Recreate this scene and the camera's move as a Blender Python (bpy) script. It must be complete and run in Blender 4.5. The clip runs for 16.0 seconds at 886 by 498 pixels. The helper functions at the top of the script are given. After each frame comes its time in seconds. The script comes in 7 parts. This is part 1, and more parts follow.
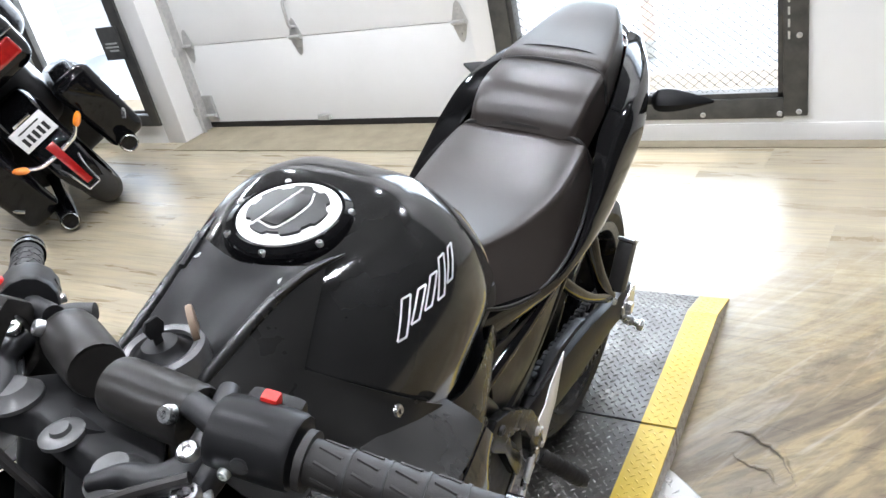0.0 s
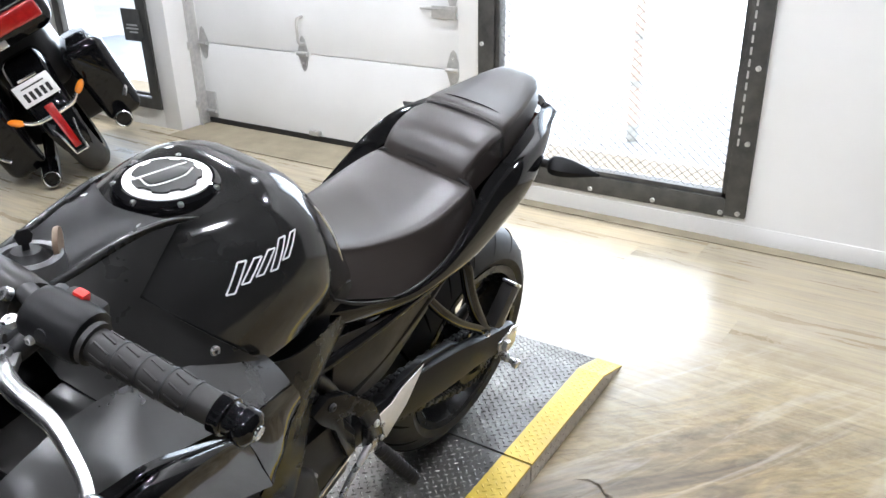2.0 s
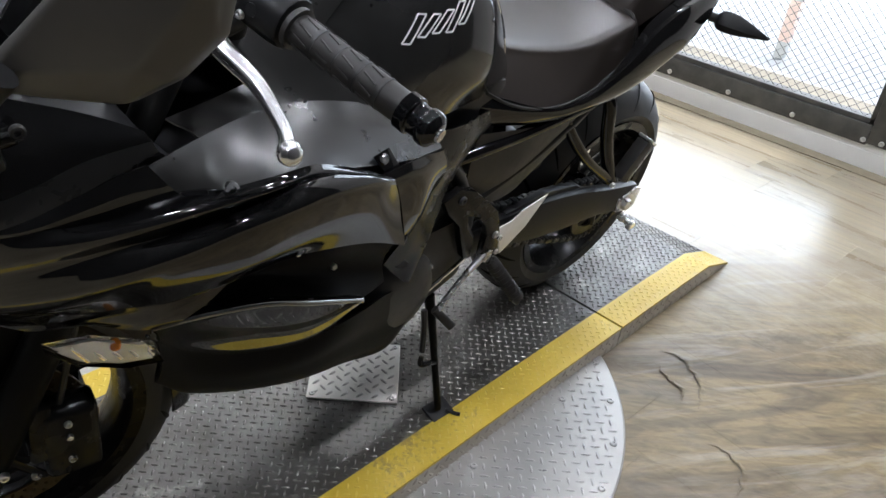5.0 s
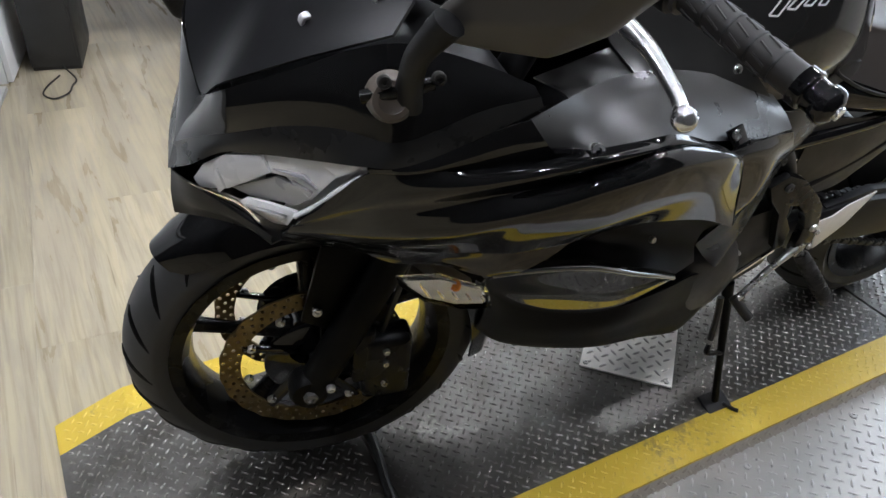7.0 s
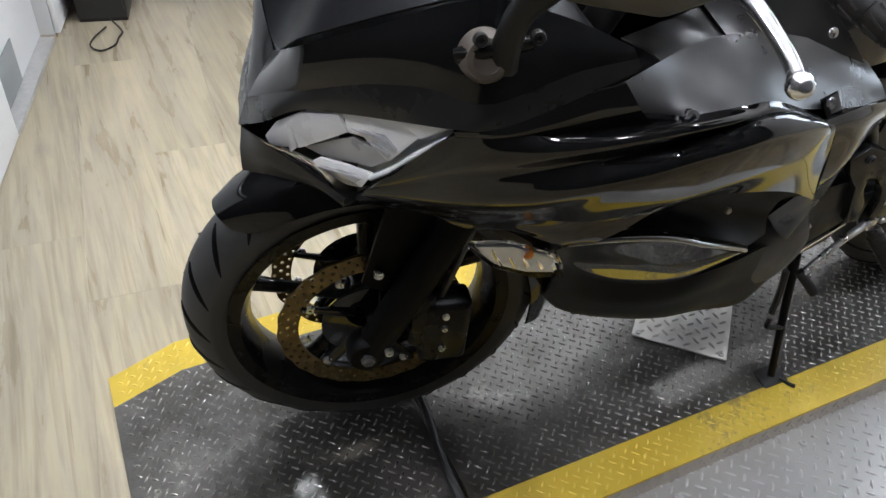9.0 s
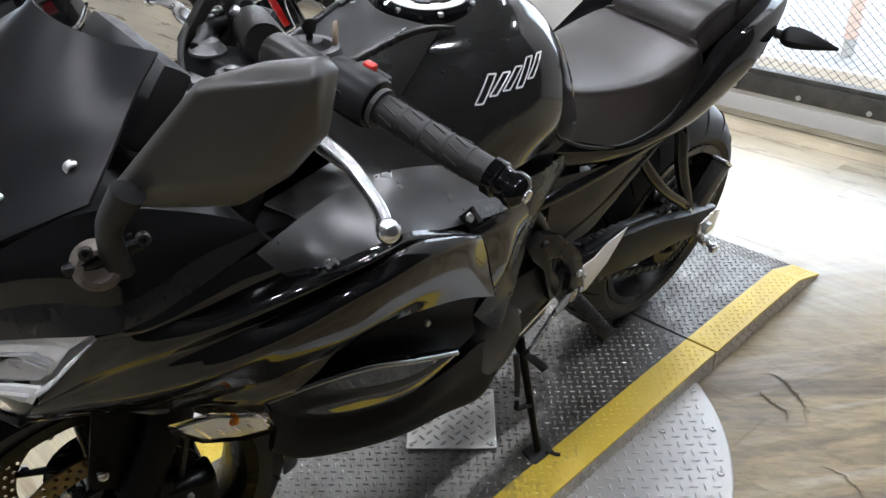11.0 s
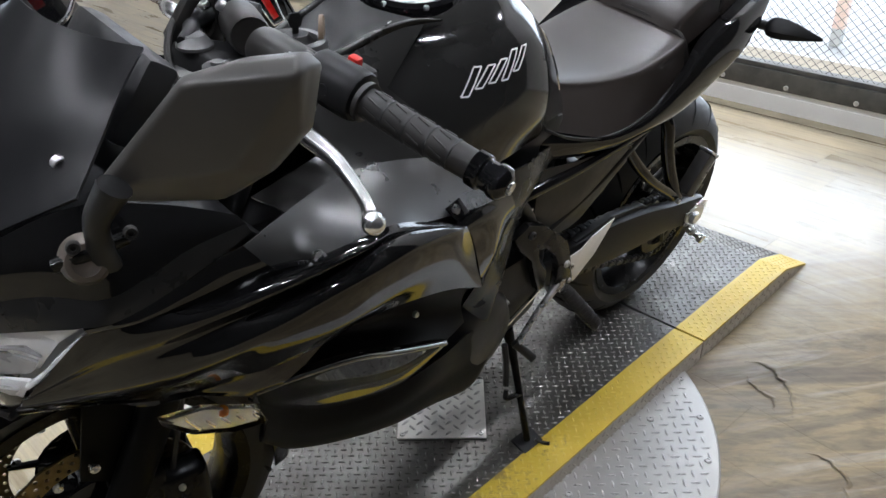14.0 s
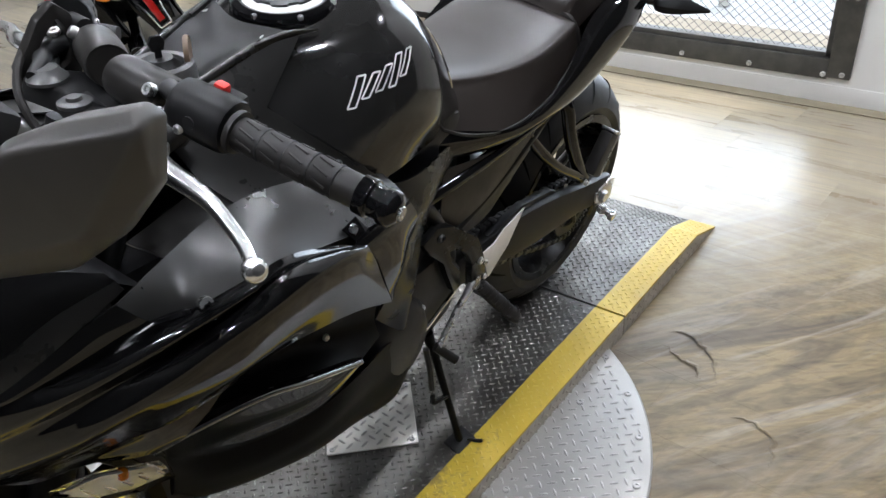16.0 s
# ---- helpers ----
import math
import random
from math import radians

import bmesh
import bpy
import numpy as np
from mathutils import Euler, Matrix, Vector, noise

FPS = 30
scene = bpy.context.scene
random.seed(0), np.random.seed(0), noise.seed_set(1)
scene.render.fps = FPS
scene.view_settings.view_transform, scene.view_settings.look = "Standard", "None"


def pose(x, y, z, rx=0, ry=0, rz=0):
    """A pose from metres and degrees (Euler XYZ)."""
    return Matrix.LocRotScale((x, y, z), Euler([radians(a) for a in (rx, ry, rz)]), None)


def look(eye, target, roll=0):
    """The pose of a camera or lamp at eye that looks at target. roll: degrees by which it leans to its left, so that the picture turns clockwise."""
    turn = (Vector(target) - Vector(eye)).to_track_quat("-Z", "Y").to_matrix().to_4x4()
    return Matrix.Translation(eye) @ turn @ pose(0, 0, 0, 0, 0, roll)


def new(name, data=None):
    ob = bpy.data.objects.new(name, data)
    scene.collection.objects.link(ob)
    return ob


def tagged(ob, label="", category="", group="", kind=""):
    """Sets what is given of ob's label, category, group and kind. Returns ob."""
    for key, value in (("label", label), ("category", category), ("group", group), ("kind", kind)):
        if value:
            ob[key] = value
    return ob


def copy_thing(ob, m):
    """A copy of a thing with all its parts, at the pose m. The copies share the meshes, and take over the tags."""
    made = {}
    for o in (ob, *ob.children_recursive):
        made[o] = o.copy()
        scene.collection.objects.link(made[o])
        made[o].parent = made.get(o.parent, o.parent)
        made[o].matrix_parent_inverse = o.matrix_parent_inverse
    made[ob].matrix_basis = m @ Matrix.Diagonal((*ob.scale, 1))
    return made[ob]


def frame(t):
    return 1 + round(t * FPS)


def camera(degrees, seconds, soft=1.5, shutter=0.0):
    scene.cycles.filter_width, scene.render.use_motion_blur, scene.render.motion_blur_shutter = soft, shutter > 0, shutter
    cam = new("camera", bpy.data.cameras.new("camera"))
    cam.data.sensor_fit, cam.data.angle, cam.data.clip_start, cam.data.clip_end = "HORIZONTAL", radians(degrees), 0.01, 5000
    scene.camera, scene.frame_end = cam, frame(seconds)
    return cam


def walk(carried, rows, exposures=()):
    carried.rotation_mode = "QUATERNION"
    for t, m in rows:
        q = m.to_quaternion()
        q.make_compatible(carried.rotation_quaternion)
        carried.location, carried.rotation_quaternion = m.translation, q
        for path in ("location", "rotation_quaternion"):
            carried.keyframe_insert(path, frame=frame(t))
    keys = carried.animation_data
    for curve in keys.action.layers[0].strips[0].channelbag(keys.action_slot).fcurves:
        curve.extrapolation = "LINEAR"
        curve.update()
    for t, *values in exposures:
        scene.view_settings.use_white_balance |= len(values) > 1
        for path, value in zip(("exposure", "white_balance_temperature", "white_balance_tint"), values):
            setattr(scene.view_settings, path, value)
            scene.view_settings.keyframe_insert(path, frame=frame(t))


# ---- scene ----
cam = camera(59.0, 16.0)
PATH = [
    (0, (0.783, -0.013, 1.369), (-0.215, 1.454, 0.445), -13.2),
    (0.5, (0.905, -0.097, 1.373), (-0.072, 1.426, 0.52), -9.4),
    (1, (0.987, -0.181, 1.414), (0.084, 1.416, 0.617), -5.7),
    (1.5, (1.037, -0.126, 1.417), (0.064, 1.456, 0.677), -1.5),
    (2, (1.058, -0.078, 1.383), (0.06, 1.445, 0.557), -1.2),
    (2.5, (1.062, -0.067, 1.343), (0.142, 1.441, 0.407), 0.5),
    (3, (1.08, -0.075, 1.323), (0.186, 1.419, 0.339), 1.7),
    (3.2, (1.087, -0.079, 1.317), (0.187, 1.407, 0.326), 1.7),
    (5.3, (1.041, -0.218, 1.242), (-0.112, 1.007, 0.160), 8.5),
    (5.5, (1.035, -0.231, 1.248), (-0.194, 0.91, 0.16), 8.0),
    (6, (1.004, -0.264, 1.247), (-0.368, 0.683, 0.143), 6.0),
    (6.5, (0.996, -0.285, 1.238), (-0.402, 0.574, 0.094), 5.1),
    (7, (0.987, -0.298, 1.231), (-0.427, 0.513, 0.073), 3.2),
    (7.5, (0.968, -0.309, 1.223), (-0.455, 0.427, 0.025), 1.7),
    (8, (0.948, -0.337, 1.212), (-0.465, 0.328, -0.038), 3.4),
    (8.5, (0.937, -0.347, 1.206), (-0.459, 0.294, -0.075), 4.3),
    (9, (0.943, -0.332, 1.218), (-0.449, 0.39, -0.024), 3.3),
    (9.5, (0.962, -0.296, 1.228), (-0.381, 0.593, 0.041), 2.9),
    (10, (0.99, -0.256, 1.256), (-0.321, 0.801, 0.178), 0.4),
    (10.2, (1.007, -0.241, 1.272), (-0.287, 0.904, 0.264), -0.7),
    (12.3, (1.047, -0.212, 1.286), (-0.172, 1.016, 0.284), -1.1),
    (12.5, (1.043, -0.213, 1.288), (-0.179, 1.006, 0.278), -1.2),
    (13, (1.045, -0.212, 1.287), (-0.183, 1.0, 0.277), -1.5),
    (13.5, (1.049, -0.215, 1.285), (-0.179, 0.994, 0.271), -1.5),
    (14, (1.049, -0.22, 1.285), (-0.185, 0.985, 0.273), -1.6),
    (14.5, (1.041, -0.221, 1.281), (-0.188, 0.985, 0.263), -0.8),
    (15, (1.037, -0.225, 1.282), (-0.177, 0.999, 0.268), 0.1),
    (15.5, (1.036, -0.215, 1.293), (-0.042, 1.136, 0.288), 0.1),
    (16, (1.03, -0.154, 1.299), (-0.046, 1.156, 0.237), -4.2),
]
EXPOSURES = [(t, e + 0.06, 6100, 12) for t, e in ((0, 0.5), (3, 0.38), (5.5, -0.15), (7, -0.1), (8.5, 0.06), (9.5, -0.04), (10, -0.05), (12.5, -0.16), (15, -0.2), (16, -0.08))]
walk(cam, [(t, look(eye, target, roll)) for t, eye, target, roll in PATH], EXPOSURES)

# strengths of the light
DAY, LAMP = 12.0, 500.0

# ---- world, daylight and lamps ----
world = bpy.data.worlds.new("sky")
scene.world = world
world.use_nodes = True
wn = world.node_tree
sky = wn.nodes.new("ShaderNodeTexSky")
sky.sky_type = 'NISHITA'
sky.sun_disc = False
sky.sun_elevation = radians(42)
sky.sun_rotation = radians(20)
wn.nodes["Background"].inputs["Strength"].default_value = 0.15
wn.links.new(sky.outputs["Color"], wn.nodes["Background"].inputs["Color"])

sun = new("sun", bpy.data.lights.new("sun", 'SUN'))
sun.data.energy = 3.0
sun.data.angle = radians(0.5)
sun.data.color = (1.0, 0.95, 0.88)
sun.matrix_world = look((0, 8, 6), (-2, 4.5, 0))


def area_lamp(name, m, sx, sy, power, colour):
    lamp = new(name, bpy.data.lights.new(name, 'AREA'))
    lamp.data.shape = 'RECTANGLE'
    lamp.data.size, lamp.data.size_y = sx, sy
    lamp.data.energy, lamp.data.color = power, colour
    lamp.data.spread = radians(110)
    lamp.matrix_world = m
    return lamp


# daylight that enters through the two glazed doors
area_lamp("window_daylight", look((-0.19, 3.10, 1.15), (-0.05, 0, 0.9)), 1.1, 1.9, DAY, (0.78, 0.89, 1.0))
area_lamp("door_daylight", look((-3.85, 3.10, 1.1), (-3.2, 0, 0.9)), 0.85, 1.9, DAY * 0.8, (0.82, 0.91, 1.0))


# ---- materials ----
def nodes_of(name):
    m = bpy.data.materials.new(name)
    m.use_nodes = True
    return m, m.node_tree, m.node_tree.nodes["Principled BSDF"]


def noise_node(t, scale, detail=3.0, rough=0.55, stretch=None):
    coord = t.nodes.new("ShaderNodeTexCoord")
    n = t.nodes.new("ShaderNodeTexNoise")
    n.inputs["Scale"].default_value = scale
    n.inputs["Detail"].default_value = detail
    n.inputs["Roughness"].default_value = rough
    if stretch:
        mp = t.nodes.new("ShaderNodeMapping")
        mp.inputs["Scale"].default_value = stretch
        t.links.new(coord.outputs["Object"], mp.inputs["Vector"])
        t.links.new(mp.outputs["Vector"], n.inputs["Vector"])
    else:
        t.links.new(coord.outputs["Object"], n.inputs["Vector"])
    return n


def ramp_node(t, source, stops):
    r = t.nodes.new("ShaderNodeValToRGB")
    el = r.color_ramp.elements
    while len(el) < len(stops):
        el.new(0.5)
    for e, (p, c) in zip(el, stops):
        e.position = p
        e.color = (*c, 1) if len(c) == 3 else c
    t.links.new(source, r.inputs["Fac"])
    return r


def bump_node(t, bsdf, source, strength, distance):
    b = t.nodes.new("ShaderNodeBump")
    b.inputs["Strength"].default_value = strength
    b.inputs["Distance"].default_value = distance
    t.links.new(source, b.inputs["Height"])
    t.links.new(b.outputs["Normal"], bsdf.inputs["Normal"])
    return b


def surface(name, c1, c2, rough=(0.4, 0.5), metal=0.0, scale=20.0, fine=300.0, bump=0.1, dist=0.0005, coat=0.0, spec=0.5, stretch=None):
    """A surface with a slow variation of colour and roughness and a fine grain."""
    m, t, b = nodes_of(name)
    n = noise_node(t, scale, 4.0, 0.6, stretch)
    r = ramp_node(t, n.outputs["Fac"], [(0.3, c1), (0.7, c2)])
    t.links.new(r.outputs["Color"], b.inputs["Base Color"])
    mr = t.nodes.new("ShaderNodeMapRange")
    mr.inputs["From Min"].default_value, mr.inputs["From Max"].default_value = 0.3, 0.7
    mr.inputs["To Min"].default_value, mr.inputs["To Max"].default_value = rough
    t.links.new(n.outputs["Fac"], mr.inputs["Value"])
    t.links.new(mr.outputs["Result"], b.inputs["Roughness"])
    b.inputs["Metallic"].default_value = metal
    b.inputs["Specular IOR Level"].default_value = spec
    if coat:
        b.inputs["Coat Weight"].default_value = coat
        b.inputs["Coat Roughness"].default_value = 0.03
    if bump:
        f = noise_node(t, fine, 2.0, 0.5)
        bump_node(t, b, f.outputs["Fac"], bump, dist)
    return m


GLOSS = surface("gloss_black_paint", (0.003, 0.003, 0.0034), (0.0045, 0.0045, 0.005), (0.03, 0.06), 0.0, 6, 500, 0.0, 0.0003, 0.0, 0.33)
PAINT = surface("black_fairing_paint", (0.004, 0.004, 0.0042), (0.006, 0.006, 0.0062), (0.05, 0.09), 0.0, 6, 700, 0.0, 0.0003, 0.0, 0.45)
BLADE = surface("polished_black_paint", (0.003, 0.003, 0.0034), (0.0045, 0.0045, 0.005), (0.03, 0.06), 0.0, 6, 500, 0.0, 0.0003, 1.0, 1.0)
RIMBLACK = surface("satin_black_rim", (0.005, 0.005, 0.0052), (0.008, 0.008, 0.008), (0.22, 0.30), 0.0, 14, 600, 0.1, 0.0003, 0.0, 0.13)
VOID = surface("deep_black_plastic", (0.003, 0.003, 0.003), (0.005, 0.005, 0.005), (0.40, 0.5), 0.0, 14, 900, 0.2, 0.0003, 0.0, 0.07)
INFILL = surface("grey_satin_panel", (0.011, 0.0106, 0.010), (0.016, 0.0154, 0.0145), (0.26, 0.33), 0.0, 14, 900, 0.12, 0.0003, 0.0, 0.38)
# tank black with its base lifted in place of grey reflections
TANKP = surface("greyed_black_tank_paint", (0.014, 0.0138, 0.0134), (0.020, 0.0196, 0.019), (0.08, 0.15), 0.0, 6, 700, 0.05, 0.0003, 0.0, 0.5)
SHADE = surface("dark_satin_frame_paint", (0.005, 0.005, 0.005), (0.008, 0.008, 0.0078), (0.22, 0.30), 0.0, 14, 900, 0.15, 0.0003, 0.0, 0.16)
LAMPGREY = surface("pale_lamp_bezel", (0.80, 0.80, 0.81), (0.86, 0.86, 0.87), (0.25, 0.35), 0.0, 18, 200, 0.05, 0.0003)
LAMPDUSK = surface("brown_grey_lamp_bezel", (0.38, 0.35, 0.32), (0.46, 0.43, 0.40), (0.25, 0.35), 0.0, 18, 200, 0.05, 0.0003)
LAMPWHITE = surface("bright_lamp_facets", (0.92, 0.92, 0.92), (0.96, 0.96, 0.96), (0.2, 0.3), 0.0, 18, 200, 0.1, 0.0005)
MATTE = surface("matte_black_plastic", (0.009, 0.009, 0.0095), (0.013, 0.013, 0.0135), (0.38, 0.43), 0.0, 14, 900, 0.25, 0.0003, 0.0, 0.18)
SATIN = surface("satin_black_plastic", (0.013, 0.013, 0.0132), (0.018, 0.0178, 0.0178), (0.26, 0.31), 0.0, 14, 900, 0.2, 0.0003, 0.0, 0.36)
DARK = surface("dark_engine_paint", (0.012, 0.012, 0.013), (0.02, 0.02, 0.021), (0.35, 0.55), 0.2, 25, 400, 0.15, 0.0004)
TYRE = surface("tyre_rubber", (0.022, 0.022, 0.022), (0.036, 0.036, 0.036), (0.5, 0.7), 0.0, 30, 400, 0.3, 0.0005)
GRIPR = surface("grip_rubber", (0.014, 0.013, 0.012), (0.023, 0.021, 0.020), (0.42, 0.55), 0.0, 40, 700, 0.3, 0.0004, 0.0, 0.35)
SEAT = surface("seat_vinyl", (0.021, 0.0163, 0.0138), (0.029, 0.0228, 0.0192), (0.34, 0.40), 0.0, 9, 1400, 0.3, 0.0003, 0.0, 0.55)
HOUSING = surface("mirror_shell_plastic", (0.040, 0.037, 0.033), (0.050, 0.046, 0.041), (0.36, 0.44), 0.0, 9, 900, 0.2, 0.0003, 0.0, 0.6)
CHROME = surface("chrome", (0.75, 0.75, 0.75), (0.82, 0.82, 0.82), (0.06, 0.14), 1.0, 20, 300, 0.0)
ALU = surface("bare_aluminium", (0.55, 0.55, 0.55), (0.68, 0.68, 0.68), (0.22, 0.36), 1.0, 30, 500, 0.1, 0.0003)
POLISH = surface("polished_lever_alloy", (0.70, 0.70, 0.70), (0.80, 0.80, 0.80), (0.18, 0.28), 1.0, 30, 500, 0.05, 0.0002)
BRONZE = surface("heat_tinted_disc_steel", (0.10, 0.075, 0.035), (0.17, 0.13, 0.07), (0.3, 0.45), 1.0, 60, 700, 0.1, 0.0002)
RING = surface("brushed_cap_steel", (0.78, 0.77, 0.75), (0.86, 0.85, 0.83), (0.38, 0.5), 0.35, 60, 800, 0.1, 0.0002)
CAPGREY = surface("cap_grey_metal", (0.10, 0.10, 0.10), (0.14, 0.14, 0.14), (0.32, 0.42), 0.5, 60, 700, 0.15, 0.0002)
CAPDARK = surface("dark_cap_enamel", (0.020, 0.020, 0.020), (0.032, 0.032, 0.031), (0.30, 0.40), 0.2, 60, 700, 0.15, 0.0002, 0.0, 0.3)
RED = surface("red_button_plastic", (0.6, 0.02, 0.015), (0.7, 0.03, 0.02), (0.35, 0.45), 0.0, 50, 400, 0.0)
REDLENS = surface("red_lens", (0.20, 0.005, 0.004), (0.30, 0.010, 0.008), (0.08, 0.15), 0.0, 30, 250, 0.15, 0.0005, 1.0)
AMBER = surface("amber_lens", (0.65, 0.18, 0.01), (0.75, 0.24, 0.02), (0.1, 0.2), 0.0, 30, 250, 0.15, 0.0005, 1.0)
WHITEP = surface("white_decal", (0.72, 0.72, 0.72), (0.80, 0.80, 0.80), (0.3, 0.4), 0.0, 60, 400, 0.0)
REFLECT = surface("lamp_reflector", (0.62, 0.63, 0.65), (0.85, 0.86, 0.88), (0.12, 0.25), 0.5, 18, 120, 0.25, 0.001)
GREYLENS = surface("lamp_inner_grey", (0.36, 0.36, 0.37), (0.44, 0.44, 0.45), (0.25, 0.35), 0.1, 18, 200, 0.1, 0.0005)
BOSSGREY = surface("satin_grey_alloy", (0.016, 0.015, 0.014), (0.024, 0.022, 0.020), (0.30, 0.40), 0.1, 30, 500, 0.1, 0.0003, 0.0, 0.25)
BOSS = surface("dull_brown_boss", (0.075, 0.060, 0.048), (0.10, 0.082, 0.066), (0.4, 0.5), 0.0, 40, 300, 0.1)
BROWN = surface("faded_brown_rubber", (0.16, 0.11, 0.07), (0.22, 0.16, 0.11), (0.5, 0.6), 0.0, 40, 300, 0.1)
WALL = surface("white_wall_paint", (0.78, 0.775, 0.76), (0.83, 0.825, 0.81), (0.5, 0.62), 0.0, 1.3, 160, 0.15, 0.001)
DOORW = surface("white_door_steel", (0.78, 0.78, 0.77), (0.83, 0.83, 0.82), (0.38, 0.5), 0.0, 2.0, 220, 0.25, 0.0008)
STEEL = surface("dark_steel_angle", (0.055, 0.055, 0.055), (0.11, 0.108, 0.10), (0.4, 0.6), 0.5, 14, 250, 0.3, 0.0008)
GALV = surface("galvanised_steel", (0.46, 0.46, 0.45), (0.60, 0.59, 0.57), (0.3, 0.5), 0.45, 40, 250, 0.15, 0.0005)
BLACKP = surface("black_box_plastic", (0.012, 0.012, 0.012), (0.018, 0.018, 0.018), (0.4, 0.5), 0.0, 20, 500, 0.2, 0.0004)
MAT = surface("beige_threshold_mat", (0.20, 0.17, 0.115), (0.29, 0.25, 0.175), (0.7, 0.85), 0.0, 7, 300, 0.3, 0.001)
# unseen ceiling, chosen dark so the gloss parts mirror little
CEIL = surface("unseen_dark_ceiling", (0.08, 0.08, 0.08), (0.11, 0.11, 0.108), (0.7, 0.85), 0.0, 2, 90, 0.3, 0.002)
CABIN = surface("white_laminate", (0.68, 0.68, 0.68), (0.74, 0.74, 0.74), (0.35, 0.5), 0.0, 2, 300, 0.05)
# for the unseen walls, dark so the gloss paint reflects black
DIM = surface("unseen_charcoal_wall", (0.028, 0.028, 0.029), (0.038, 0.038, 0.039), (0.5, 0.65), 0.0, 1.3, 160, 0.15, 0.001)
GREYP = surface("grey_primer_panel", (0.22, 0.23, 0.23), (0.28, 0.29, 0.29), (0.6, 0.7), 0.0, 4, 200, 0.2)
ORANGE = surface("orange_safety_paint", (0.86, 0.62, 0.52), (0.88, 0.68, 0.58), (0.5, 0.6), 0.0, 20, 200, 0.0)
PAVE = surface("sunlit_concrete", (0.55, 0.54, 0.52), (0.66, 0.65, 0.62), (0.8, 0.9), 0.0, 2, 100, 0.3, 0.002)
SMOKE, t_, b_ = nodes_of("smoked_screen_acrylic")
b_.inputs["Base Color"].default_value = (0.010, 0.010, 0.011, 1)
b_.inputs["Specular IOR Level"].default_value = 0.15
n_ = noise_node(t_, 5, 2)
r_ = ramp_node(t_, n_.outputs["Fac"], [(0.3, (0.33, 0.33, 0.33)), (0.7, (0.38, 0.38, 0.38))])
t_.links.new(r_.outputs["Color"], b_.inputs["Roughness"])

LENS, t_, b_ = nodes_of("clear_lamp_lens")
b_.inputs["Roughness"].default_value = 0.02
b_.inputs["Transmission Weight"].default_value = 1.0
b_.inputs["IOR"].default_value = 1.08
b_.inputs["Base Color"].default_value = (0.99, 0.99, 1.0, 1)

PANE, t_, b_ = nodes_of("window_glass")
b_.inputs["Roughness"].default_value = 0.02
b_.inputs["Transmission Weight"].default_value = 1.0
b_.inputs["IOR"].default_value = 1.05
b_.inputs["Base Color"].default_value = (0.97, 0.99, 0.98, 1)

MIRROR, t_, b_ = nodes_of("mirror_glass")
b_.inputs["Metallic"].default_value = 1.0
b_.inputs["Roughness"].default_value = 0.02
b_.inputs["Base Color"].default_value = (0.8, 0.82, 0.84, 1)


def emitter(name, colour, strength):
    m, t, b = nodes_of(name)
    b.inputs["Base Color"].default_value = (0.8, 0.8, 0.8, 1)
    b.inputs["Emission Color"].default_value = (*colour, 1)
    b.inputs["Emission Strength"].default_value = strength
    return m


TUBE = emitter("lamp_diffuser", (0.985, 0.99, 1.0), LAMP)
OUTSIDE = emitter("overexposed_daylight", (0.90, 0.955, 1.0), 4.6)


def stain_mask(t, centre, stretch, inner, outer, rough=0.45):
    """A blotch with a ragged edge round a place on the floor: 1 inside, 0 outside."""
    geo = t.nodes.new("ShaderNodeNewGeometry")
    mp = t.nodes.new("ShaderNodeMapping")
    mp.vector_type = 'POINT'
    mp.inputs["Scale"].default_value = stretch
    mp.inputs["Location"].default_value = tuple(-c * k for c, k in zip(centre, stretch))
    ln = t.nodes.new("ShaderNodeVectorMath")
    ln.operation = 'LENGTH'
    n = t.nodes.new("ShaderNodeTexNoise")
    n.inputs["Scale"].default_value = 14.0
    n.inputs["Detail"].default_value = 8.0
    n.inputs["Roughness"].default_value = 0.78
    t.links.new(geo.outputs["Position"], mp.inputs["Vector"])
    t.links.new(geo.outputs["Position"], n.inputs["Vector"])
    t.links.new(mp.outputs["Vector"], ln.inputs[0])
    mad = t.nodes.new("ShaderNodeMath")
    mad.operation = 'MULTIPLY_ADD'
    mad.inputs[1].default_value = rough
    t.links.new(n.outputs["Fac"], mad.inputs[0])
    t.links.new(ln.outputs["Value"], mad.inputs[2])
    mr = t.nodes.new("ShaderNodeMapRange")
    mr.inputs["From Min"].default_value, mr.inputs["From Max"].default_value = inner + rough * 0.5, outer + rough * 0.5
    mr.inputs["To Min"].default_value, mr.inputs["To Max"].default_value = 1.0, 0.0
    t.links.new(mad.outputs[0], mr.inputs["Value"])
    return mr


def stained(t, colour, mask, tint, amount=1.0):
    mix = t.nodes.new("ShaderNodeMix")
    mix.data_type = 'RGBA'
    k = t.nodes.new("ShaderNodeMath")
    k.operation = 'MULTIPLY'
    k.inputs[1].default_value = amount
    t.links.new(mask.outputs["Result"], k.inputs[0])
    t.links.new(k.outputs[0], mix.inputs["Factor"])
    t.links.new(colour, mix.inputs["A"])
    mix.inputs["B"].default_value = (*tint, 1)
    return mix.outputs["Result"]


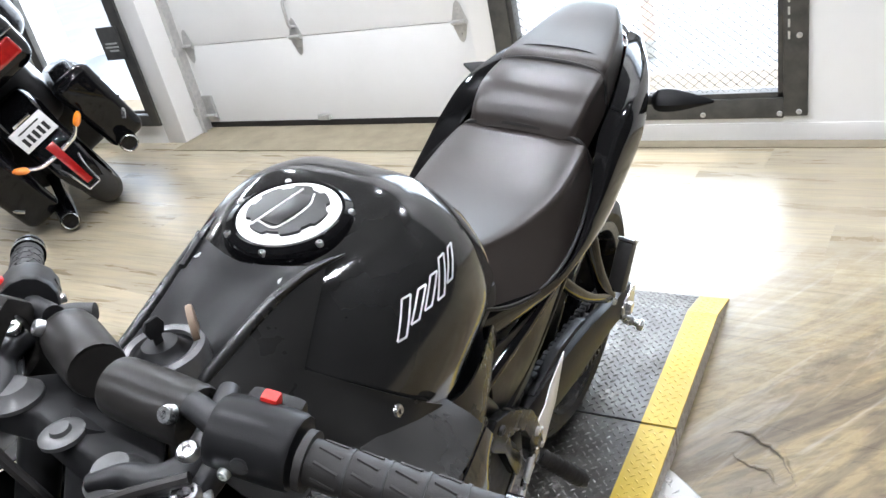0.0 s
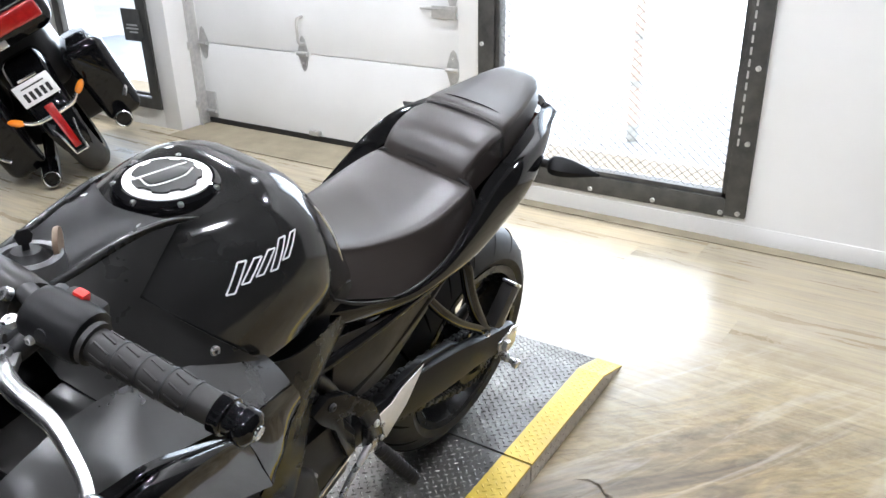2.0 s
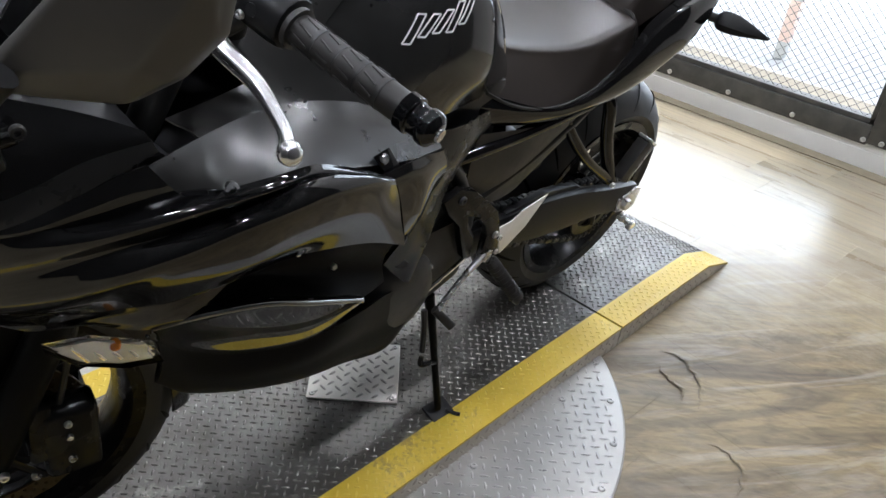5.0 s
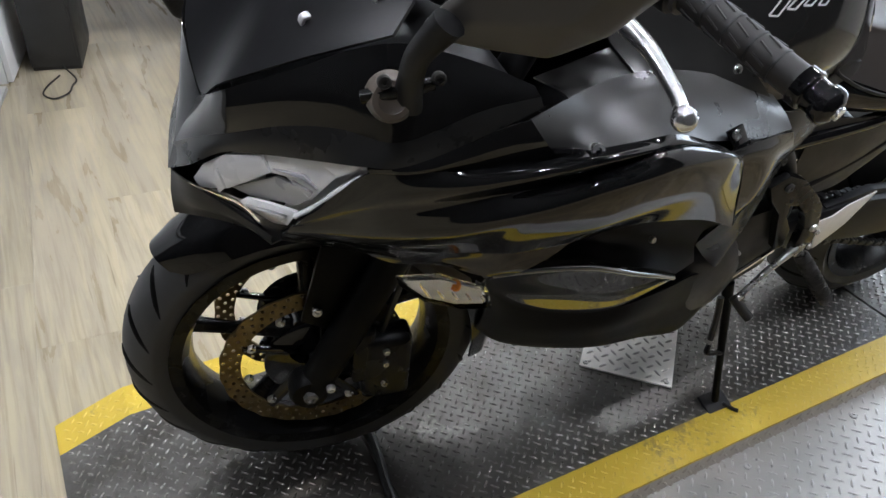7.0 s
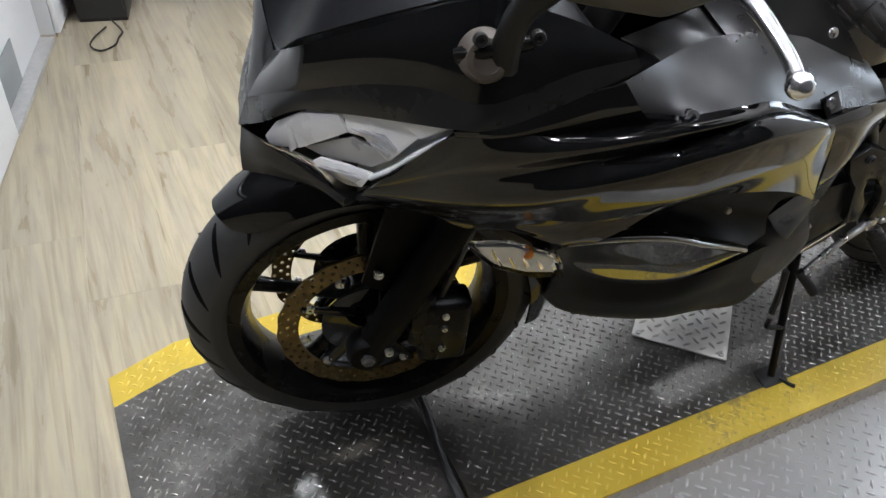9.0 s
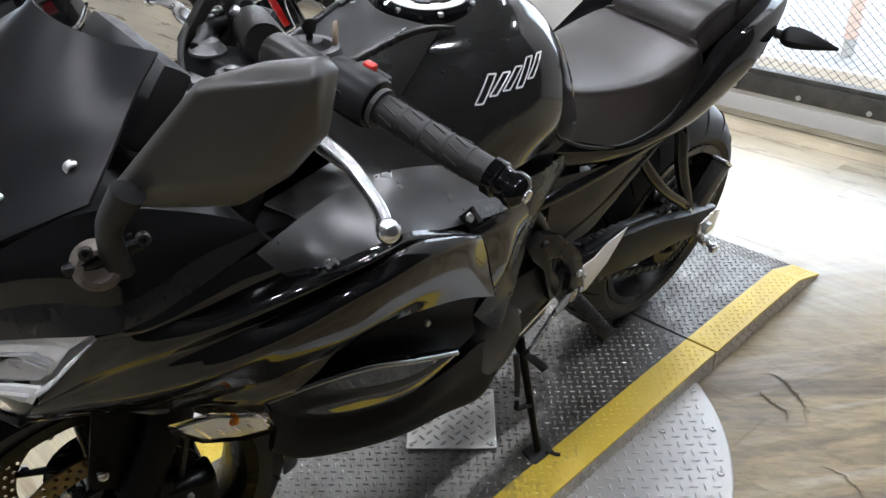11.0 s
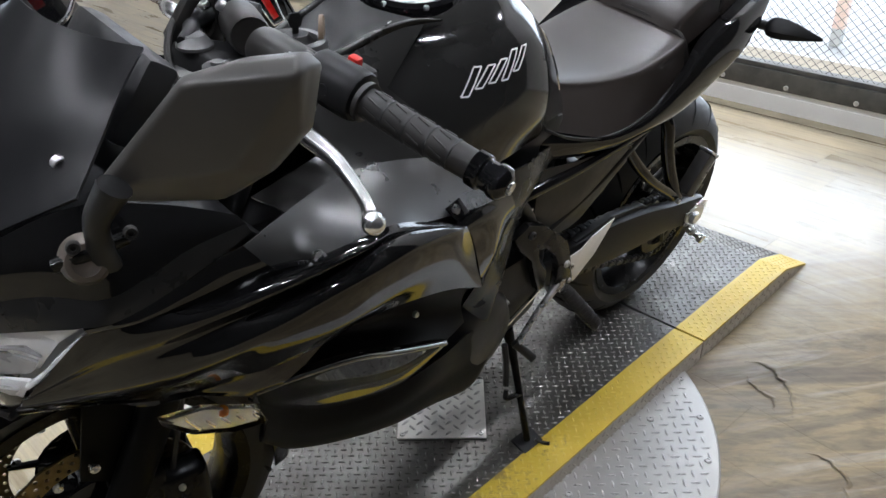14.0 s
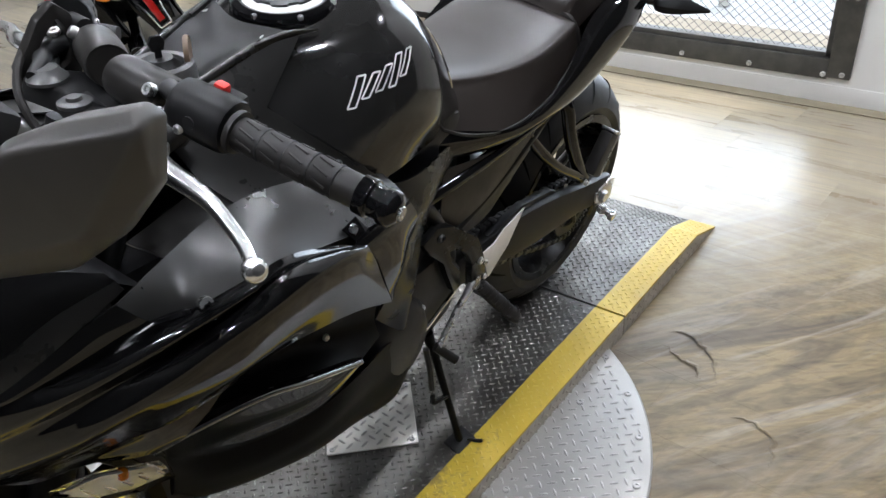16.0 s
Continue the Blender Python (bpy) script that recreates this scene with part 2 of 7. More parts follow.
def worn_plate(name, c1, c2, wear, metal, rough, amount, burnt=False, rubbed=0.26):
    """Painted tread plate: paint rubbed off in patches, dirt in others."""
    m, t, b = nodes_of(name)
    big = noise_node(t, 5.0, 6.0, 0.62)
    fine = noise_node(t, 70.0, 5.0, 0.7)
    base = ramp_node(t, big.outputs["Fac"], [(0.3, c1), (0.7, c2)])
    add = t.nodes.new("ShaderNodeMath")
    add.operation = 'ADD'
    half = t.nodes.new("ShaderNodeMath")
    half.operation = 'MULTIPLY'
    half.inputs[1].default_value = 0.5
    t.links.new(fine.outputs["Fac"], half.inputs[0])
    t.links.new(big.outputs["Fac"], add.inputs[0])
    t.links.new(half.outputs[0], add.inputs[1])
    mask = ramp_node(t, add.outputs[0], [(amount, (0, 0, 0)), (amount + 0.09, (1, 1, 1))])
    mix = t.nodes.new("ShaderNodeMix")
    mix.data_type = 'RGBA'
    t.links.new(mask.outputs["Color"], mix.inputs["Factor"])
    t.links.new(base.outputs["Color"], mix.inputs["A"])
    mix.inputs["B"].default_value = (*wear, 1)
    colour = mix.outputs["Result"]
    if burnt:
        grime = t.nodes.new("ShaderNodeMix")
        grime.data_type, grime.blend_type = 'RGBA', 'MULTIPLY'
        grime.inputs["Factor"].default_value = 0.85
        t.links.new(colour, grime.inputs["A"])
        t.links.new(ramp_node(t, noise_node(t, 11.0, 8.0, 0.75).outputs["Fac"], [(0.36, (0.50, 0.46, 0.40)), (0.50, (0.92, 0.90, 0.86)), (0.66, (1.35, 1.33, 1.30))]).outputs["Color"], grime.inputs["B"])
        colour = grime.outputs["Result"]
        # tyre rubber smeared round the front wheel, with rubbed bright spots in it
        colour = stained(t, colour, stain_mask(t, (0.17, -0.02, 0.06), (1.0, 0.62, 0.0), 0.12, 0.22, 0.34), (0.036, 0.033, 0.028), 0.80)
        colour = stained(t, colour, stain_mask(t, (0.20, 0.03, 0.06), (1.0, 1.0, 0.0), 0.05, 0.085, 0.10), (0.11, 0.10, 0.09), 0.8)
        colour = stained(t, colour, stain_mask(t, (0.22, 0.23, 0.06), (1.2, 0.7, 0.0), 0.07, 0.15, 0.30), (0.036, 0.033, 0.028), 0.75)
        colour = stained(t, colour, stain_mask(t, (0.172, -0.150, 0.06), (1.0, 1.9, 0.0), 0.034, 0.056, 0.06), (rubbed, rubbed * 0.98, rubbed * 0.94), 0.85)
        colour = stained(t, colour, stain_mask(t, (0.11, -0.05, 0.06), (1.6, 0.5, 0.0), 0.012, 0.035, 0.07), (0.42, 0.38, 0.32), 0.6)
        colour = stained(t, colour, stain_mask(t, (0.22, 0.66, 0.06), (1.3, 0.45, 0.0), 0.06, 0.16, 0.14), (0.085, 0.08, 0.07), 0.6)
    t.links.new(colour, b.inputs["Base Color"])
    b.inputs["Metallic"].default_value = metal
    mr = t.nodes.new("ShaderNodeMapRange")
    mr.inputs["From Min"].default_value, mr.inputs["From Max"].default_value = 0.3, 0.7
    mr.inputs["To Min"].default_value, mr.inputs["To Max"].default_value = rough
    t.links.new(fine.outputs["Fac"], mr.inputs["Value"])
    t.links.new(mr.outputs["Result"], b.inputs["Roughness"])
    bump_node(t, b, fine.outputs["Fac"], 0.25, 0.0008)
    return m


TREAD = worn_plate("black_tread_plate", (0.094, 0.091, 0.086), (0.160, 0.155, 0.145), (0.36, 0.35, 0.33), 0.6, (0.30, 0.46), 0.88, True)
# lugs painted paler than the plate to stand in for their highlights
TREADLUG = worn_plate("highlit_tread_lugs", (0.24, 0.235, 0.225), (0.36, 0.35, 0.335), (0.50, 0.49, 0.47), 0.6, (0.20, 0.32), 0.88, True, 0.80)
YELLOW = worn_plate("yellow_edge_paint", (0.56, 0.385, 0.025), (0.66, 0.48, 0.05), (0.36, 0.26, 0.06), 0.0, (0.4, 0.6), 0.85)
YELLUG = worn_plate("yellow_lug_paint", (0.62, 0.44, 0.04), (0.70, 0.53, 0.09), (0.5, 0.38, 0.08), 0.0, (0.3, 0.45), 0.97)
SIDEP = worn_plate("dull_side_plate", (0.42, 0.38, 0.32), (0.50, 0.46, 0.40), (0.28, 0.23, 0.17), 0.2, (0.38, 0.52), 0.88)
SILVER = worn_plate("bare_tread_aluminium", (0.40, 0.385, 0.36), (0.48, 0.465, 0.44), (0.30, 0.275, 0.24), 0.35, (0.30, 0.45), 0.90)
HATCH = worn_plate("bright_cover_plate", (0.58, 0.555, 0.51), (0.72, 0.695, 0.65), (0.45, 0.42, 0.38), 0.3, (0.30, 0.45), 0.92)
SILLUG = worn_plate("polished_lugs", (0.50, 0.49, 0.47), (0.60, 0.59, 0.57), (0.42, 0.40, 0.37), 0.5, (0.25, 0.36), 0.9)


def plank_material():
    m, t, b = nodes_of("limed_oak_vinyl_plank")
    info = t.nodes.new("ShaderNodeObjectInfo")
    coord = t.nodes.new("ShaderNodeTexCoord")
    geo = t.nodes.new("ShaderNodeNewGeometry")
    shift = t.nodes.new("ShaderNodeVectorMath")
    shift.operation = 'MULTIPLY_ADD'
    shift.inputs[1].default_value = (1, 1, 1)
    comb = t.nodes.new("ShaderNodeCombineXYZ")
    mul = t.nodes.new("ShaderNodeMath")
    mul.operation = 'MULTIPLY'
    mul.inputs[1].default_value = 37.0
    t.links.new(info.outputs["Random"], mul.inputs[0])
    for k in ("X", "Y", "Z"):
        t.links.new(mul.outputs[0], comb.inputs[k])
    t.links.new(geo.outputs["Position"], shift.inputs[0])
    t.links.new(comb.outputs[0], shift.inputs[2])

    def streak(scale, stretch, detail):
        mp = t.nodes.new("ShaderNodeMapping")
        mp.inputs["Scale"].default_value = stretch
        n = t.nodes.new("ShaderNodeTexNoise")
        n.inputs["Scale"].default_value = scale
        n.inputs["Detail"].default_value = detail
        n.inputs["Roughness"].default_value = 0.62
        n.inputs["Distortion"].default_value = 0.5
        t.links.new(shift.outputs[0], mp.inputs["Vector"])
        t.links.new(mp.outputs["Vector"], n.inputs["Vector"])
        return n
    broad = streak(5.0, (0.34, 2.9, 1), 6)
    checks = streak(7.0, (0.22, 7.0, 1), 3)
    grain = streak(22.0, (0.12, 3.0, 1), 5)
    c1 = ramp_node(t, broad.outputs["Fac"], [(0.26, (0.28, 0.233, 0.160)), (0.38, (0.352, 0.304, 0.212)), (0.47, (0.372, 0.325, 0.238)), (0.56, (0.432, 0.375, 0.255)), (0.66, (0.415, 0.366, 0.268)), (0.78, (0.365, 0.325, 0.25))])
    c2 = ramp_node(t, grain.outputs["Fac"], [(0.32, (0.72, 0.70, 0.67)), (0.55, (1, 1, 1))])
    mix = t.nodes.new("ShaderNodeMix")
    mix.data_type, mix.blend_type = 'RGBA', 'MULTIPLY'
    mix.inputs["Factor"].default_value = 0.9
    t.links.new(c1.outputs["Color"], mix.inputs["A"])
    t.links.new(c2.outputs["Color"], mix.inputs["B"])
    split = t.nodes.new("ShaderNodeMix")
    split.data_type, split.blend_type = 'RGBA', 'MULTIPLY'
    split.inputs["Factor"].default_value = 0.5
    t.links.new(mix.outputs["Result"], split.inputs["A"])
    t.links.new(ramp_node(t, checks.outputs["Fac"], [(0.27, (0.28, 0.24, 0.19)), (0.31, (1, 1, 1))]).outputs["Color"], split.inputs["B"])
    tone = t.nodes.new("ShaderNodeHueSaturation")
    val = t.nodes.new("ShaderNodeMapRange")
    val.inputs["To Min"].default_value, val.inputs["To Max"].default_value = 0.90, 1.10
    t.links.new(info.outputs["Random"], val.inputs["Value"])
    t.links.new(val.outputs["Result"], tone.inputs["Value"])
    t.links.new(split.outputs["Result"], tone.inputs["Color"])
    # worn patch beside the turntable: yellow-brown, swirled by tyres, with pale rubbed streaks
    def swirl(scale, turn, stretch, distort):
        mp = t.nodes.new("ShaderNodeMapping")
        mp.inputs["Rotation"].default_value = (0, 0, radians(turn))
        mp.inputs["Scale"].default_value = stretch
        rot = t.nodes.new("ShaderNodeMapping")
        rot.inputs["Rotation"].default_value = (0, 0, radians(turn))
        mp.inputs["Rotation"].default_value = (0, 0, 0)
        n = t.nodes.new("ShaderNodeTexNoise")
        n.inputs["Scale"].default_value = scale
        n.inputs["Detail"].default_value = 6.0
        n.inputs["Roughness"].default_value = 0.6
        n.inputs["Distortion"].default_value = distort
        t.links.new(geo.outputs["Position"], rot.inputs["Vector"])
        t.links.new(rot.outputs["Vector"], mp.inputs["Vector"])
        t.links.new(mp.outputs["Vector"], n.inputs["Vector"])
        return n
    worn = ramp_node(t, swirl(3.2, -50, (0.45, 2.2, 1), 1.1).outputs["Fac"], [(0.30, (0.085, 0.062, 0.036)), (0.44, (0.165, 0.122, 0.066)), (0.54, (0.25, 0.190, 0.095)), (0.64, (0.20, 0.160, 0.105)), (0.76, (0.29, 0.245, 0.18))])
    patch = stain_mask(t, (0.80, 0.95, 0), (0.80, 0.46, 0.0), 0.36, 0.70, 0.4)
    k_ = t.nodes.new("ShaderNodeMath")
    k_.operation = 'MULTIPLY'
    k_.inputs[1].default_value = 0.92
    t.links.new(patch.outputs["Result"], k_.inputs[0])
    wm = t.nodes.new("ShaderNodeMix")
    wm.data_type = 'RGBA'
    t.links.new(k_.outputs[0], wm.inputs["Factor"])
    t.links.new(tone.outputs["Color"], wm.inputs["A"])
    rub = t.nodes.new("ShaderNodeMix")
    rub.data_type, rub.blend_type = 'RGBA', 'MULTIPLY'
    rub.inputs["Factor"].default_value = 0.85
    t.links.new(worn.outputs["Color"], rub.inputs["A"])
    t.links.new(ramp_node(t, swirl(26.0, -40, (0.35, 1.3, 1), 1.5).outputs["Fac"], [(0.34, (0.62, 0.58, 0.52)), (0.60, (1.15, 1.12, 1.08))]).outputs["Color"], rub.inputs["B"])
    t.links.new(rub.outputs["Result"], wm.inputs["B"])
    scuff = ramp_node(t, swirl(4.0, -58, (0.32, 1.9, 1), 1.6).outputs["Fac"], [(0.52, (0, 0, 0)), (0.72, (1, 1, 1))])
    near = stain_mask(t, (0.70, 1.75, 0), (0.8, 0.8, 0.0), 0.35, 0.75, 0.4)
    both_ = t.nodes.new("ShaderNodeMath")
    both_.operation = 'MULTIPLY'
    t.links.new(scuff.outputs["Color"], both_.inputs[0])
    t.links.new(near.outputs["Result"], both_.inputs[1])
    half_ = t.nodes.new("ShaderNodeMath")
    half_.operation = 'MULTIPLY'
    half_.inputs[1].default_value = 0.3
    t.links.new(both_.outputs[0], half_.inputs[0])
    sm = t.nodes.new("ShaderNodeMix")
    sm.data_type = 'RGBA'
    t.links.new(half_.outputs[0], sm.inputs["Factor"])
    t.links.new(wm.outputs["Result"], sm.inputs["A"])
    sm.inputs["B"].default_value = (0.66, 0.63, 0.58, 1)
    colour = sm.outputs["Result"]
    t.links.new(colour, b.inputs["Base Color"])
    rr = ramp_node(t, broad.outputs["Fac"], [(0.3, (0.25, 0.25, 0.25)), (0.7, (0.35, 0.35, 0.35))])
    dull = stained(t, rr.outputs["Color"], patch, (0.60, 0.60, 0.60), 0.9)
    t.links.new(dull, b.inputs["Roughness"])
    bump_node(t, b, grain.outputs["Fac"], 0.15, 0.0006)
    return m


PLANK = plank_material()
GAPD = surface("dirty_crack", (0.12, 0.095, 0.065), (0.17, 0.135, 0.095), (0.7, 0.85), 0.0, 30, 200, 0.2)
JOINT = surface("floor_joint_dark", (0.24, 0.195, 0.13), (0.30, 0.25, 0.18), (0.6, 0.7), 0.0, 10, 200, 0.1)


# ---- building helpers ----
def part(name, bm, material, parent, label="", smooth=40.0, matrix=None):
    """Links a bmesh as ONE mesh object under a thing or a part."""
    me = bpy.data.meshes.new(name)
    if smooth:
        limit = radians(smooth)
        for f in bm.faces:
            f.smooth = True
        for e in bm.edges:
            if len(e.link_faces) == 2 and e.calc_face_angle(0.0) > limit:
                e.smooth = False
    bm.to_mesh(me)
    bm.free()
    me.materials.append(material)
    ob = new(name, me)
    ob.parent = parent
    if matrix is not None:
        ob.matrix_basis = matrix
    if label:
        ob["label"] = label
    return ob


def thing(name, label, category, m=None, group="", kind=""):
    ob = new(name)
    ob.empty_display_size = 0.1
    if m is not None:
        ob.matrix_basis = m
    return tagged(ob, label, category, group, kind)


def spline(points, n):
    """n points along a smooth curve through the given ones."""
    p = [Vector(q) for q in points]
    if len(p) == 2:
        return [p[0].lerp(p[1], k / (n - 1)) for k in range(n)]
    out = []
    for k in range(n):
        s = k / (n - 1) * (len(p) - 1)
        i = min(int(s), len(p) - 2)
        u = s - i
        a = p[i - 1] if i else p[0] * 2 - p[1]
        b, c = p[i], p[i + 1]
        d = p[i + 2] if i + 2 < len(p) else p[-1] * 2 - p[-2]
        out.append(0.5 * ((2 * b) + (c - a) * u + (2 * a - 5 * b + 4 * c - d) * u * u + (3 * b - a - 3 * c + d) * u ** 3))
    return out


def grid(rows, wrap=False):
    """A sheet of quads through rows of points."""
    bm = bmesh.new()
    vs = [[bm.verts.new(p) for p in r] for r in rows]
    n = len(rows[0])
    for i in range(len(rows) - 1):
        for j in range(n if wrap else n - 1):
            k = (j + 1) % n
            bm.faces.new((vs[i][j], vs[i][k], vs[i + 1][k], vs[i + 1][j]))
    return bm


def sheet(lines, nu=24, nv=4, smooth_across=True):
    """A panel through style lines, smooth along them; across them smooth or creased."""
    rows = [spline(l, nu) for l in lines]
    if not smooth_across:
        full = []
        for a, b in zip(rows, rows[1:]):
            for k in range(nv):
                full.append([p.lerp(q, k / nv) for p, q in zip(a, b)])
        return grid(full + [rows[-1]])
    n = (len(lines) - 1) * nv + 1
    cols = [spline([r[j] for r in rows], n) for j in range(nu)]
    return grid([[c[i] for c in cols] for i in range(n)])


def thicken(bm, depth):
    """Gives a sheet a body, away from its face normals."""
    bmesh.ops.recalc_face_normals(bm, faces=bm.faces)
    bmesh.ops.solidify(bm, geom=bm.faces[:] + bm.edges[:] + bm.verts[:], thickness=depth)
    return bm


def flipped(bm):
    """The mirrored copy for the other side of the machine."""
    b = bm.copy()
    for v in b.verts:
        v.co.x = -v.co.x
    bmesh.ops.reverse_faces(b, faces=b.faces)
    return b


def both(name, bm, material, parent, label="", smooth=40.0):
    other = flipped(bm)
    return part(name, bm, material, parent, label, smooth), part(name, other, material, parent, label, smooth)


def half_loft(stations, n=14, m=28):
    """A body that is alike on both sides: stations of y and half profiles of (x, z), crown first."""
    rows = []
    for y, prof in stations:
        h = spline([(x, y, z) for x, z in prof], n)
        rows.append([Vector((-p.x, p.y, p.z)) for p in reversed(h[1:])] + h)
    cols = [spline([r[j] for r in rows], m) for j in range(len(rows[0]))]
    bm = grid([[c[i] for c in cols] for i in range(m)])
    for end in (0, -1):
        edge = [v for v in bm.verts if len(v.link_faces) == 2 and any(len(e.link_faces) == 1 for e in v.link_edges)]
    return bm


def lathe(profile, n=48, axis='x', close=False):
    """Turns (radius, along) pairs round an axis."""
    rows = []
    for r, a in profile:
        row = []
        for k in range(n):
            w = 2 * math.pi * k / n
            c, s = r * math.cos(w), r * math.sin(w)
            row.append({'x': (a, c, s), 'y': (c, a, s), 'z': (c, s, a)}[axis])
        rows.append(row)
    bm = grid(rows, True)
    if close:
        rings = [list(bm.verts)[:n], list(bm.verts)[-n:]]
        for ring in rings:
            bm.faces.new(ring)
    bmesh.ops.recalc_face_normals(bm, faces=bm.faces)
    return bm


def move(bm, m):
    bmesh.ops.transform(bm, matrix=m, verts=bm.verts)
    return bm


def tube(points, radius, n=10, steps=None, caps=True, flat=1.0):
    """A round bar along a curve; radius may be one number or one for each point."""
    steps = steps or max(2, (len(points) - 1) * 6 + 1)
    radii = radius if isinstance(radius, (list, tuple)) else [radius] * len(points)
    path = spline(points, steps)
    rr = [v.x for v in spline([(r, 0, 0) for r in radii], steps)]
    rows, side = [], None
    for i, p in enumerate(path):
        d = (path[min(i + 1, steps - 1)] - path[max(i - 1, 0)]).normalized()
        if side is None:
            side = d.orthogonal().normalized()
        side = (side - d * side.dot(d)).normalized()
        up = d.cross(side)
        rows.append([p + (side * math.cos(2 * math.pi * k / n) + up * flat * math.sin(2 * math.pi * k / n)) * rr[i] for k in range(n)])
    bm = grid(rows, True)
    if caps:
        vs = list(bm.verts)
        bm.faces.new(vs[:n])
        bm.faces.new(vs[-n:])
    bmesh.ops.recalc_face_normals(bm, faces=bm.faces)
    return bm


def box(x0, x1, y0, y1, z0, z1, bevel=0.0, segs=2):
    bm = bmesh.new()
    bmesh.ops.create_cube(bm, size=1.0)
    for v in bm.verts:
        v.co = Vector(((x0 + x1) / 2 + v.co.x * (x1 - x0), (y0 + y1) / 2 + v.co.y * (y1 - y0), (z0 + z1) / 2 + v.co.z * (z1 - z0)))
    if bevel:
        bmesh.ops.bevel(bm, geom=bm.edges[:], offset=bevel, segments=segs, affect='EDGES', profile=0.6)
    return bm


def slab(outline, depth, along=(1, 0, 0), bevel=0.0):
    """A flat plate from its outline, with a thickness."""
    bm = bmesh.new()
    f = bm.faces.new([bm.verts.new(p) for p in outline])
    ext = bmesh.ops.extrude_face_region(bm, geom=[f])
    vs = [g for g in ext["geom"] if isinstance(g, bmesh.types.BMVert)]
    bmesh.ops.translate(bm, vec=Vector(along).normalized() * depth, verts=vs)
    bmesh.ops.recalc_face_normals(bm, faces=bm.faces)
    if bevel:
        bmesh.ops.bevel(bm, geom=bm.edges[:], offset=bevel, segments=2, affect='EDGES', profile=0.6)
    return bm


def joined(*meshes):
    bm = bmesh.new()
    for b in meshes:
        me = bpy.data.meshes.new("join")
        b.to_mesh(me)
        b.free()
        bm.from_mesh(me)
        bpy.data.meshes.remove(me)
    return bm


def bolt_head(radius, height, hexed=True):
    """A domed bolt head along +x with a socket."""
    bm = lathe([(0.0001, -0.002), (radius, -0.002), (radius, height * 0.55), (radius * 0.8, height), (radius * 0.42, height), (radius * 0.40, height * 0.5), (0.0001, height * 0.45)], 14)
    return bm


def facing(place, direction):
    """A pose whose x axis points along the given direction."""
    return Matrix.Translation(place) @ Vector(direction).to_track_quat('X', 'Z').to_matrix().to_4x4()


# ---- the showroom ----
def wall(name, bms, material=None):
    ob = part(name, joined(*bms), material or WALL, None)
    return tagged(ob, "smooth white painted showroom wall", "wall", kind="structure")


NY, NT = 3.185, 0.30
# east and south walls stand close to cut off the reflected floor
EAST, SOUTH = 2.0, -1.9
GX0, GX1 = -3.10, -0.965           # garage opening
WX0, WX1, WZ0, WZ1 = -0.835, 0.44, 0.11, 2.25   # barred window opening
DX0, DX1 = -4.25, -3.26            # glazed door opening
wall("wall_north", [
    box(-6.0, DX0, NY, NY + NT, 0, 3.2),
    box(DX0, DX1, NY, NY + NT, 0, 0.12), box(DX0, DX1, NY, NY + NT, 2.2, 3.2),
    box(DX1, GX0, NY, NY + NT, 0, 3.2, 0.004),
    box(GX0, GX1, NY, NY + NT, 2.45, 3.2),
    box(GX1, WX0, NY, NY + NT, 0, 3.2, 0.004),
    box(WX0, WX1, NY, NY + NT, 0, WZ0), box(WX0, WX1, NY, NY + NT, WZ1, 3.2),
    box(WX1, EAST, NY, NY + NT, 0, 3.2)])
wall("wall_west", [box(-6.2, -6.0, SOUTH, NY + NT, 0, 3.2)])
# unseen walls, added near and dark to blacken reflections in the fairing
tagged(part("unseen_wall_east", box(EAST, EAST + 0.2, SOUTH, NY + NT, 0, 3.2), DIM, None), "unseen charcoal wall added to darken reflections", "wall", kind="structure")
tagged(part("unseen_wall_south", box(-6.2, EAST + 0.2, SOUTH - 0.2, SOUTH, 0, 3.2), DIM, None), "unseen charcoal wall added to darken reflections", "wall", kind="structure")
# ceiling is out of view, kept dark for black reflections
tagged(part("ceiling", box(-6.2, EAST + 0.2, SOUTH - 0.2, NY + NT, 3.2, 3.3), CEIL, None), "unseen ceiling, dark grey to blacken reflections", "ceiling", kind="structure")

floor = tagged(part("floor", box(-6.2, EAST + 0.2, SOUTH - 0.2, NY + NT + 0.6, -0.06, -0.003), JOINT, None, smooth=0),
               "limed oak vinyl plank floor with worn scuffed patches", "floor", kind="structure")
tagged(part("ground", box(-60, 60, NY + NT + 0.3, 90, -0.16, -0.064), PAVE, None, smooth=0), "sunlit pale concrete yard outside", "ground", kind="structure")
tagged(part("baseboard", box(WX0 - 0.13, EAST, NY - 0.004, NY, 0.0, 0.075, 0.001), WALL, None), "low white painted skirting along the wall", "baseboard", kind="structure")

tagged(part("trim", box(GX1 + 0.02, EAST, NY - 0.085, NY - 0.014, 0.0008, 0.006, 0.002), MAT, None), "bare brown strip of floor along the foot of the wall", "trim", kind="structure")

# plain overexposed distance seen through the openings
for bx0, bx1 in ((-6.6, -3.2), (-3.1, 2.2)):
    bd = part("backdrop", box(bx0, bx1, 7.0, 7.05, -0.06, 4.5), OUTSIDE, None, smooth=0)
    tagged(bd, "blank white glare of the yard outside", "backdrop", kind="structure")

# orange and white barrier post in the yard
post = thing("barrier_post", "faded orange and white striped barrier post in the yard", "post", pose(-0.56, 4.6, -0.06))
part("tube", box(-0.03, 0.03, -0.03, 0.03, 0, 2.6, 0.008), PAVE, post)
for k in range(9):
    part("stripe", box(-0.032, 0.032, -0.032, 0.032, 0.1 + k * 0.28, 0.34 + k * 0.28, 0.006), ORANGE, post)


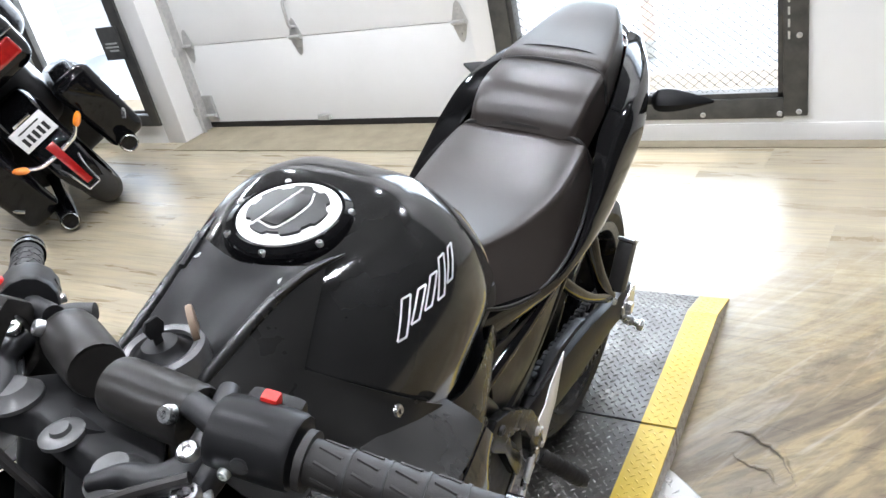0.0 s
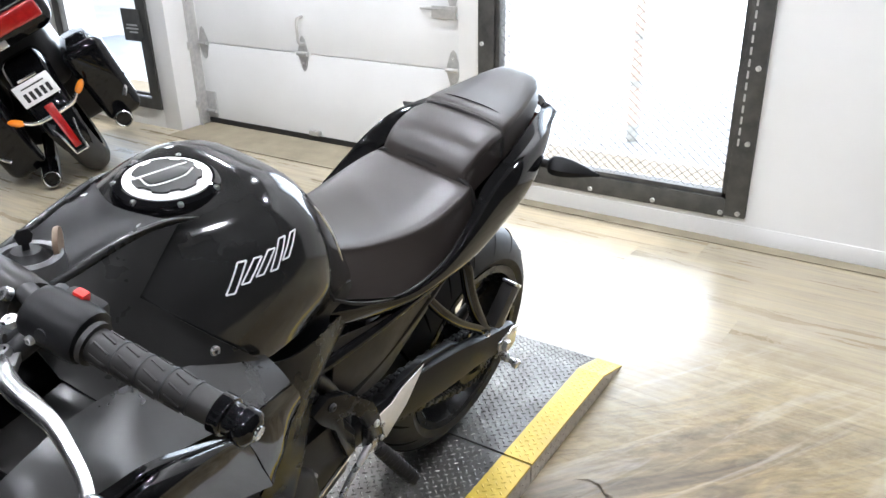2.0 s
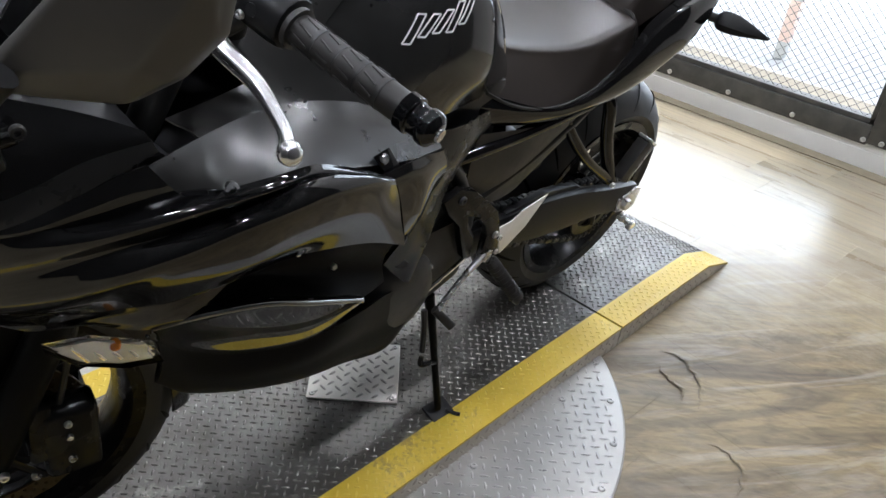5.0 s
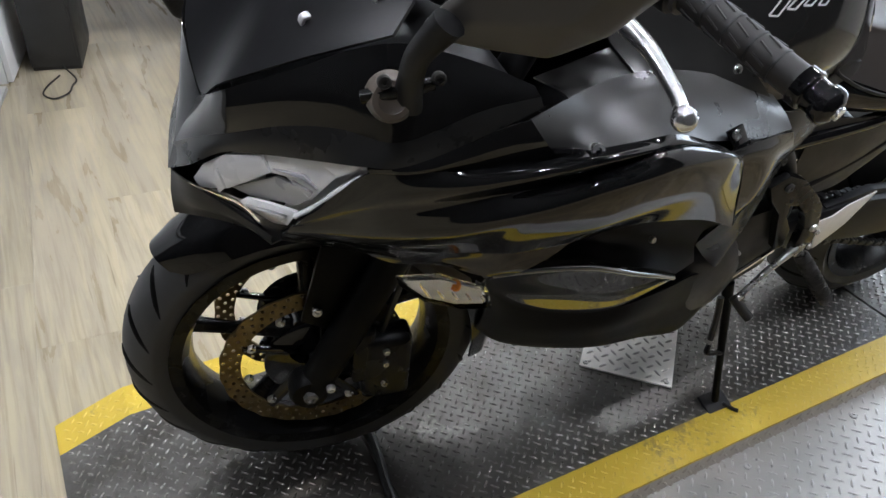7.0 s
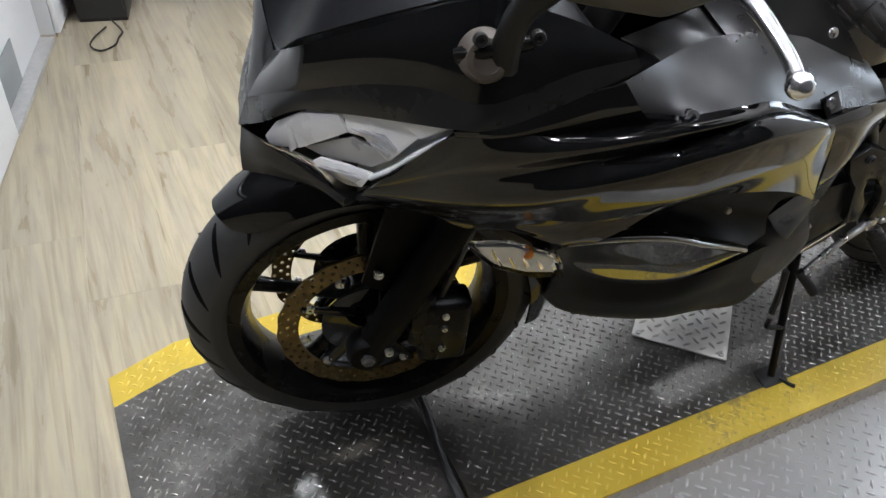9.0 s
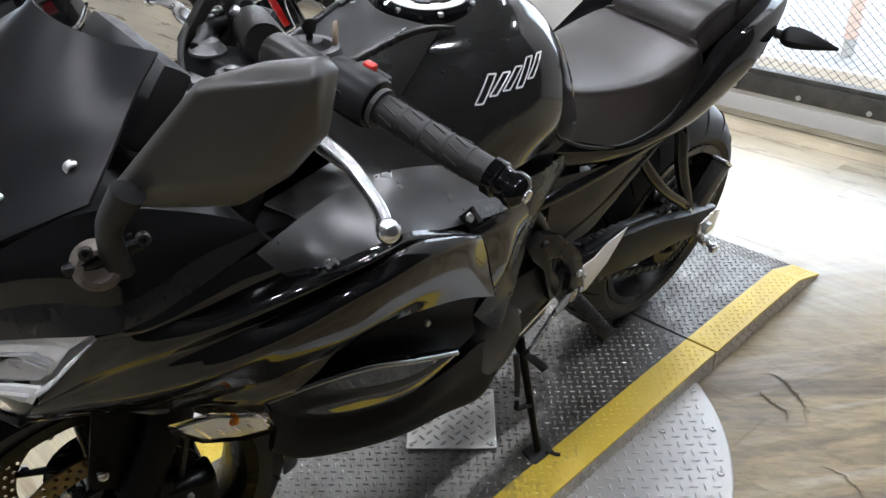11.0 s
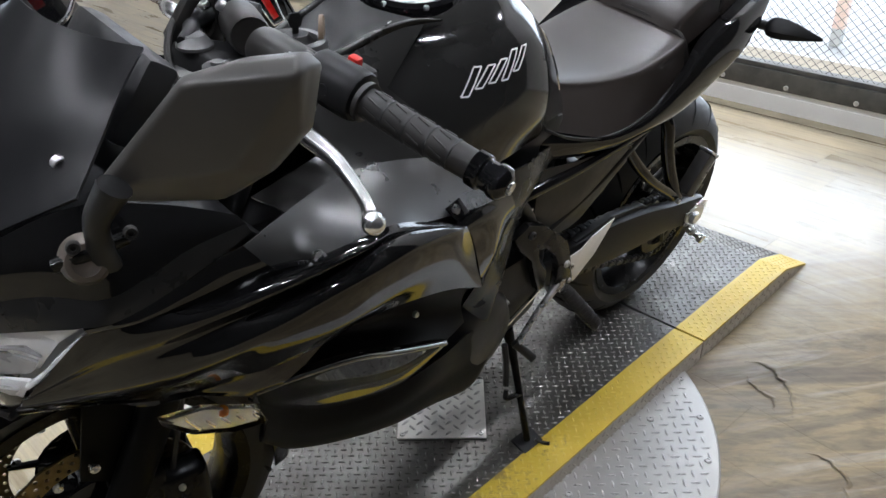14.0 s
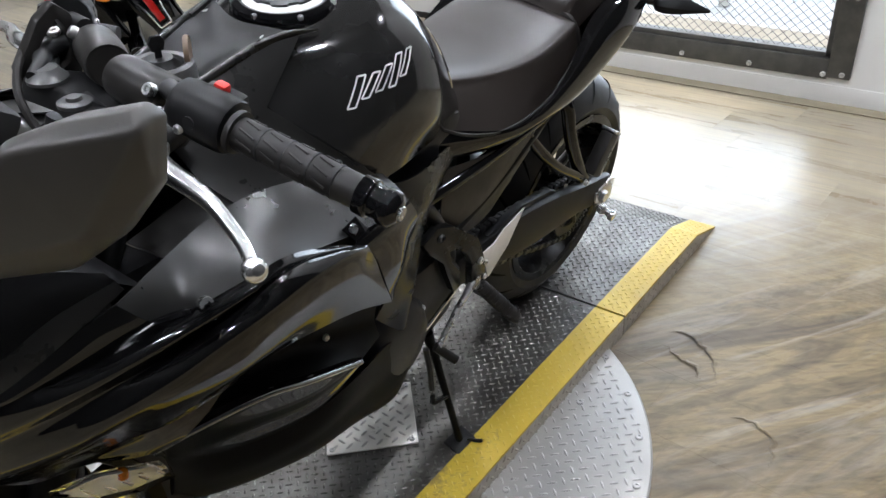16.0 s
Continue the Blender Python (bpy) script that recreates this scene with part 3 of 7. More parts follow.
def mesh_guard(x0, x1, z0, z1, y, w=0.042, h=0.018):
    """Expanded metal: zigzag strands crossing the opening."""
    verts, faces = [], []
    rows = int((z1 - z0) / h)
    cols = int((x1 - x0) / (w / 2))
    t, d = 0.0011, 0.0016
    for r in range(rows):
        zb = z0 + r * h
        for c in range(cols):
            up = (c + r) % 2 == 0
            xa, xb = x0 + c * w / 2, x0 + (c + 1) * w / 2
            za, zc = (zb, zb + h) if up else (zb + h, zb)
            i = len(verts)
            verts += [(xa, y - d, za - t), (xb, y - d, zc - t), (xb, y - d, zc + t), (xa, y - d, za + t),
                      (xa, y + d, za - t), (xb, y + d, zc - t), (xb, y + d, zc + t), (xa, y + d, za + t)]
            faces += [(i, i + 1, i + 2, i + 3), (i + 7, i + 6, i + 5, i + 4), (i, i + 4, i + 5, i + 1), (i + 3, i + 2, i + 6, i + 7)]
    me = bpy.data.meshes.new("expanded_metal")
    me.from_pydata(verts, [], faces)
    return me


def barred_opening(name, label, x0, x1, z0, z1, latch_x):
    th = thing(name, label, "window", kind="structure")
    f, p = 0.075, 0.02
    y0, y1 = NY - p, NY + 0.03
    for nm, a in (("side_bar", (x0 - 0.012, x0 + f, z0, z1)), ("side_bar", (x1 - f, x1 + 0.012, z0, z1)),
                  ("sill_bar", (x0 + f, x1 - f, z0 - 0.008, z0 + f)), ("head_bar", (x0 + f, x1 - f, z1 - f, z1))):
        part(nm, box(a[0], a[1], y0, y1, a[2], a[3], 0.003), STEEL, th)
    # inner leaf of the frame, set back
    for a in ((x0 + f, x0 + f + 0.022, z0 + f, z1 - f), (x1 - f - 0.022, x1 - f, z0 + f, z1 - f), (x0 + f, x1 - f, z0 + f, z0 + f + 0.022)):
        part("inner_bar", box(a[0], a[1], y0 + 0.012, y1 + 0.02, a[2], a[3], 0.002), STEEL, th)
    me = mesh_guard(x0 + f, x1 - f, z0 + f, z1 - f, NY + 0.012)
    me.materials.append(STEEL)
    g = new("mesh_guard", me)
    g.parent = th
    g["label"] = "expanded steel mesh"
    g["kind"] = "stuff"
    pane = part("pane", box(x0 + 0.01, x1 - 0.01, NY + 0.12, NY + 0.128, z0 + 0.01, z1), PANE, th)
    pane.visible_shadow = False
    part("sill_board", box(x0, x1, NY + 0.05, NY + NT, z0 - 0.004, z0 + 0.01), WALL, th)
    # round bolts in the frame
    zs = [z0 + 0.018 + k * 0.305 for k in range(7)]
    for z in zs:
        for x in (x0 + 0.01, x1 - 0.018):
            part("bolt", bolt_head(0.011, 0.008), GALV, th, matrix=facing((x, y0, z), (0, -1, 0)))
    for k in range(1, 5):
        part("bolt", bolt_head(0.011, 0.008), GALV, th, matrix=facing((x0 + (x1 - x0) * k / 4.3, y0, z0 + 0.012), (0, -1, 0)))
    # row of slots in the hinge side
    for k in range(24):
        part("slot", box(x1 - f + 0.016, x1 - f + 0.024, y0 - 0.001, y0 + 0.002, 0.42 + k * 0.046, 0.45 + k * 0.046), GALV, th)
    # latch plate with a bent rod
    lp = part("latch_plate", box(latch_x, latch_x + 0.13, y0 - 0.004, y0 + 0.001, 1.02, 1.22, 0.002), STEEL, th, "perforated dark steel latch plate")
    part("latch_body", box(latch_x - 0.03, latch_x + 0.035, y0 - 0.03, y0 - 0.004, 1.09, 1.13, 0.004), GALV, lp)
    part("latch_rod", tube([(latch_x - 0.07, y0 - 0.02, 1.115), (latch_x + 0.05, y0 - 0.02, 1.115), (latch_x + 0.052, y0 - 0.02, 1.04)], 0.006, 8), GALV, lp)
    return th


barred_opening("window_1", "tall dark steel framed window with expanded metal guard", WX0, WX1, WZ0, WZ1, WX0 + 0.06)

# glazed door beside the overhead door
dr = thing("door_1", "glazed outside door in a dark steel frame", "door", kind="structure")
for nm, a in (("jamb", (DX1 - 0.075, DX1, 0.12, 2.2)), ("jamb", (DX0, DX0 + 0.075, 0.12, 2.2)), ("bottom_rail", (DX0 + 0.075, DX1 - 0.075, 0.12, 0.19)), ("head", (DX0 + 0.075, DX1 - 0.075, 1.10, 1.15)), ("head", (DX0 + 0.075, DX1 - 0.075, 2.12, 2.2))):
    part(nm, box(a[0], a[1], NY - 0.015, NY + 0.03, a[2], a[3], 0.003), STEEL, dr)
for a in ((DX1 - 0.11, DX1 - 0.085, 0.2, 2.1), (DX0 + 0.085, DX1 - 0.085, 0.2, 0.22)):
    part("glazing_bead", box(a[0], a[1], NY + 0.0, NY + 0.02, a[2], a[3], 0.002), STEEL, dr)
pn = part("pane", box(DX0 + 0.06, DX1 - 0.06, NY + 0.06, NY + 0.068, 0.15, 2.15), PANE, dr)
pn.visible_shadow = False
sg = thing("door_sign", "small blue-black sign with pale lines on the door frame", "sign", pose(-3.395, NY - 0.025, 0.66))
part("board", box(-0.09, 0.09, -0.004, 0.004, -0.10, 0.10, 0.002), STEEL, sg)
for k, (a, b2) in enumerate(((-0.05, 0.055), (-0.06, 0.06), (-0.03, 0.05))):
    part("line", box(a, b2, -0.006, -0.003, -0.005 - k * 0.022, 0.005 - k * 0.022), GALV, sg)

# overhead door of four panels
gd = thing("garage_door", "white panelled overhead garage door with steel hinges", "garage door", kind="structure")
GY = 3.43
pz = [0.035, 0.535, 0.945, 1.40, 1.90, 2.45]
for a, b2 in zip(pz, pz[1:]):
    part("panel", box(GX0 - 0.02, GX1 + 0.08, GY, GY + 0.045, a + 0.002, b2 - 0.002, 0.004), DOORW, gd)
part("bottom_seal", box(GX0, GX1 + 0.06, GY - 0.006, GY + 0.05, 0.004, 0.04, 0.004), GRIPR, gd, "black rubber seal")


def door_hinge(x, z):
    h = part("hinge", joined(slab([(x, GY - 0.004, z - 0.105), (x + 0.016, GY - 0.004, z - 0.09), (x + 0.045, GY - 0.004, z), (x + 0.016, GY - 0.004, z + 0.09), (x, GY - 0.004, z + 0.105), (x - 0.016, GY - 0.004, z + 0.09), (x - 0.045, GY - 0.004, z), (x - 0.016, GY - 0.004, z - 0.09)], 0.006, (0, 1, 0))), GALV, gd, "galvanised hinge leaf")
    part("knuckle", tube([(x - 0.04, GY - 0.012, z), (x + 0.04, GY - 0.012, z)], 0.012, 10), GALV, h)
    for dz in (-0.06, 0.06):
        part("screw", bolt_head(0.006, 0.005), GALV, h, matrix=facing((x, GY - 0.005, z + dz), (0, -1, 0)))


for hx in (-2.20, -1.15, -3.06):
    for hz in (0.535, 0.945, 1.40):
        door_hinge(hx, hz)
hd = part("pull_handle", tube([(-2.19, GY, 0.75), (-2.19, GY - 0.045, 0.735), (-2.19, GY - 0.05, 0.67), (-2.19, GY - 0.045, 0.605), (-2.19, GY, 0.59)], 0.009, 8), GALV, gd, "bent steel pull handle")
part("slide_bolt", joined(box(-1.27, -1.12, GY - 0.02, GY - 0.002, 0.80, 0.86, 0.003), tube([(-1.34, GY - 0.014, 0.845), (-1.15, GY - 0.014, 0.845)], 0.008, 8)), GALV, gd)
part("lift_bracket", box(-2.19, -2.11, GY - 0.03, GY, 0.045, 0.075, 0.004), GALV, gd)
part("corner_bracket", joined(box(GX0 - 0.01, GX0 + 0.09, GY - 0.012, GY - 0.002, 0.05, 0.22, 0.003), tube([(GX0 - 0.03, GY - 0.02, 0.09), (GX0 + 0.09, GY - 0.02, 0.09)], 0.012, 8)), GALV, gd)
tr = thing("door_track", "upright galvanised roller track of the overhead door", "track", kind="structure")
part("rail", joined(box(GX0 - 0.004, GX0 + 0.004, GY - 0.09, GY - 0.01, 0.0, 2.4), box(GX0, GX0 + 0.03, GY - 0.094, GY - 0.087, 0.0, 2.4)), GALV, tr)
for z in (0.12, 0.5, 0.9, 1.4):
    part("clip", box(GX0 - 0.003, GX0 + 0.045, GY - 0.105, GY - 0.096, z, z + 0.05, 0.002), GALV, tr)
tagged(part("threshold", box(GX0 + 0.004, GX1 - 0.004, 3.06, 3.43, 0.001, 0.006), MAT, None), "worn beige concrete threshold strip at the overhead door", "threshold", kind="structure")
# wall behind the overhead door opening's return
wall("wall_garage", [box(GX0 - 0.02, GX1 + 0.02, 3.49, 3.55, 0.0, 2.6)])


# ceiling lamps: round downlights
def ceiling_lamp(x, y, turn=0):
    th = thing("ceiling_lamp", "small round white ceiling downlight", "ceiling lamp", pose(x, y, 3.2, 0, 0, turn), "ceiling lamps")
    part("trim_ring", lathe([(0.075, -0.012), (0.10, -0.012), (0.105, -0.006), (0.105, 0.0), (0.075, 0.0), (0.075, -0.012)], 24, 'z'), WALL, th)
    part("diffuser", lathe([(0.0001, -0.016), (0.05, -0.014), (0.073, -0.008), (0.073, -0.002), (0.0001, -0.002)], 20, 'z'), TUBE, th)
    return th


for lx in (-4.7, -3.2, -1.7, -0.2, 1.3):
    for ly in (-1.25, 0.6, 2.6):
        if lx > -2.5 or ly > 1.5:
            ceiling_lamp(lx, ly)


# ---- the low counter and the box beside it ----
def cabinet(name, label, m, w, d, h):
    th = thing(name, label, "cabinet", m)
    part("carcass", box(0, w, -d, -0.02, 0.0, h, 0.004), CABIN, th)
    part("front_panel", box(0.0, w, -0.018, 0.0, 0.006, h - 0.03, 0.003), CABIN, th)
    part("top_board", box(-0.006, w + 0.006, -d - 0.006, 0.012, h, h + 0.028, 0.004), CABIN, th)
    return th


cabinet("counter_cabinet", "plain white laminate counter cabinet on the plank floor", pose(-1.36, -0.545, 0, 0, 0, -12.5), 1.3, 0.55, 0.95)
cabinet("counter_cabinet", "white laminate cabinet at the end of the counter", pose(-2.66, -0.245, 0, 0, 0, -12.5), 0.60, 0.62, 0.95)
rec = thing("counter_recess", "grey-white recessed panel with a dark notch between the cabinets", "panel", pose(-1.36, -0.545, 0, 0, 0, -12.5))
part("back_panel", box(-0.70, -0.004, -0.10, -0.05, 0.0, 0.93, 0.002), CABIN, rec)
part("floor_trim", box(-0.68, -0.006, -0.05, 0.0, 0.0, 0.018, 0.003), GALV, rec)
part("notch_plate", box(-0.34, -0.06, -0.049, -0.044, 0.02, 0.16, 0.002), GREYP, rec)

spk = thing("loudspeaker", "tall black loudspeaker cabinet standing on the floor", "loudspeaker", pose(-2.30, -0.185, 0, 0, 0, -12.5))
part("body", box(-0.16, 0.16, -0.09, 0.09, 0.012, 0.86, 0.012), BLACKP, spk)
part("grille", box(0.161, 0.168, -0.08, 0.08, 0.05, 0.82, 0.002), BLACKP, spk)
part("foot", box(-0.15, 0.15, -0.085, 0.085, 0.0, 0.012), GRIPR, spk)
part("side_handle", tube([(0.05, 0.09, 0.30), (0.05, 0.12, 0.32), (0.05, 0.12, 0.42), (0.05, 0.09, 0.44)], 0.008, 8), BLACKP, spk)
cb = thing("power_cable", "thin black cable lying in a loop on the floor", "cable")
part("lead", tube([(-2.13, -0.20, 0.02), (-2.03, -0.17, 0.005), (-1.97, -0.19, 0.005), (-1.91, -0.21, 0.005), (-1.88, -0.26, 0.005), (-1.93, -0.29, 0.005), (-2.0, -0.27, 0.005), (-2.08, -0.22, 0.006)], 0.0032, 8, 50), GRIPR, cb)


# ---- the turntable and its ramps of tread plate ----
EX0, EX1, TOP = -0.29, 0.37, 0.06
BAND = 0.082
YJ0, YJ1 = 0.09, 1.36


def lug_sheet(x0, x1, y0, y1, height, cut=None, pitch=0.0178, size=0.0092, wide=0.0027, rise=0.0026):
    """Raised lens-shaped bars on a lattice turned by 45 degrees, each pointing at its neighbour's middle."""
    verts, faces = [], []
    reach = int(((x1 - x0) + (y1 - y0)) / pitch) + 2
    h = math.sqrt(0.5) * pitch
    for i in range(-reach, reach + 1):
        for j in range(-reach, reach + 1):
            x, y = (x0 + x1) / 2 + (i - j) * h, (y0 + y1) / 2 + (i + j) * h
            if not (x0 + size * 0.62 < x < x1 - size * 0.62 and y0 + size * 0.7 < y < y1 - size * 0.7):
                continue
            if cut and not cut(x, y):
                continue
            ang = radians(45 if (i + j) % 2 else -45)
            c, s = math.cos(ang), math.sin(ang)
            n = len(verts)
            ring = ((-1, 0), (-0.55, 0.85), (0, 1), (0.55, 0.85), (1, 0), (0.55, -0.85), (0, -1), (-0.55, -0.85))
            for u, v in ring:
                a, b = u * size, v * wide
                px, py = x + a * c - b * s, y + a * s + b * c
                verts.append((px, py, height(px, py) - 0.0004))
            for u, v in ((-0.6, 0), (0, 0.35), (0.6, 0), (0, -0.35)):
                a, b = u * size, v * wide
                px, py = x + a * c - b * s, y + a * s + b * c
                verts.append((px, py, height(px, py) + rise))
            faces += [(n, n + 1, n + 8), (n + 1, n + 2, n + 9, n + 8), (n + 2, n + 3, n + 10, n + 9), (n + 3, n + 4, n + 10),
                      (n + 4, n + 5, n + 10), (n + 5, n + 6, n + 11, n + 10), (n + 6, n + 7, n + 8, n + 11), (n + 7, n, n + 8), (n + 8, n + 9, n + 10, n + 11)]
    me = bpy.data.meshes.new("tread_lugs")
    me.from_pydata(verts, [], faces)
    for p in me.polygons:
        p.use_smooth = True
    return me


def add_lugs(parent, material, *args, **kw):
    me = lug_sheet(*args, **kw)
    me.materials.append(material)
    ob = new("tread_lug", me)
    ob.parent = parent
    ob["kind"] = "stuff"
    return ob


def deck(profile, x0, x1, thick=0.006):
    """A folded strip of plate that follows (y, z) along its length."""
    rows = [[(x0, y, z), (x1, y, z)] for y, z in profile]
    low = [[(x0, y, max(z - thick, 0.0005)), (x1, y, max(z - thick, 0.0005))] for y, z in profile]
    bm = bmesh.new()
    a = [[bm.verts.new(p) for p in r] for r in rows]
    b = [[bm.verts.new(p) for p in r] for r in low]
    n = len(rows)
    for i in range(n - 1):
        bm.faces.new((a[i][0], a[i][1], a[i + 1][1], a[i + 1][0]))
        bm.faces.new((b[i][1], b[i][0], b[i + 1][0], b[i + 1][1]))
        for k in (0, 1):
            bm.faces.new((a[i][k], a[i + 1][k], b[i + 1][k], b[i][k]))
    for i in (0, n - 1):
        bm.faces.new((a[i][0], a[i][1], b[i][1], b[i][0]))
    bmesh.ops.recalc_face_normals(bm, faces=bm.faces)
    return bm


def cheek(profile, x, w=0.006):
    """The upright side plate below a deck."""
    return slab([(x, y, max(z - 0.004, 0.001)) for y, z in profile] + [(x, y, 0.001) for y, z in reversed(profile) if z > 0.008], w, (-1 if x > 0 else 1, 0, 0))


def platform(name, label, profile):
    th = thing(name, label, "ramp")
    ys = [p[0] for p in profile]

    def height(x, y):
        for (ya, za), (yb, zb) in zip(profile, profile[1:]):
            if y <= yb:
                return za + (zb - za) * (y - ya) / (yb - ya)
        return profile[-1][1]
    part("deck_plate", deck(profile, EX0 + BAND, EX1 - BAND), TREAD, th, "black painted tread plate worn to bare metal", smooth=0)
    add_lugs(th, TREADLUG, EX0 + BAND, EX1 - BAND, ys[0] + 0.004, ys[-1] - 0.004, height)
    for x0, x1, ex in ((EX0, EX0 + BAND, EX0), (EX1 - BAND, EX1, EX1)):
        part("edge_band", deck(profile, x0, x1), YELLOW, th, "yellow painted edge band", smooth=0)
        add_lugs(th, YELLUG, x0, x1, ys[0] + 0.004, ys[-1] - 0.004, height, rise=0.0016)
        part("side_plate", cheek(profile, ex - 0.0005 if ex > 0 else ex + 0.0005), SIDEP, th, "dull bare tread plate side", smooth=0)
        side_lugs = add_lugs(th, SIDEP, 0.004, 0.052, ys[0] + 0.004, ys[-1] - 0.004, lambda x, y: 0.0, cut=lambda x, y: x < height(0, y) - 0.014, pitch=0.022, size=0.0105, wide=0.0028)
        sgn = 1 if ex > 0 else -1
        side_lugs.matrix_basis = Matrix(((0, 0, sgn, ex), (0, 1, 0, 0), (1, 0, 0, 0), (0, 0, 0, 1)))
    return th


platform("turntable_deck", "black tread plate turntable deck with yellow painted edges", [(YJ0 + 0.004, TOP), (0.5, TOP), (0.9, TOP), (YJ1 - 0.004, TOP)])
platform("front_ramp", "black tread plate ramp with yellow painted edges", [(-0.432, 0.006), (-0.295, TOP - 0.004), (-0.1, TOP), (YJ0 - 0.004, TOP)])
platform("rear_ramp", "black tread plate ramp with yellow edges behind the turntable", [(YJ1 + 0.004, TOP), (1.6, TOP), (1.84, TOP - 0.004), (1.995, 0.006)])

dc = thing("turntable_disc", "round bare aluminium tread plate disc on the floor", "turntable", pose(0.03, 0.735, 0))
part("disc_plate", lathe([(0.0001, 0.014), (0.638, 0.014), (0.642, 0.011), (0.642, 0.001), (0.0001, 0.001)], 96, 'z'), SILVER, dc, smooth=0)
add_lugs(dc, SILLUG, -0.64, 0.64, -0.64, 0.64, lambda x, y: 0.014, cut=lambda x, y: x * x + y * y < 0.62 ** 2 and (x > 0.33 or x < -0.31), pitch=0.0250, size=0.0125, wide=0.0032, rise=0.0026)
for k in range(28):
    w = 2 * math.pi * (k + 0.3) / 28
    if math.cos(w) * 0.615 > 0.35 or math.cos(w) * 0.615 < -0.33:
        part("bolt", bolt_head(0.008, 0.004), GALV, dc, matrix=facing((0.615 * math.cos(w), 0.615 * math.sin(w), 0.014), (0, 0, 1)))
for x, y in ((0.375, 0.33), (0.372, -0.28), (0.374, 0.02)):
    part("bolt", bolt_head(0.008, 0.004), GALV, dc, matrix=facing((x, y, 0.014), (0, 0, 1)))

hp = thing("hatch_plate", "bright aluminium tread plate cover screwed to the deck", "cover plate", pose(0.0665, 0.722, TOP + 0.0025, 0, 0, 44.5))
part("plate", box(-0.098, 0.098, -0.098, 0.098, 0, 0.004, 0.001, 1), HATCH, hp, smooth=0)
add_lugs(hp, SILVER, -0.096, 0.096, -0.096, 0.096, lambda x, y: 0.004, pitch=0.0230, size=0.0118, wide=0.0034, rise=0.0036)
for sx in (-1, 1):
    for sy in (-1, 1):
        part("screw", bolt_head(0.006, 0.003), GALV, hp, matrix=facing((sx * 0.086, sy * 0.086, 0.004), (0, 0, 1)))
ch = thing("joint_chain", "thin black strip laid in the joint under the front wheel", "strip")
part("strip", tube([(-0.28, 0.118, TOP + 0.003), (0.035, 0.105, TOP + 0.004), (0.19, 0.080, TOP + 0.004), (0.365, 0.069, TOP + 0.004)], 0.0085, 8, 30), BLACKP, ch)


# torn edges in the worn vinyl beside the ramp
def tear(points, width, label):
    """A ragged crack in the vinyl, with one lip lifted a little."""
    th = thing("floor_tear", label, "floor damage")
    path = spline([(x, y, 0.0) for x, y in points], 60)
    lip, gap = [], []
    for i, p in enumerate(path):
        d = (path[min(i + 1, 59)] - path[max(i - 1, 0)]).normalized()
        n = Vector((-d.y, d.x, 0))
        k = math.sin(math.pi * (i + 0.5) / 60)
        rag = 0.009 * noise.noise(p * 55) + 0.005 * noise.noise(p * 150)
        w = width * k * (0.6 + 0.8 * abs(noise.noise(p * 28 + Vector((7, 3, 1)))))
        lip.append([p + n * (rag + w * a) + Vector((0, 0, 0.0006 + z * k)) for a, z in ((-0.05, 0.0025), (0.25, 0.0040), (0.7, 0.0022), (1.4, 0.0002))])
        gap.append([p + n * (rag + a * max(w * 0.4, 0.001)) + Vector((0, 0, 0.0005)) for a in (-0.8, 0.3)])
    part("lip", grid(lip), PLANK, th, smooth=50)
    part("gap", grid(gap), GAPD, th, "dark gap under the lip", smooth=50)
    return th


tear([(0.455, 1.43), (0.50, 1.445), (0.545, 1.43), (0.60, 1.38), (0.635, 1.31)], 0.016, "curled lip of torn floor vinyl")
tear([(0.47, 1.38), (0.52, 1.35), (0.57, 1.335), (0.60, 1.30)], 0.009, "torn edge of worn floor vinyl")
tear([(0.70, 1.22), (0.745, 1.23), (0.80, 1.19), (0.82, 1.12)], 0.011, "small torn flap of floor vinyl")


# ---- the black sports motorcycle on the turntable ----
# local axes: x to the machine's left, y to its rear from the front axle, z up from the tyres' contact
LEANED = Matrix.Translation((0.028, -0.048, 0.06)) @ Matrix.Rotation(radians(-1.4), 4, 'Z') @ Matrix.Rotation(radians(10.5), 4, 'Y')
bike = thing("motorcycle", "black faired sports motorcycle leaning on its side stand", "motorcycle", LEANED)

STEER = radians(-11.6)
HEAD, RAKE = Vector((0, 0.345, 0.975)), Vector((0, math.sin(radians(24.5)), math.cos(radians(24.5))))
TURNED = Matrix.Translation(HEAD) @ Matrix.Rotation(STEER, 4, RAKE) @ Matrix.Translation(-HEAD)


def swap_side(p):
    """Where a point of the left handlebar lies on the right one, with the steering turned."""
    q = TURNED.inverted() @ Vector(p)
    q.x = -q.x
    return TURNED @ q


# wheels
def tyre_mesh(radius, width, rim):
    prof = []
    for k in range(21):
        w = -1.25 + 2.5 * k / 20
        prof.append((radius - width * 0.62 * (1 - math.cos(w)), width * 0.5 * math.sin(w) / math.sin(1.25)))
    inner = [(rim, width * 0.40), (rim - 0.004, 0.0), (rim, -width * 0.40)]
    return lathe(prof + inner + [prof[0]], 96)


def tread_groove(radius, width, flip, side):
    """One curved dark sipe laid just proud of the tread."""
    pts = []
    for s in range(6):
        u = 0.12 + 0.78 * s / 5
        a = -1.25 * u * side
        r = radius - width * 0.62 * (1 - math.cos(a)) + 0.0006
        w = flip * (0.10 * u + 0.16 * u * u)
        pts.append((width * 0.5 * math.sin(-a) / math.sin(1.25), r * math.cos(w), r * math.sin(w)))
    return tube(pts, [0.001, 0.0038, 0.0044, 0.0044, 0.0036, 0.001], 5, 10, True, 0.3)


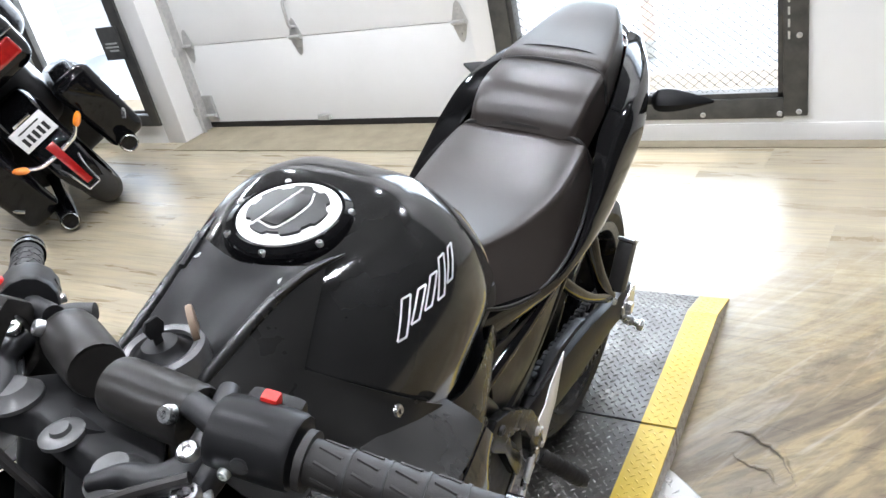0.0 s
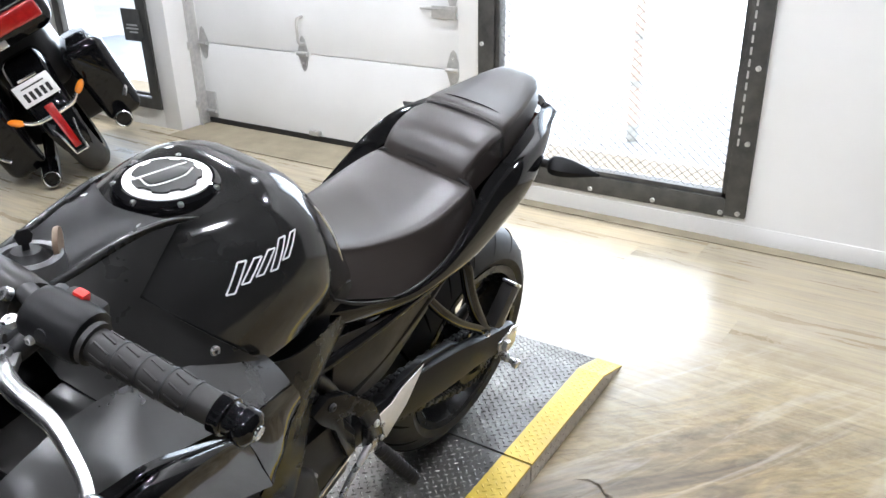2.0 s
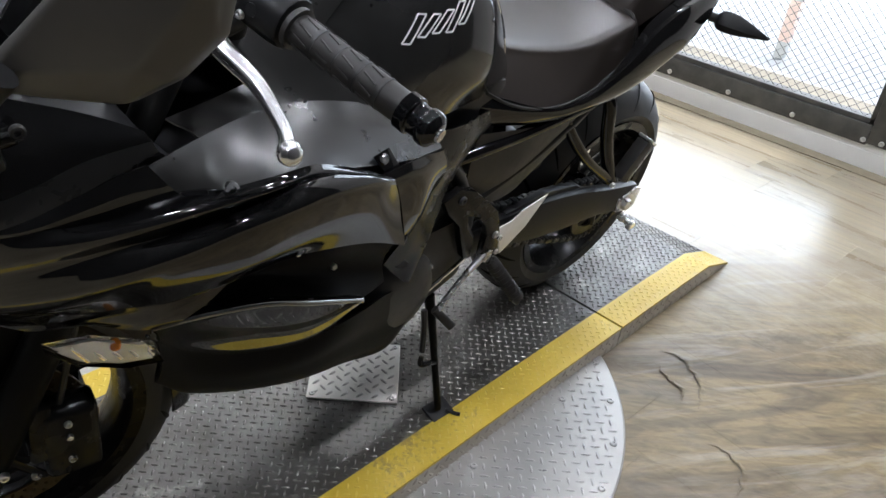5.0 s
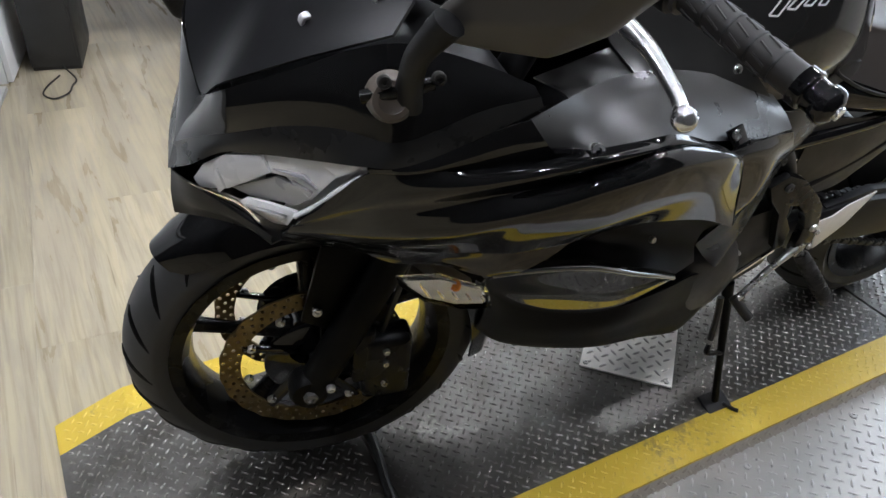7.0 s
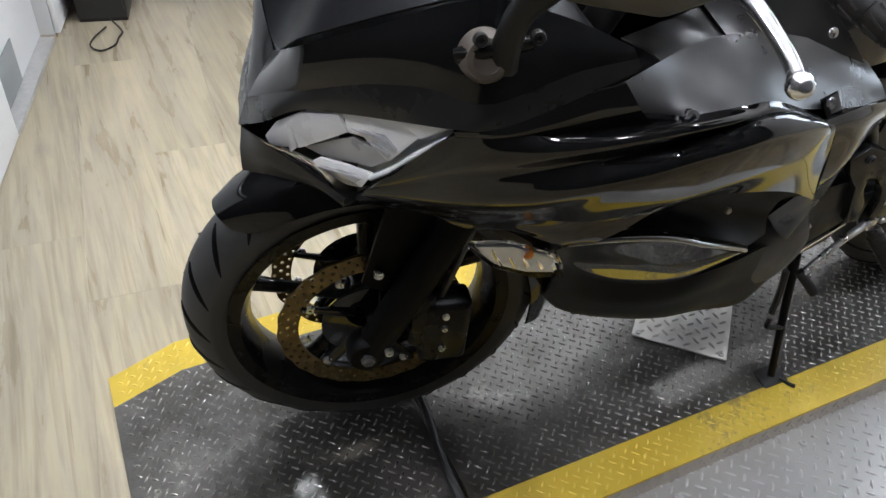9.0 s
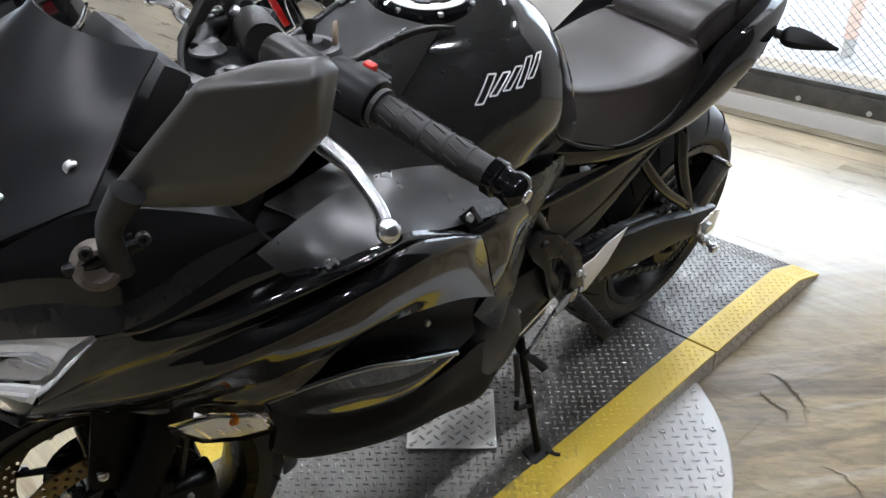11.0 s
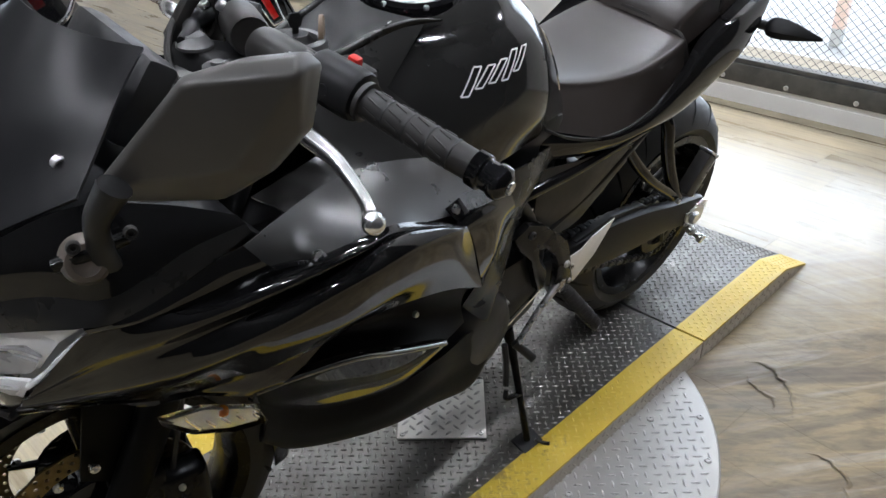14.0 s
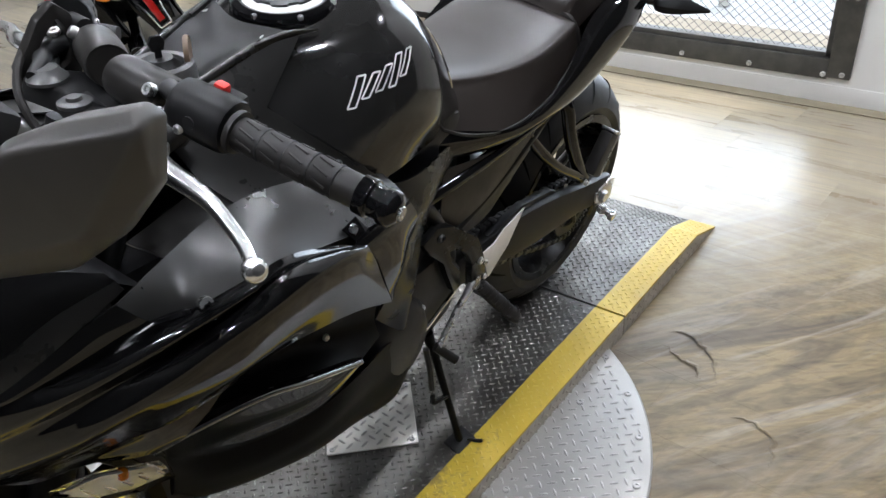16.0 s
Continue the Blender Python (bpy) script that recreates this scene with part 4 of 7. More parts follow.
def rim_mesh(r_out, width):
    w = width * 0.42
    return lathe([(r_out, w), (r_out + 0.008, w + 0.004), (r_out + 0.008, w + 0.008), (r_out - 0.012, w + 0.006), (r_out - 0.022, w * 0.75), (r_out - 0.03, 0),
                  (r_out - 0.022, -w * 0.75), (r_out - 0.012, -w - 0.006), (r_out + 0.008, -w - 0.008), (r_out, -w), (r_out, w)], 80)


def drilled_disc(r0, r1, x, count=44, thick=0.0045):
    """A wavy brake disc with three staggered rings of holes through it."""
    verts, faces = [], []
    rows = 3
    dr, dw = (r1 - r0) / rows, 2 * math.pi / count
    border = ((-1, -1), (0, -1), (1, -1), (1, 0), (1, 1), (0, 1), (-1, 1), (-1, 0))
    for j in range(rows):
        for k in range(count):
            rc, wc = r0 + (j + 0.5) * dr, (k + 0.5 * (j % 2)) * dw
            base = len(verts)
            for side in (-1, 1):
                for a, b in border:
                    r, w = rc + b * dr / 2, wc + a * dw / 2
                    if j == rows - 1 and b > 0:
                        r += 0.0013 * math.sin(22 * w)
                    verts.append((x + side * thick / 2, r * math.cos(w), r * math.sin(w)))
                for a, b in border:
                    g = 0.0034 / math.hypot(a, b)
                    r, w = rc + b * g, wc + a * g / rc
                    verts.append((x + side * thick / 2, r * math.cos(w), r * math.sin(w)))
            for i in range(8):
                n = (i + 1) % 8
                faces += [(base + i, base + 8 + i, base + 8 + n, base + n), (base + 16 + i, base + 16 + n, base + 24 + n, base + 24 + i), (base + 8 + i, base + 24 + i, base + 24 + n, base + 8 + n)]
                if (j == rows - 1 and i in (4, 5)) or (j == 0 and i in (0, 1)):
                    faces.append((base + i, base + n, base + 16 + n, base + 16 + i))
    me = bpy.data.meshes.new("disc")
    me.from_pydata(verts, [], faces)
    bm = bmesh.new()
    bm.from_mesh(me)
    bpy.data.meshes.remove(me)
    bmesh.ops.remove_doubles(bm, verts=bm.verts, dist=0.00005)
    return bm


def spokes_mesh(count, r0, r1, width, parent, mat):
    for k in range(count):
        w = 2 * math.pi * k / count + 0.35
        pts = [(0, r * math.cos(w + d), r * math.sin(w + d)) for r, d in ((r0, -0.08), ((r0 + r1) / 2, 0.02), (r1, 0.0))]
        part("spoke", tube(pts, [width * 1.25, width * 0.8, width], 10, 12, True, 0.8), mat, parent)


def wheel(name, m, radius, width, front):
    hub = part(name, rim_mesh(0.216, width), RIMBLACK, bike, "satin black cast wheel", matrix=m)
    ty = part("tyre", tyre_mesh(radius, width, 0.212), TYRE, hub, "black road tyre")
    count = 22 if front else 18
    for side in (-1, 1):
        first = part("tread_groove", tread_groove(radius, width, 1, side), VOID, hub)
        for k in range(count):
            g = first if k == 0 else new("tread_groove", first.data)
            g.parent = hub
            g.matrix_basis = Matrix.Rotation(2 * math.pi * (k + (0.5 if side > 0 else 0)) / count, 4, 'X')
    spokes_mesh(5, 0.040, 0.198, 0.0175, hub, RIMBLACK)
    part("hub_shell", lathe([(0.02, -0.06), (0.045, -0.055), (0.05, -0.03), (0.042, 0), (0.05, 0.03), (0.045, 0.055), (0.02, 0.06), (0.02, -0.06)], 32), GLOSS, hub)
    part("axle", tube([(-0.115, 0, 0), (0.115, 0, 0)], 0.011, 16), ALU, hub)
    for sx in ((-1, 1) if front else (-1,)):
        x = sx * (0.062 if front else 0.07)
        r0, r1 = (0.118, 0.150) if front else (0.08, 0.11)
        d = part("brake_disc", drilled_disc(r0, r1, x), BRONZE, hub, "drilled wavy-edged bronze brake disc", 0)
        part("carrier", joined(*[tube([(x * 0.93, 0.04 * math.cos(2 * math.pi * k / 5), 0.04 * math.sin(2 * math.pi * k / 5)), (x * 0.97, (r0 + 0.004) * math.cos(2 * math.pi * k / 5 + 0.25), (r0 + 0.004) * math.sin(2 * math.pi * k / 5 + 0.25))], [0.016, 0.010], 8, 4, True, 0.5) for k in range(5)],
                               lathe([(0.02, x * 0.88), (0.078, x * 0.9), (0.082, x * 0.95), (0.078, x), (0.02, x * 1.02), (0.02, x * 0.88)], 32)), GLOSS, d)
        for k in range(10):
            w = 2 * math.pi * k / 10 + 0.2
            part("button", bolt_head(0.0075, 0.004), ALU, d, matrix=facing((x + sx * 0.002, 0.109 * math.cos(w) * (1 if front else 0.74), 0.109 * math.sin(w) * (1 if front else 0.74)), (sx, 0, 0)))
    return hub


FR, RR = 0.298, 0.312
WHEELC = Vector((-0.045, 0.042, 0.302))
wheel("front_wheel", TURNED @ Matrix.Translation(WHEELC), 0.289, 0.108, True)
wheel("rear_wheel", Matrix.Translation((0, 1.405, RR)), RR, 0.162, False)


def steered(bm):
    return move(bm, TURNED)


def lowered(bm):
    """Steered, and set over to the front wheel's own middle."""
    return move(bm, TURNED @ Matrix.Translation((-0.030, 0.026, 0.0)))


# forks, calipers, mudguard
axle_c = Vector((0, 0, FR))
for sx in (-1, 1):
    foot = Vector((sx * 0.088 - 0.024, 0.030, FR))
    leg = part("fork_leg", steered(tube([foot + RAKE * -0.03, foot + RAKE * 0.05, foot + RAKE * 0.30, foot + RAKE * 0.33], [0.023, 0.027, 0.026, 0.024], 18, 20)), VOID, bike, "black fork slider")
    part("stanchion", steered(tube([foot + RAKE * 0.30, foot + RAKE * 0.655], 0.0205, 16)), DARK, leg)
    part("axle_clamp", steered(move(lathe([(0.0001, -0.02), (0.028, -0.02), (0.031, -0.012), (0.031, 0.014), (0.027, 0.02), (0.0001, 0.02)], 20), Matrix.Translation((sx * 0.090 - 0.024, 0.022, FR)))), VOID, leg)
    part("axle_nut", steered(move(lathe([(0.0001, -0.004), (0.011, -0.004), (0.011, 0.006), (0.007, 0.007), (0.005, 0.003), (0.0001, 0.003)], 6), Matrix.Translation((sx * 0.112 - 0.024, 0.022, FR)) @ Matrix.Diagonal((sx, 1, 1, 1)))), CAPGREY, leg)
    part("pinch_bolt", steered(move(bolt_head(0.007, 0.006), facing((sx * 0.117 - 0.024, 0.052, FR + 0.02), (sx, 0, 0)))), ALU, leg)
    cal = part("caliper", lowered(joined(box(sx * 0.052, sx * 0.102, 0.080, 0.158, FR - 0.050, FR + 0.085, 0.014, 3), box(sx * 0.06, sx * 0.099, 0.062, 0.10, FR - 0.01, FR + 0.105, 0.010, 3))), RIMBLACK, bike, "black two-piston brake caliper")
    for dz in (-0.012, 0.035, 0.062):
        part("caliper_bolt", lowered(move(bolt_head(0.0055, 0.005), facing((sx * 0.1025, 0.115, FR + dz), (sx, 0, 0)))), ALU, cal)
    part("brake_hose", lowered(tube([(sx * 0.08, 0.11, FR + 0.08), (sx * 0.09, 0.13, FR + 0.18), (sx * 0.075, 0.17, FR + 0.32), (sx * 0.05, 0.2, FR + 0.45)], 0.005, 8)), GRIPR, cal)
    br = part("mudguard_stay", lowered(slab([(sx * 0.066, -0.01, FR + 0.12), (sx * 0.066, 0.06, FR + 0.08), (sx * 0.07, 0.12, FR + 0.16), (sx * 0.07, 0.10, FR + 0.27), (sx * 0.066, 0.02, FR + 0.26)], 0.008, (sx, 0, 0), 0.002)), VOID, bike, "black mudguard stay")
    part("stay_bolt", lowered(move(bolt_head(0.008, 0.006), facing((sx * 0.085, 0.012, FR + 0.15), (sx, 0, 0)))), ALU, br)


def mudguard():
    rows = []
    for k in range(22):
        w = radians(136 - 146 * k / 21)     # from ahead of the tyre to behind the fork
        r = 0.310
        half = [(0.0, 0.0), (0.030, -0.004), (0.052, -0.018), (0.066, -0.045 - 0.02 * math.sin(math.pi * k / 21))]
        f = 0.55 + 0.45 * math.sqrt(min(1, k / 2.5))
        row = []
        for sx, pts in ((-1, half[::-1]), (1, half[1:])):
            for x, dr in pts:
                row.append((sx * x * f, -(r + dr) * math.sin(w - math.pi / 2), FR + (r + dr) * math.cos(w - math.pi / 2)))
        cols = spline(row, 17)
        rows.append(cols)
    return thicken(grid(rows), 0.003)


part("mudguard", steered(move(mudguard(), Matrix.Translation((WHEELC.x, WHEELC.y, WHEELC.z - FR)))), GLOSS, bike, "black front mudguard")

# steering head, clamps and handlebars
part("headstock", tube([HEAD - RAKE * 0.25, HEAD - RAKE * 0.03], 0.034, 18), DARK, bike)
clamp = part("top_clamp", steered(joined(slab([HEAD + Vector((0, -0.045, 0.0)) + Vector(v) for v in ((-0.125, -0.01, -0.045), (-0.115, -0.04, -0.045), (-0.05, -0.02, -0.045), (0.05, -0.02, -0.045), (0.115, -0.04, -0.045), (0.125, -0.01, -0.045), (0.09, 0.02, -0.045), (0.03, 0.06, -0.045), (-0.03, 0.06, -0.045), (-0.09, 0.02, -0.045))], 0.028, (0, 0.4, 1), 0.004))), MATTE, bike, "matte black top fork clamp")
part("stem_nut", steered(move(lathe([(0.0001, 0.010), (0.008, 0.010), (0.009, 0.006), (0.016, 0.006), (0.019, 0.004), (0.019, 0.0), (0.0001, 0.0)], 24, 'z'), Matrix.Translation(HEAD + Vector((0, -0.055, -0.019))))), CAPGREY, clamp)
part("fork_cap", steered(move(lathe([(0.0001, 0.016), (0.014, 0.016), (0.018, 0.010), (0.024, 0.004), (0.024, 0.0), (0.0001, 0.0)], 24, 'z'), Matrix.Translation(HEAD + Vector((0.085, -0.055, -0.019))))), CAPGREY, clamp)
part("fork_cap", steered(move(lathe([(0.0001, 0.016), (0.014, 0.016), (0.018, 0.010), (0.024, 0.004), (0.024, 0.0), (0.0001, 0.0)], 24, 'z'), Matrix.Translation(HEAD + Vector((-0.085, -0.055, -0.019))))), CAPGREY, clamp)
ign = part("ignition_lock", steered(move(joined(lathe([(0.0001, 0.020), (0.016, 0.020), (0.019, 0.016), (0.024, 0.010), (0.033, 0.008), (0.036, 0.004), (0.036, -0.045), (0.0001, -0.045)], 32, 'z')), Matrix.Translation(HEAD + Vector((0, 0.047, -0.010))))), MATTE, bike, "ignition lock with a key in it")
part("lock_rim", steered(move(lathe([(0.028, 0.010), (0.033, 0.012), (0.038, 0.009), (0.040, 0.002), (0.040, -0.030), (0.028, -0.030), (0.028, 0.010)], 40, 'z'), Matrix.Translation(HEAD + Vector((0, 0.047, -0.006))))), CAPGREY, ign)
part("key", steered(move(joined(box(-0.0012, 0.0012, -0.004, 0.004, 0, 0.014), slab([(-0.002, -0.007, 0.010), (-0.002, 0.007, 0.010), (-0.002, 0.010, 0.020), (-0.002, 0.006, 0.028), (-0.002, -0.006, 0.028), (-0.002, -0.010, 0.020)], 0.004, (1, 0, 0), 0.001)), Matrix.Translation(HEAD + Vector((0.0, 0.047, 0.008))))), MATTE, ign)
part("key_fob", steered(move(lathe([(0.0001, 0.003), (0.018, 0.003), (0.019, 0.0), (0.018, -0.003), (0.0001, -0.003)], 24), Matrix.Translation(HEAD + Vector((0.006, 0.080, 0.012))) @ Matrix.Rotation(radians(60), 4, 'Z'))), BROWN, ign, "round brown leather fob")


def handlebar(side):
    """One clip-on bar with grip, switches and lever; side 1 is the left one."""
    def P(*p):
        return Vector(p) if side > 0 else swap_side(p)
    riser = part("bar_mount", tube([P(0.092, 0.335, 0.940), P(0.095, 0.337, 0.955), P(0.098, 0.338, 0.975)], [0.022, 0.021, 0.019], 14), SATIN, bike, "cast grey handlebar mount")
    part("mount_bolt", move(bolt_head(0.008, 0.006), facing(P(0.10, 0.318, 1.005), P(0.10, 0.30, 1.02) - P(0.10, 0.318, 1.005))), ALU, riser)
    bar = part("handlebar", tube([P(0.11, 0.333, 1.006), P(0.18, 0.325, 1.006), P(0.36, 0.359, 0.985)], 0.011, 12), DARK, bike, "black clip-on handlebar")
    g0, g1 = P(0.222, 0.330, 1.003), P(0.357, 0.358, 0.985)
    ax = (g1 - g0).normalized()
    part("grip", tube([g0, g0.lerp(g1, 0.03), g0.lerp(g1, 0.5), g0.lerp(g1, 0.97), g1], [0.0185, 0.0170, 0.0168, 0.0165, 0.0165], 20, 24), GRIPR, bar, "ribbed black rubber grip")
    part("grip_flange", tube([g0 - ax * 0.004, g0 + ax * 0.002], 0.022, 20), GRIPR, bar)
    for k in range(4):
        c = g0.lerp(g1, 0.22 + 0.2 * k)
        part("grip_ring", tube([c - ax * 0.0012, c + ax * 0.0012], 0.0176, 20), DARK, bar)
    for k in range(9):
        w = 2 * math.pi * k / 9
        e1 = ax.orthogonal().normalized()
        e2 = ax.cross(e1)
        off = (e1 * math.cos(w) + e2 * math.sin(w)) * 0.0169
        for a, b2 in ((0.06, 0.19), (0.26, 0.38), (0.46, 0.58), (0.66, 0.78)):
            part("grip_rib", tube([g0.lerp(g1, a) + off, g0.lerp(g1, b2) + (e1 * math.cos(w + 0.25) + e2 * math.sin(w + 0.25)) * 0.0169], 0.0014, 5, 3), GRIPR, bar)
    w1 = g1 + ax * 0.042
    part("bar_end", tube([g1, g1 + ax * 0.004, g1 + ax * 0.012, g1 + ax * 0.014, g1 + ax * 0.024, g1 + ax * 0.026, g1 + ax * 0.036, w1], [0.0195, 0.0195, 0.0195, 0.0165, 0.0165, 0.0185, 0.0180, 0.010], 22, 44), GLOSS, bar, "black bar-end weight")
    part("bar_end_screw", tube([w1 - ax * 0.002, w1 + ax * 0.003], 0.007, 12), ALU, bar)
    # switch housing
    c = P(0.180, 0.327, 1.006)
    m = facing(c, ax)
    sw = part("switch_housing", move(joined(tube([(-0.030, 0, 0), (-0.026, 0, 0), (0.026, 0, 0), (0.033, 0, 0)], [0.024, 0.028, 0.029, 0.024], 14, 12), box(-0.022, 0.024, 0.002, 0.036, -0.024, 0.018, 0.007)), m), MATTE, bar, "black switch housing")
    part("button", move(box(-0.007, 0.007, 0.016, 0.027, 0.014, 0.027, 0.003), m), RED, sw, "red button")
    part("horn_button", move(box(0.006, 0.018, 0.034, 0.041, -0.012, 0.002, 0.003), m), DARK, sw)
    part("screw", move(bolt_head(0.005, 0.004), m @ facing((-0.012, -0.028, -0.008), (0, -1, 0))), ALU, sw)
    part("screw_hole", move(lathe([(0.0001, 0.0008), (0.007, 0.0008), (0.007, -0.004), (0.0001, -0.004)], 14), m @ facing((0.0, -0.028, 0.004), (0, -1, 0.1))), DARK, sw)
    # lever
    lp = [P(0.150, 0.276, 0.978), P(0.185, 0.262, 0.984), P(0.214, 0.257, 0.985), P(0.240, 0.257, 0.984), P(0.268, 0.256, 0.982), P(0.300, 0.249, 0.980), P(0.334, 0.239, 0.978), P(0.357, 0.228, 0.976)]
    lev = part("lever", tube(lp, [0.009, 0.011, 0.0105, 0.0098, 0.0085, 0.0075, 0.0068, 0.0068], 12, 44, True, 0.7), POLISH, bar, "polished alloy lever")
    ball = bmesh.new()
    bmesh.ops.create_uvsphere(ball, u_segments=18, v_segments=12, radius=0.0115)
    part("lever_ball", move(ball, Matrix.Translation(P(0.362, 0.226, 0.976))), POLISH, lev)
    part("perch", tube([P(0.150, 0.310, 0.985), P(0.148, 0.295, 0.976), P(0.142, 0.278, 0.966)], [0.014, 0.013, 0.012], 12), DARK, bar, "cast lever perch")
    hub_ = part("mount_boss", tube([P(0.018, 0.338, 0.983), P(0.022, 0.338, 0.983), P(0.098, 0.338, 0.985), P(0.104, 0.338, 0.985)], [0.020, 0.026, 0.027, 0.021], 20, 16), BOSSGREY, bar, "satin grey round handlebar boss")
    part("mount_arm", tube([P(0.112, 0.368, 0.992), P(0.126, 0.345, 0.994), P(0.136, 0.315, 0.990), P(0.134, 0.293, 0.985), P(0.118, 0.279, 0.981), P(0.092, 0.274, 0.978), P(0.067, 0.259, 0.972)], [0.009, 0.012, 0.0135, 0.013, 0.012, 0.010, 0.007], 14, 36), DARK, bar, "black cast clamp arm")
    part("arm_bolt", move(bolt_head(0.009, 0.005), facing(P(0.136, 0.300, 0.999), (0, -0.2, 1))), ALU, bar)
    part("pivot_plate", slab([P(0.105, 0.287, 0.955), P(0.150, 0.300, 0.965), P(0.180, 0.275, 0.972), P(0.165, 0.255, 0.968), P(0.130, 0.262, 0.958)], 0.014, (0, 0.1, 1), 0.003), ALU, bar, "bare alloy lever pivot")
    part("pivot_bolt", move(bolt_head(0.012, 0.008), facing(P(0.150, 0.277, 0.980), (0, 0, 1))), ALU, bar)
    part("cable", tube([P(0.15, 0.285, 0.995), P(0.11, 0.255, 0.985), P(0.06, 0.24, 0.95), P(0.03, 0.26, 0.88)], 0.005, 8), GRIPR, bar)
    return bar


handlebar(1)
handlebar(-1)

# ---- fuel tank ----
tank_bm = half_loft([
    (0.44, [(0, 0.955), (0.05, 0.950), (0.09, 0.915), (0.12, 0.87), (0.13, 0.83), (0.12, 0.80)]),
    (0.50, [(0, 0.978), (0.06, 0.975), (0.105, 0.935), (0.135, 0.88), (0.148, 0.83), (0.14, 0.79)]),
    (0.56, [(0, 0.995), (0.075, 0.990), (0.125, 0.955), (0.155, 0.90), (0.165, 0.84), (0.16, 0.79)]),
    (0.62, [(0, 1.005), (0.085, 1.002), (0.137, 0.969), (0.165, 0.91), (0.172, 0.85), (0.165, 0.79)]),
    (0.67, [(0, 1.017), (0.082, 1.011), (0.140, 0.969), (0.166, 0.91), (0.172, 0.85), (0.160, 0.79)]),
    (0.73, [(0, 1.003), (0.074, 0.996), (0.132, 0.952), (0.157, 0.895), (0.162, 0.84), (0.145, 0.785)]),
    (0.785, [(0, 0.952), (0.068, 0.946), (0.117, 0.906), (0.137, 0.86), (0.14, 0.82), (0.128, 0.775)]),
    (0.84, [(0, 0.862), (0.06, 0.858), (0.095, 0.84), (0.112, 0.82), (0.118, 0.80), (0.11, 0.77)]),
    (0.87, [(0, 0.80), (0.05, 0.80), (0.08, 0.79), (0.095, 0.78), (0.10, 0.77), (0.095, 0.76)]),
], 22, 40)
from_tank = tank_bm.copy()
tank = part("fuel_tank", tank_bm, TANKP, bike, "gloss black fuel tank", smooth=60)


def caster(bm):
    from mathutils.bvhtree import BVHTree
    return BVHTree.FromBMesh(bm)


TANKTREE = caster(from_tank)


def on_tank(y, z, out=0.0):
    hit, normal, _, _ = TANKTREE.ray_cast(Vector((0.6, y, z)), Vector((-1, 0, 0)))
    if hit is None:
        return Vector((0.15, y, z)), Vector((1, 0, 0))
    if normal.x < 0:
        normal = -normal
    return hit + normal * out, normal


# filler cap
CAPC, CAPN = Vector((0.0, 0.592, 1.004)), Vector((0, -0.09, 1)).normalized()
capm = Matrix.Translation(CAPC) @ CAPN.to_track_quat('Z', 'Y').to_matrix().to_4x4()
part("cap_surround", move(lathe([(0.052, 0.004), (0.060, 0.006), (0.068, 0.002), (0.073, -0.010), (0.073, -0.03), (0.052, -0.03)], 64, 'z'), capm), GLOSS, tank, "gloss black filler surround")
cap = part("filler_cap", move(lathe([(0.030, 0.006), (0.050, 0.008), (0.056, 0.006), (0.058, 0.0), (0.058, -0.02)], 64, 'z'), capm), RING, tank, "bare metal filler cap ring")


def scalloped(r0, r1, n, z):
    m = 96
    row = []
    for k in range(m):
        w = 2 * math.pi * k / m
        f = 1 if math.cos(n * w) > -0.35 else 0
        row.append((r1 if f else r0, w))
    return [(r * math.cos(w), r * math.sin(w), z) for r, w in row]


cb2 = bmesh.new()
top = [cb2.verts.new(p) for p in scalloped(0.040, 0.0445, 7, 0.0105)]
low = [cb2.verts.new((v.co.x, v.co.y, 0.004)) for v in top]
cb2.faces.new(top)
for i in range(len(top)):
    cb2.faces.new((top[i - 1], low[i - 1], low[i], top[i]))
bmesh.ops.recalc_face_normals(cb2, faces=cb2.faces)
part("cap_disc", move(cb2, capm), CAPDARK, cap, "dark scalloped centre", smooth=30)
part("cap_flap", move(slab([(-0.011, -0.030, 0.0105), (0.012, -0.028, 0.0105), (0.015, 0.012, 0.0105), (0.006, 0.030, 0.0105), (-0.010, 0.026, 0.0105)], 0.0012, (0, 0, 1), 0.0004), capm @ Matrix.Rotation(radians(-8), 4, 'Z')), CAPDARK, cap)
part("cap_groove", move(joined(tube([(-0.014, -0.040, 0.0108), (-0.013, 0.0, 0.0108), (-0.012, 0.036, 0.0108)], 0.0014, 6), tube([(-0.012, -0.032, 0.0108), (0.014, -0.030, 0.0108), (0.017, 0.012, 0.0108), (0.006, 0.034, 0.0108)], 0.0012, 6)), capm @ Matrix.Rotation(radians(-8), 4, 'Z')), RING, cap, "bright outline of the key flap")
for k in range(7):
    w = 2 * math.pi * (k + 0.5) / 7
    part("cap_screw", move(bolt_head(0.004, 0.003), capm @ facing((0.0665 * math.cos(w), 0.0665 * math.sin(w), 0.002), (0, 0, 1))), ALU, cap)

# emblem on the tank's flank: five slanted white-edged strokes
for k in range(5):
    y0 = 0.556 + k * 0.0215
    z0 = 0.930 + k * 0.0042
    h_ = 0.017 if k in (0, 3) else 0.013
    for a, b2 in (((0, -h_), (0.026, h_)), ((0.026, h_), (0.037, h_)), ((0.037, h_), (0.011, -h_)), ((0.011, -h_), (0, -h_))):
        pts = [on_tank(y0 + a[0] + (b2[0] - a[0]) * s, z0 + a[1] + (b2[1] - a[1]) * s, 0.0004)[0] for s in (0, 0.5, 1)]
        part("emblem_stroke", tube(pts, 0.0013, 6, 5), WHITEP, tank, "plain white outlined stroke")

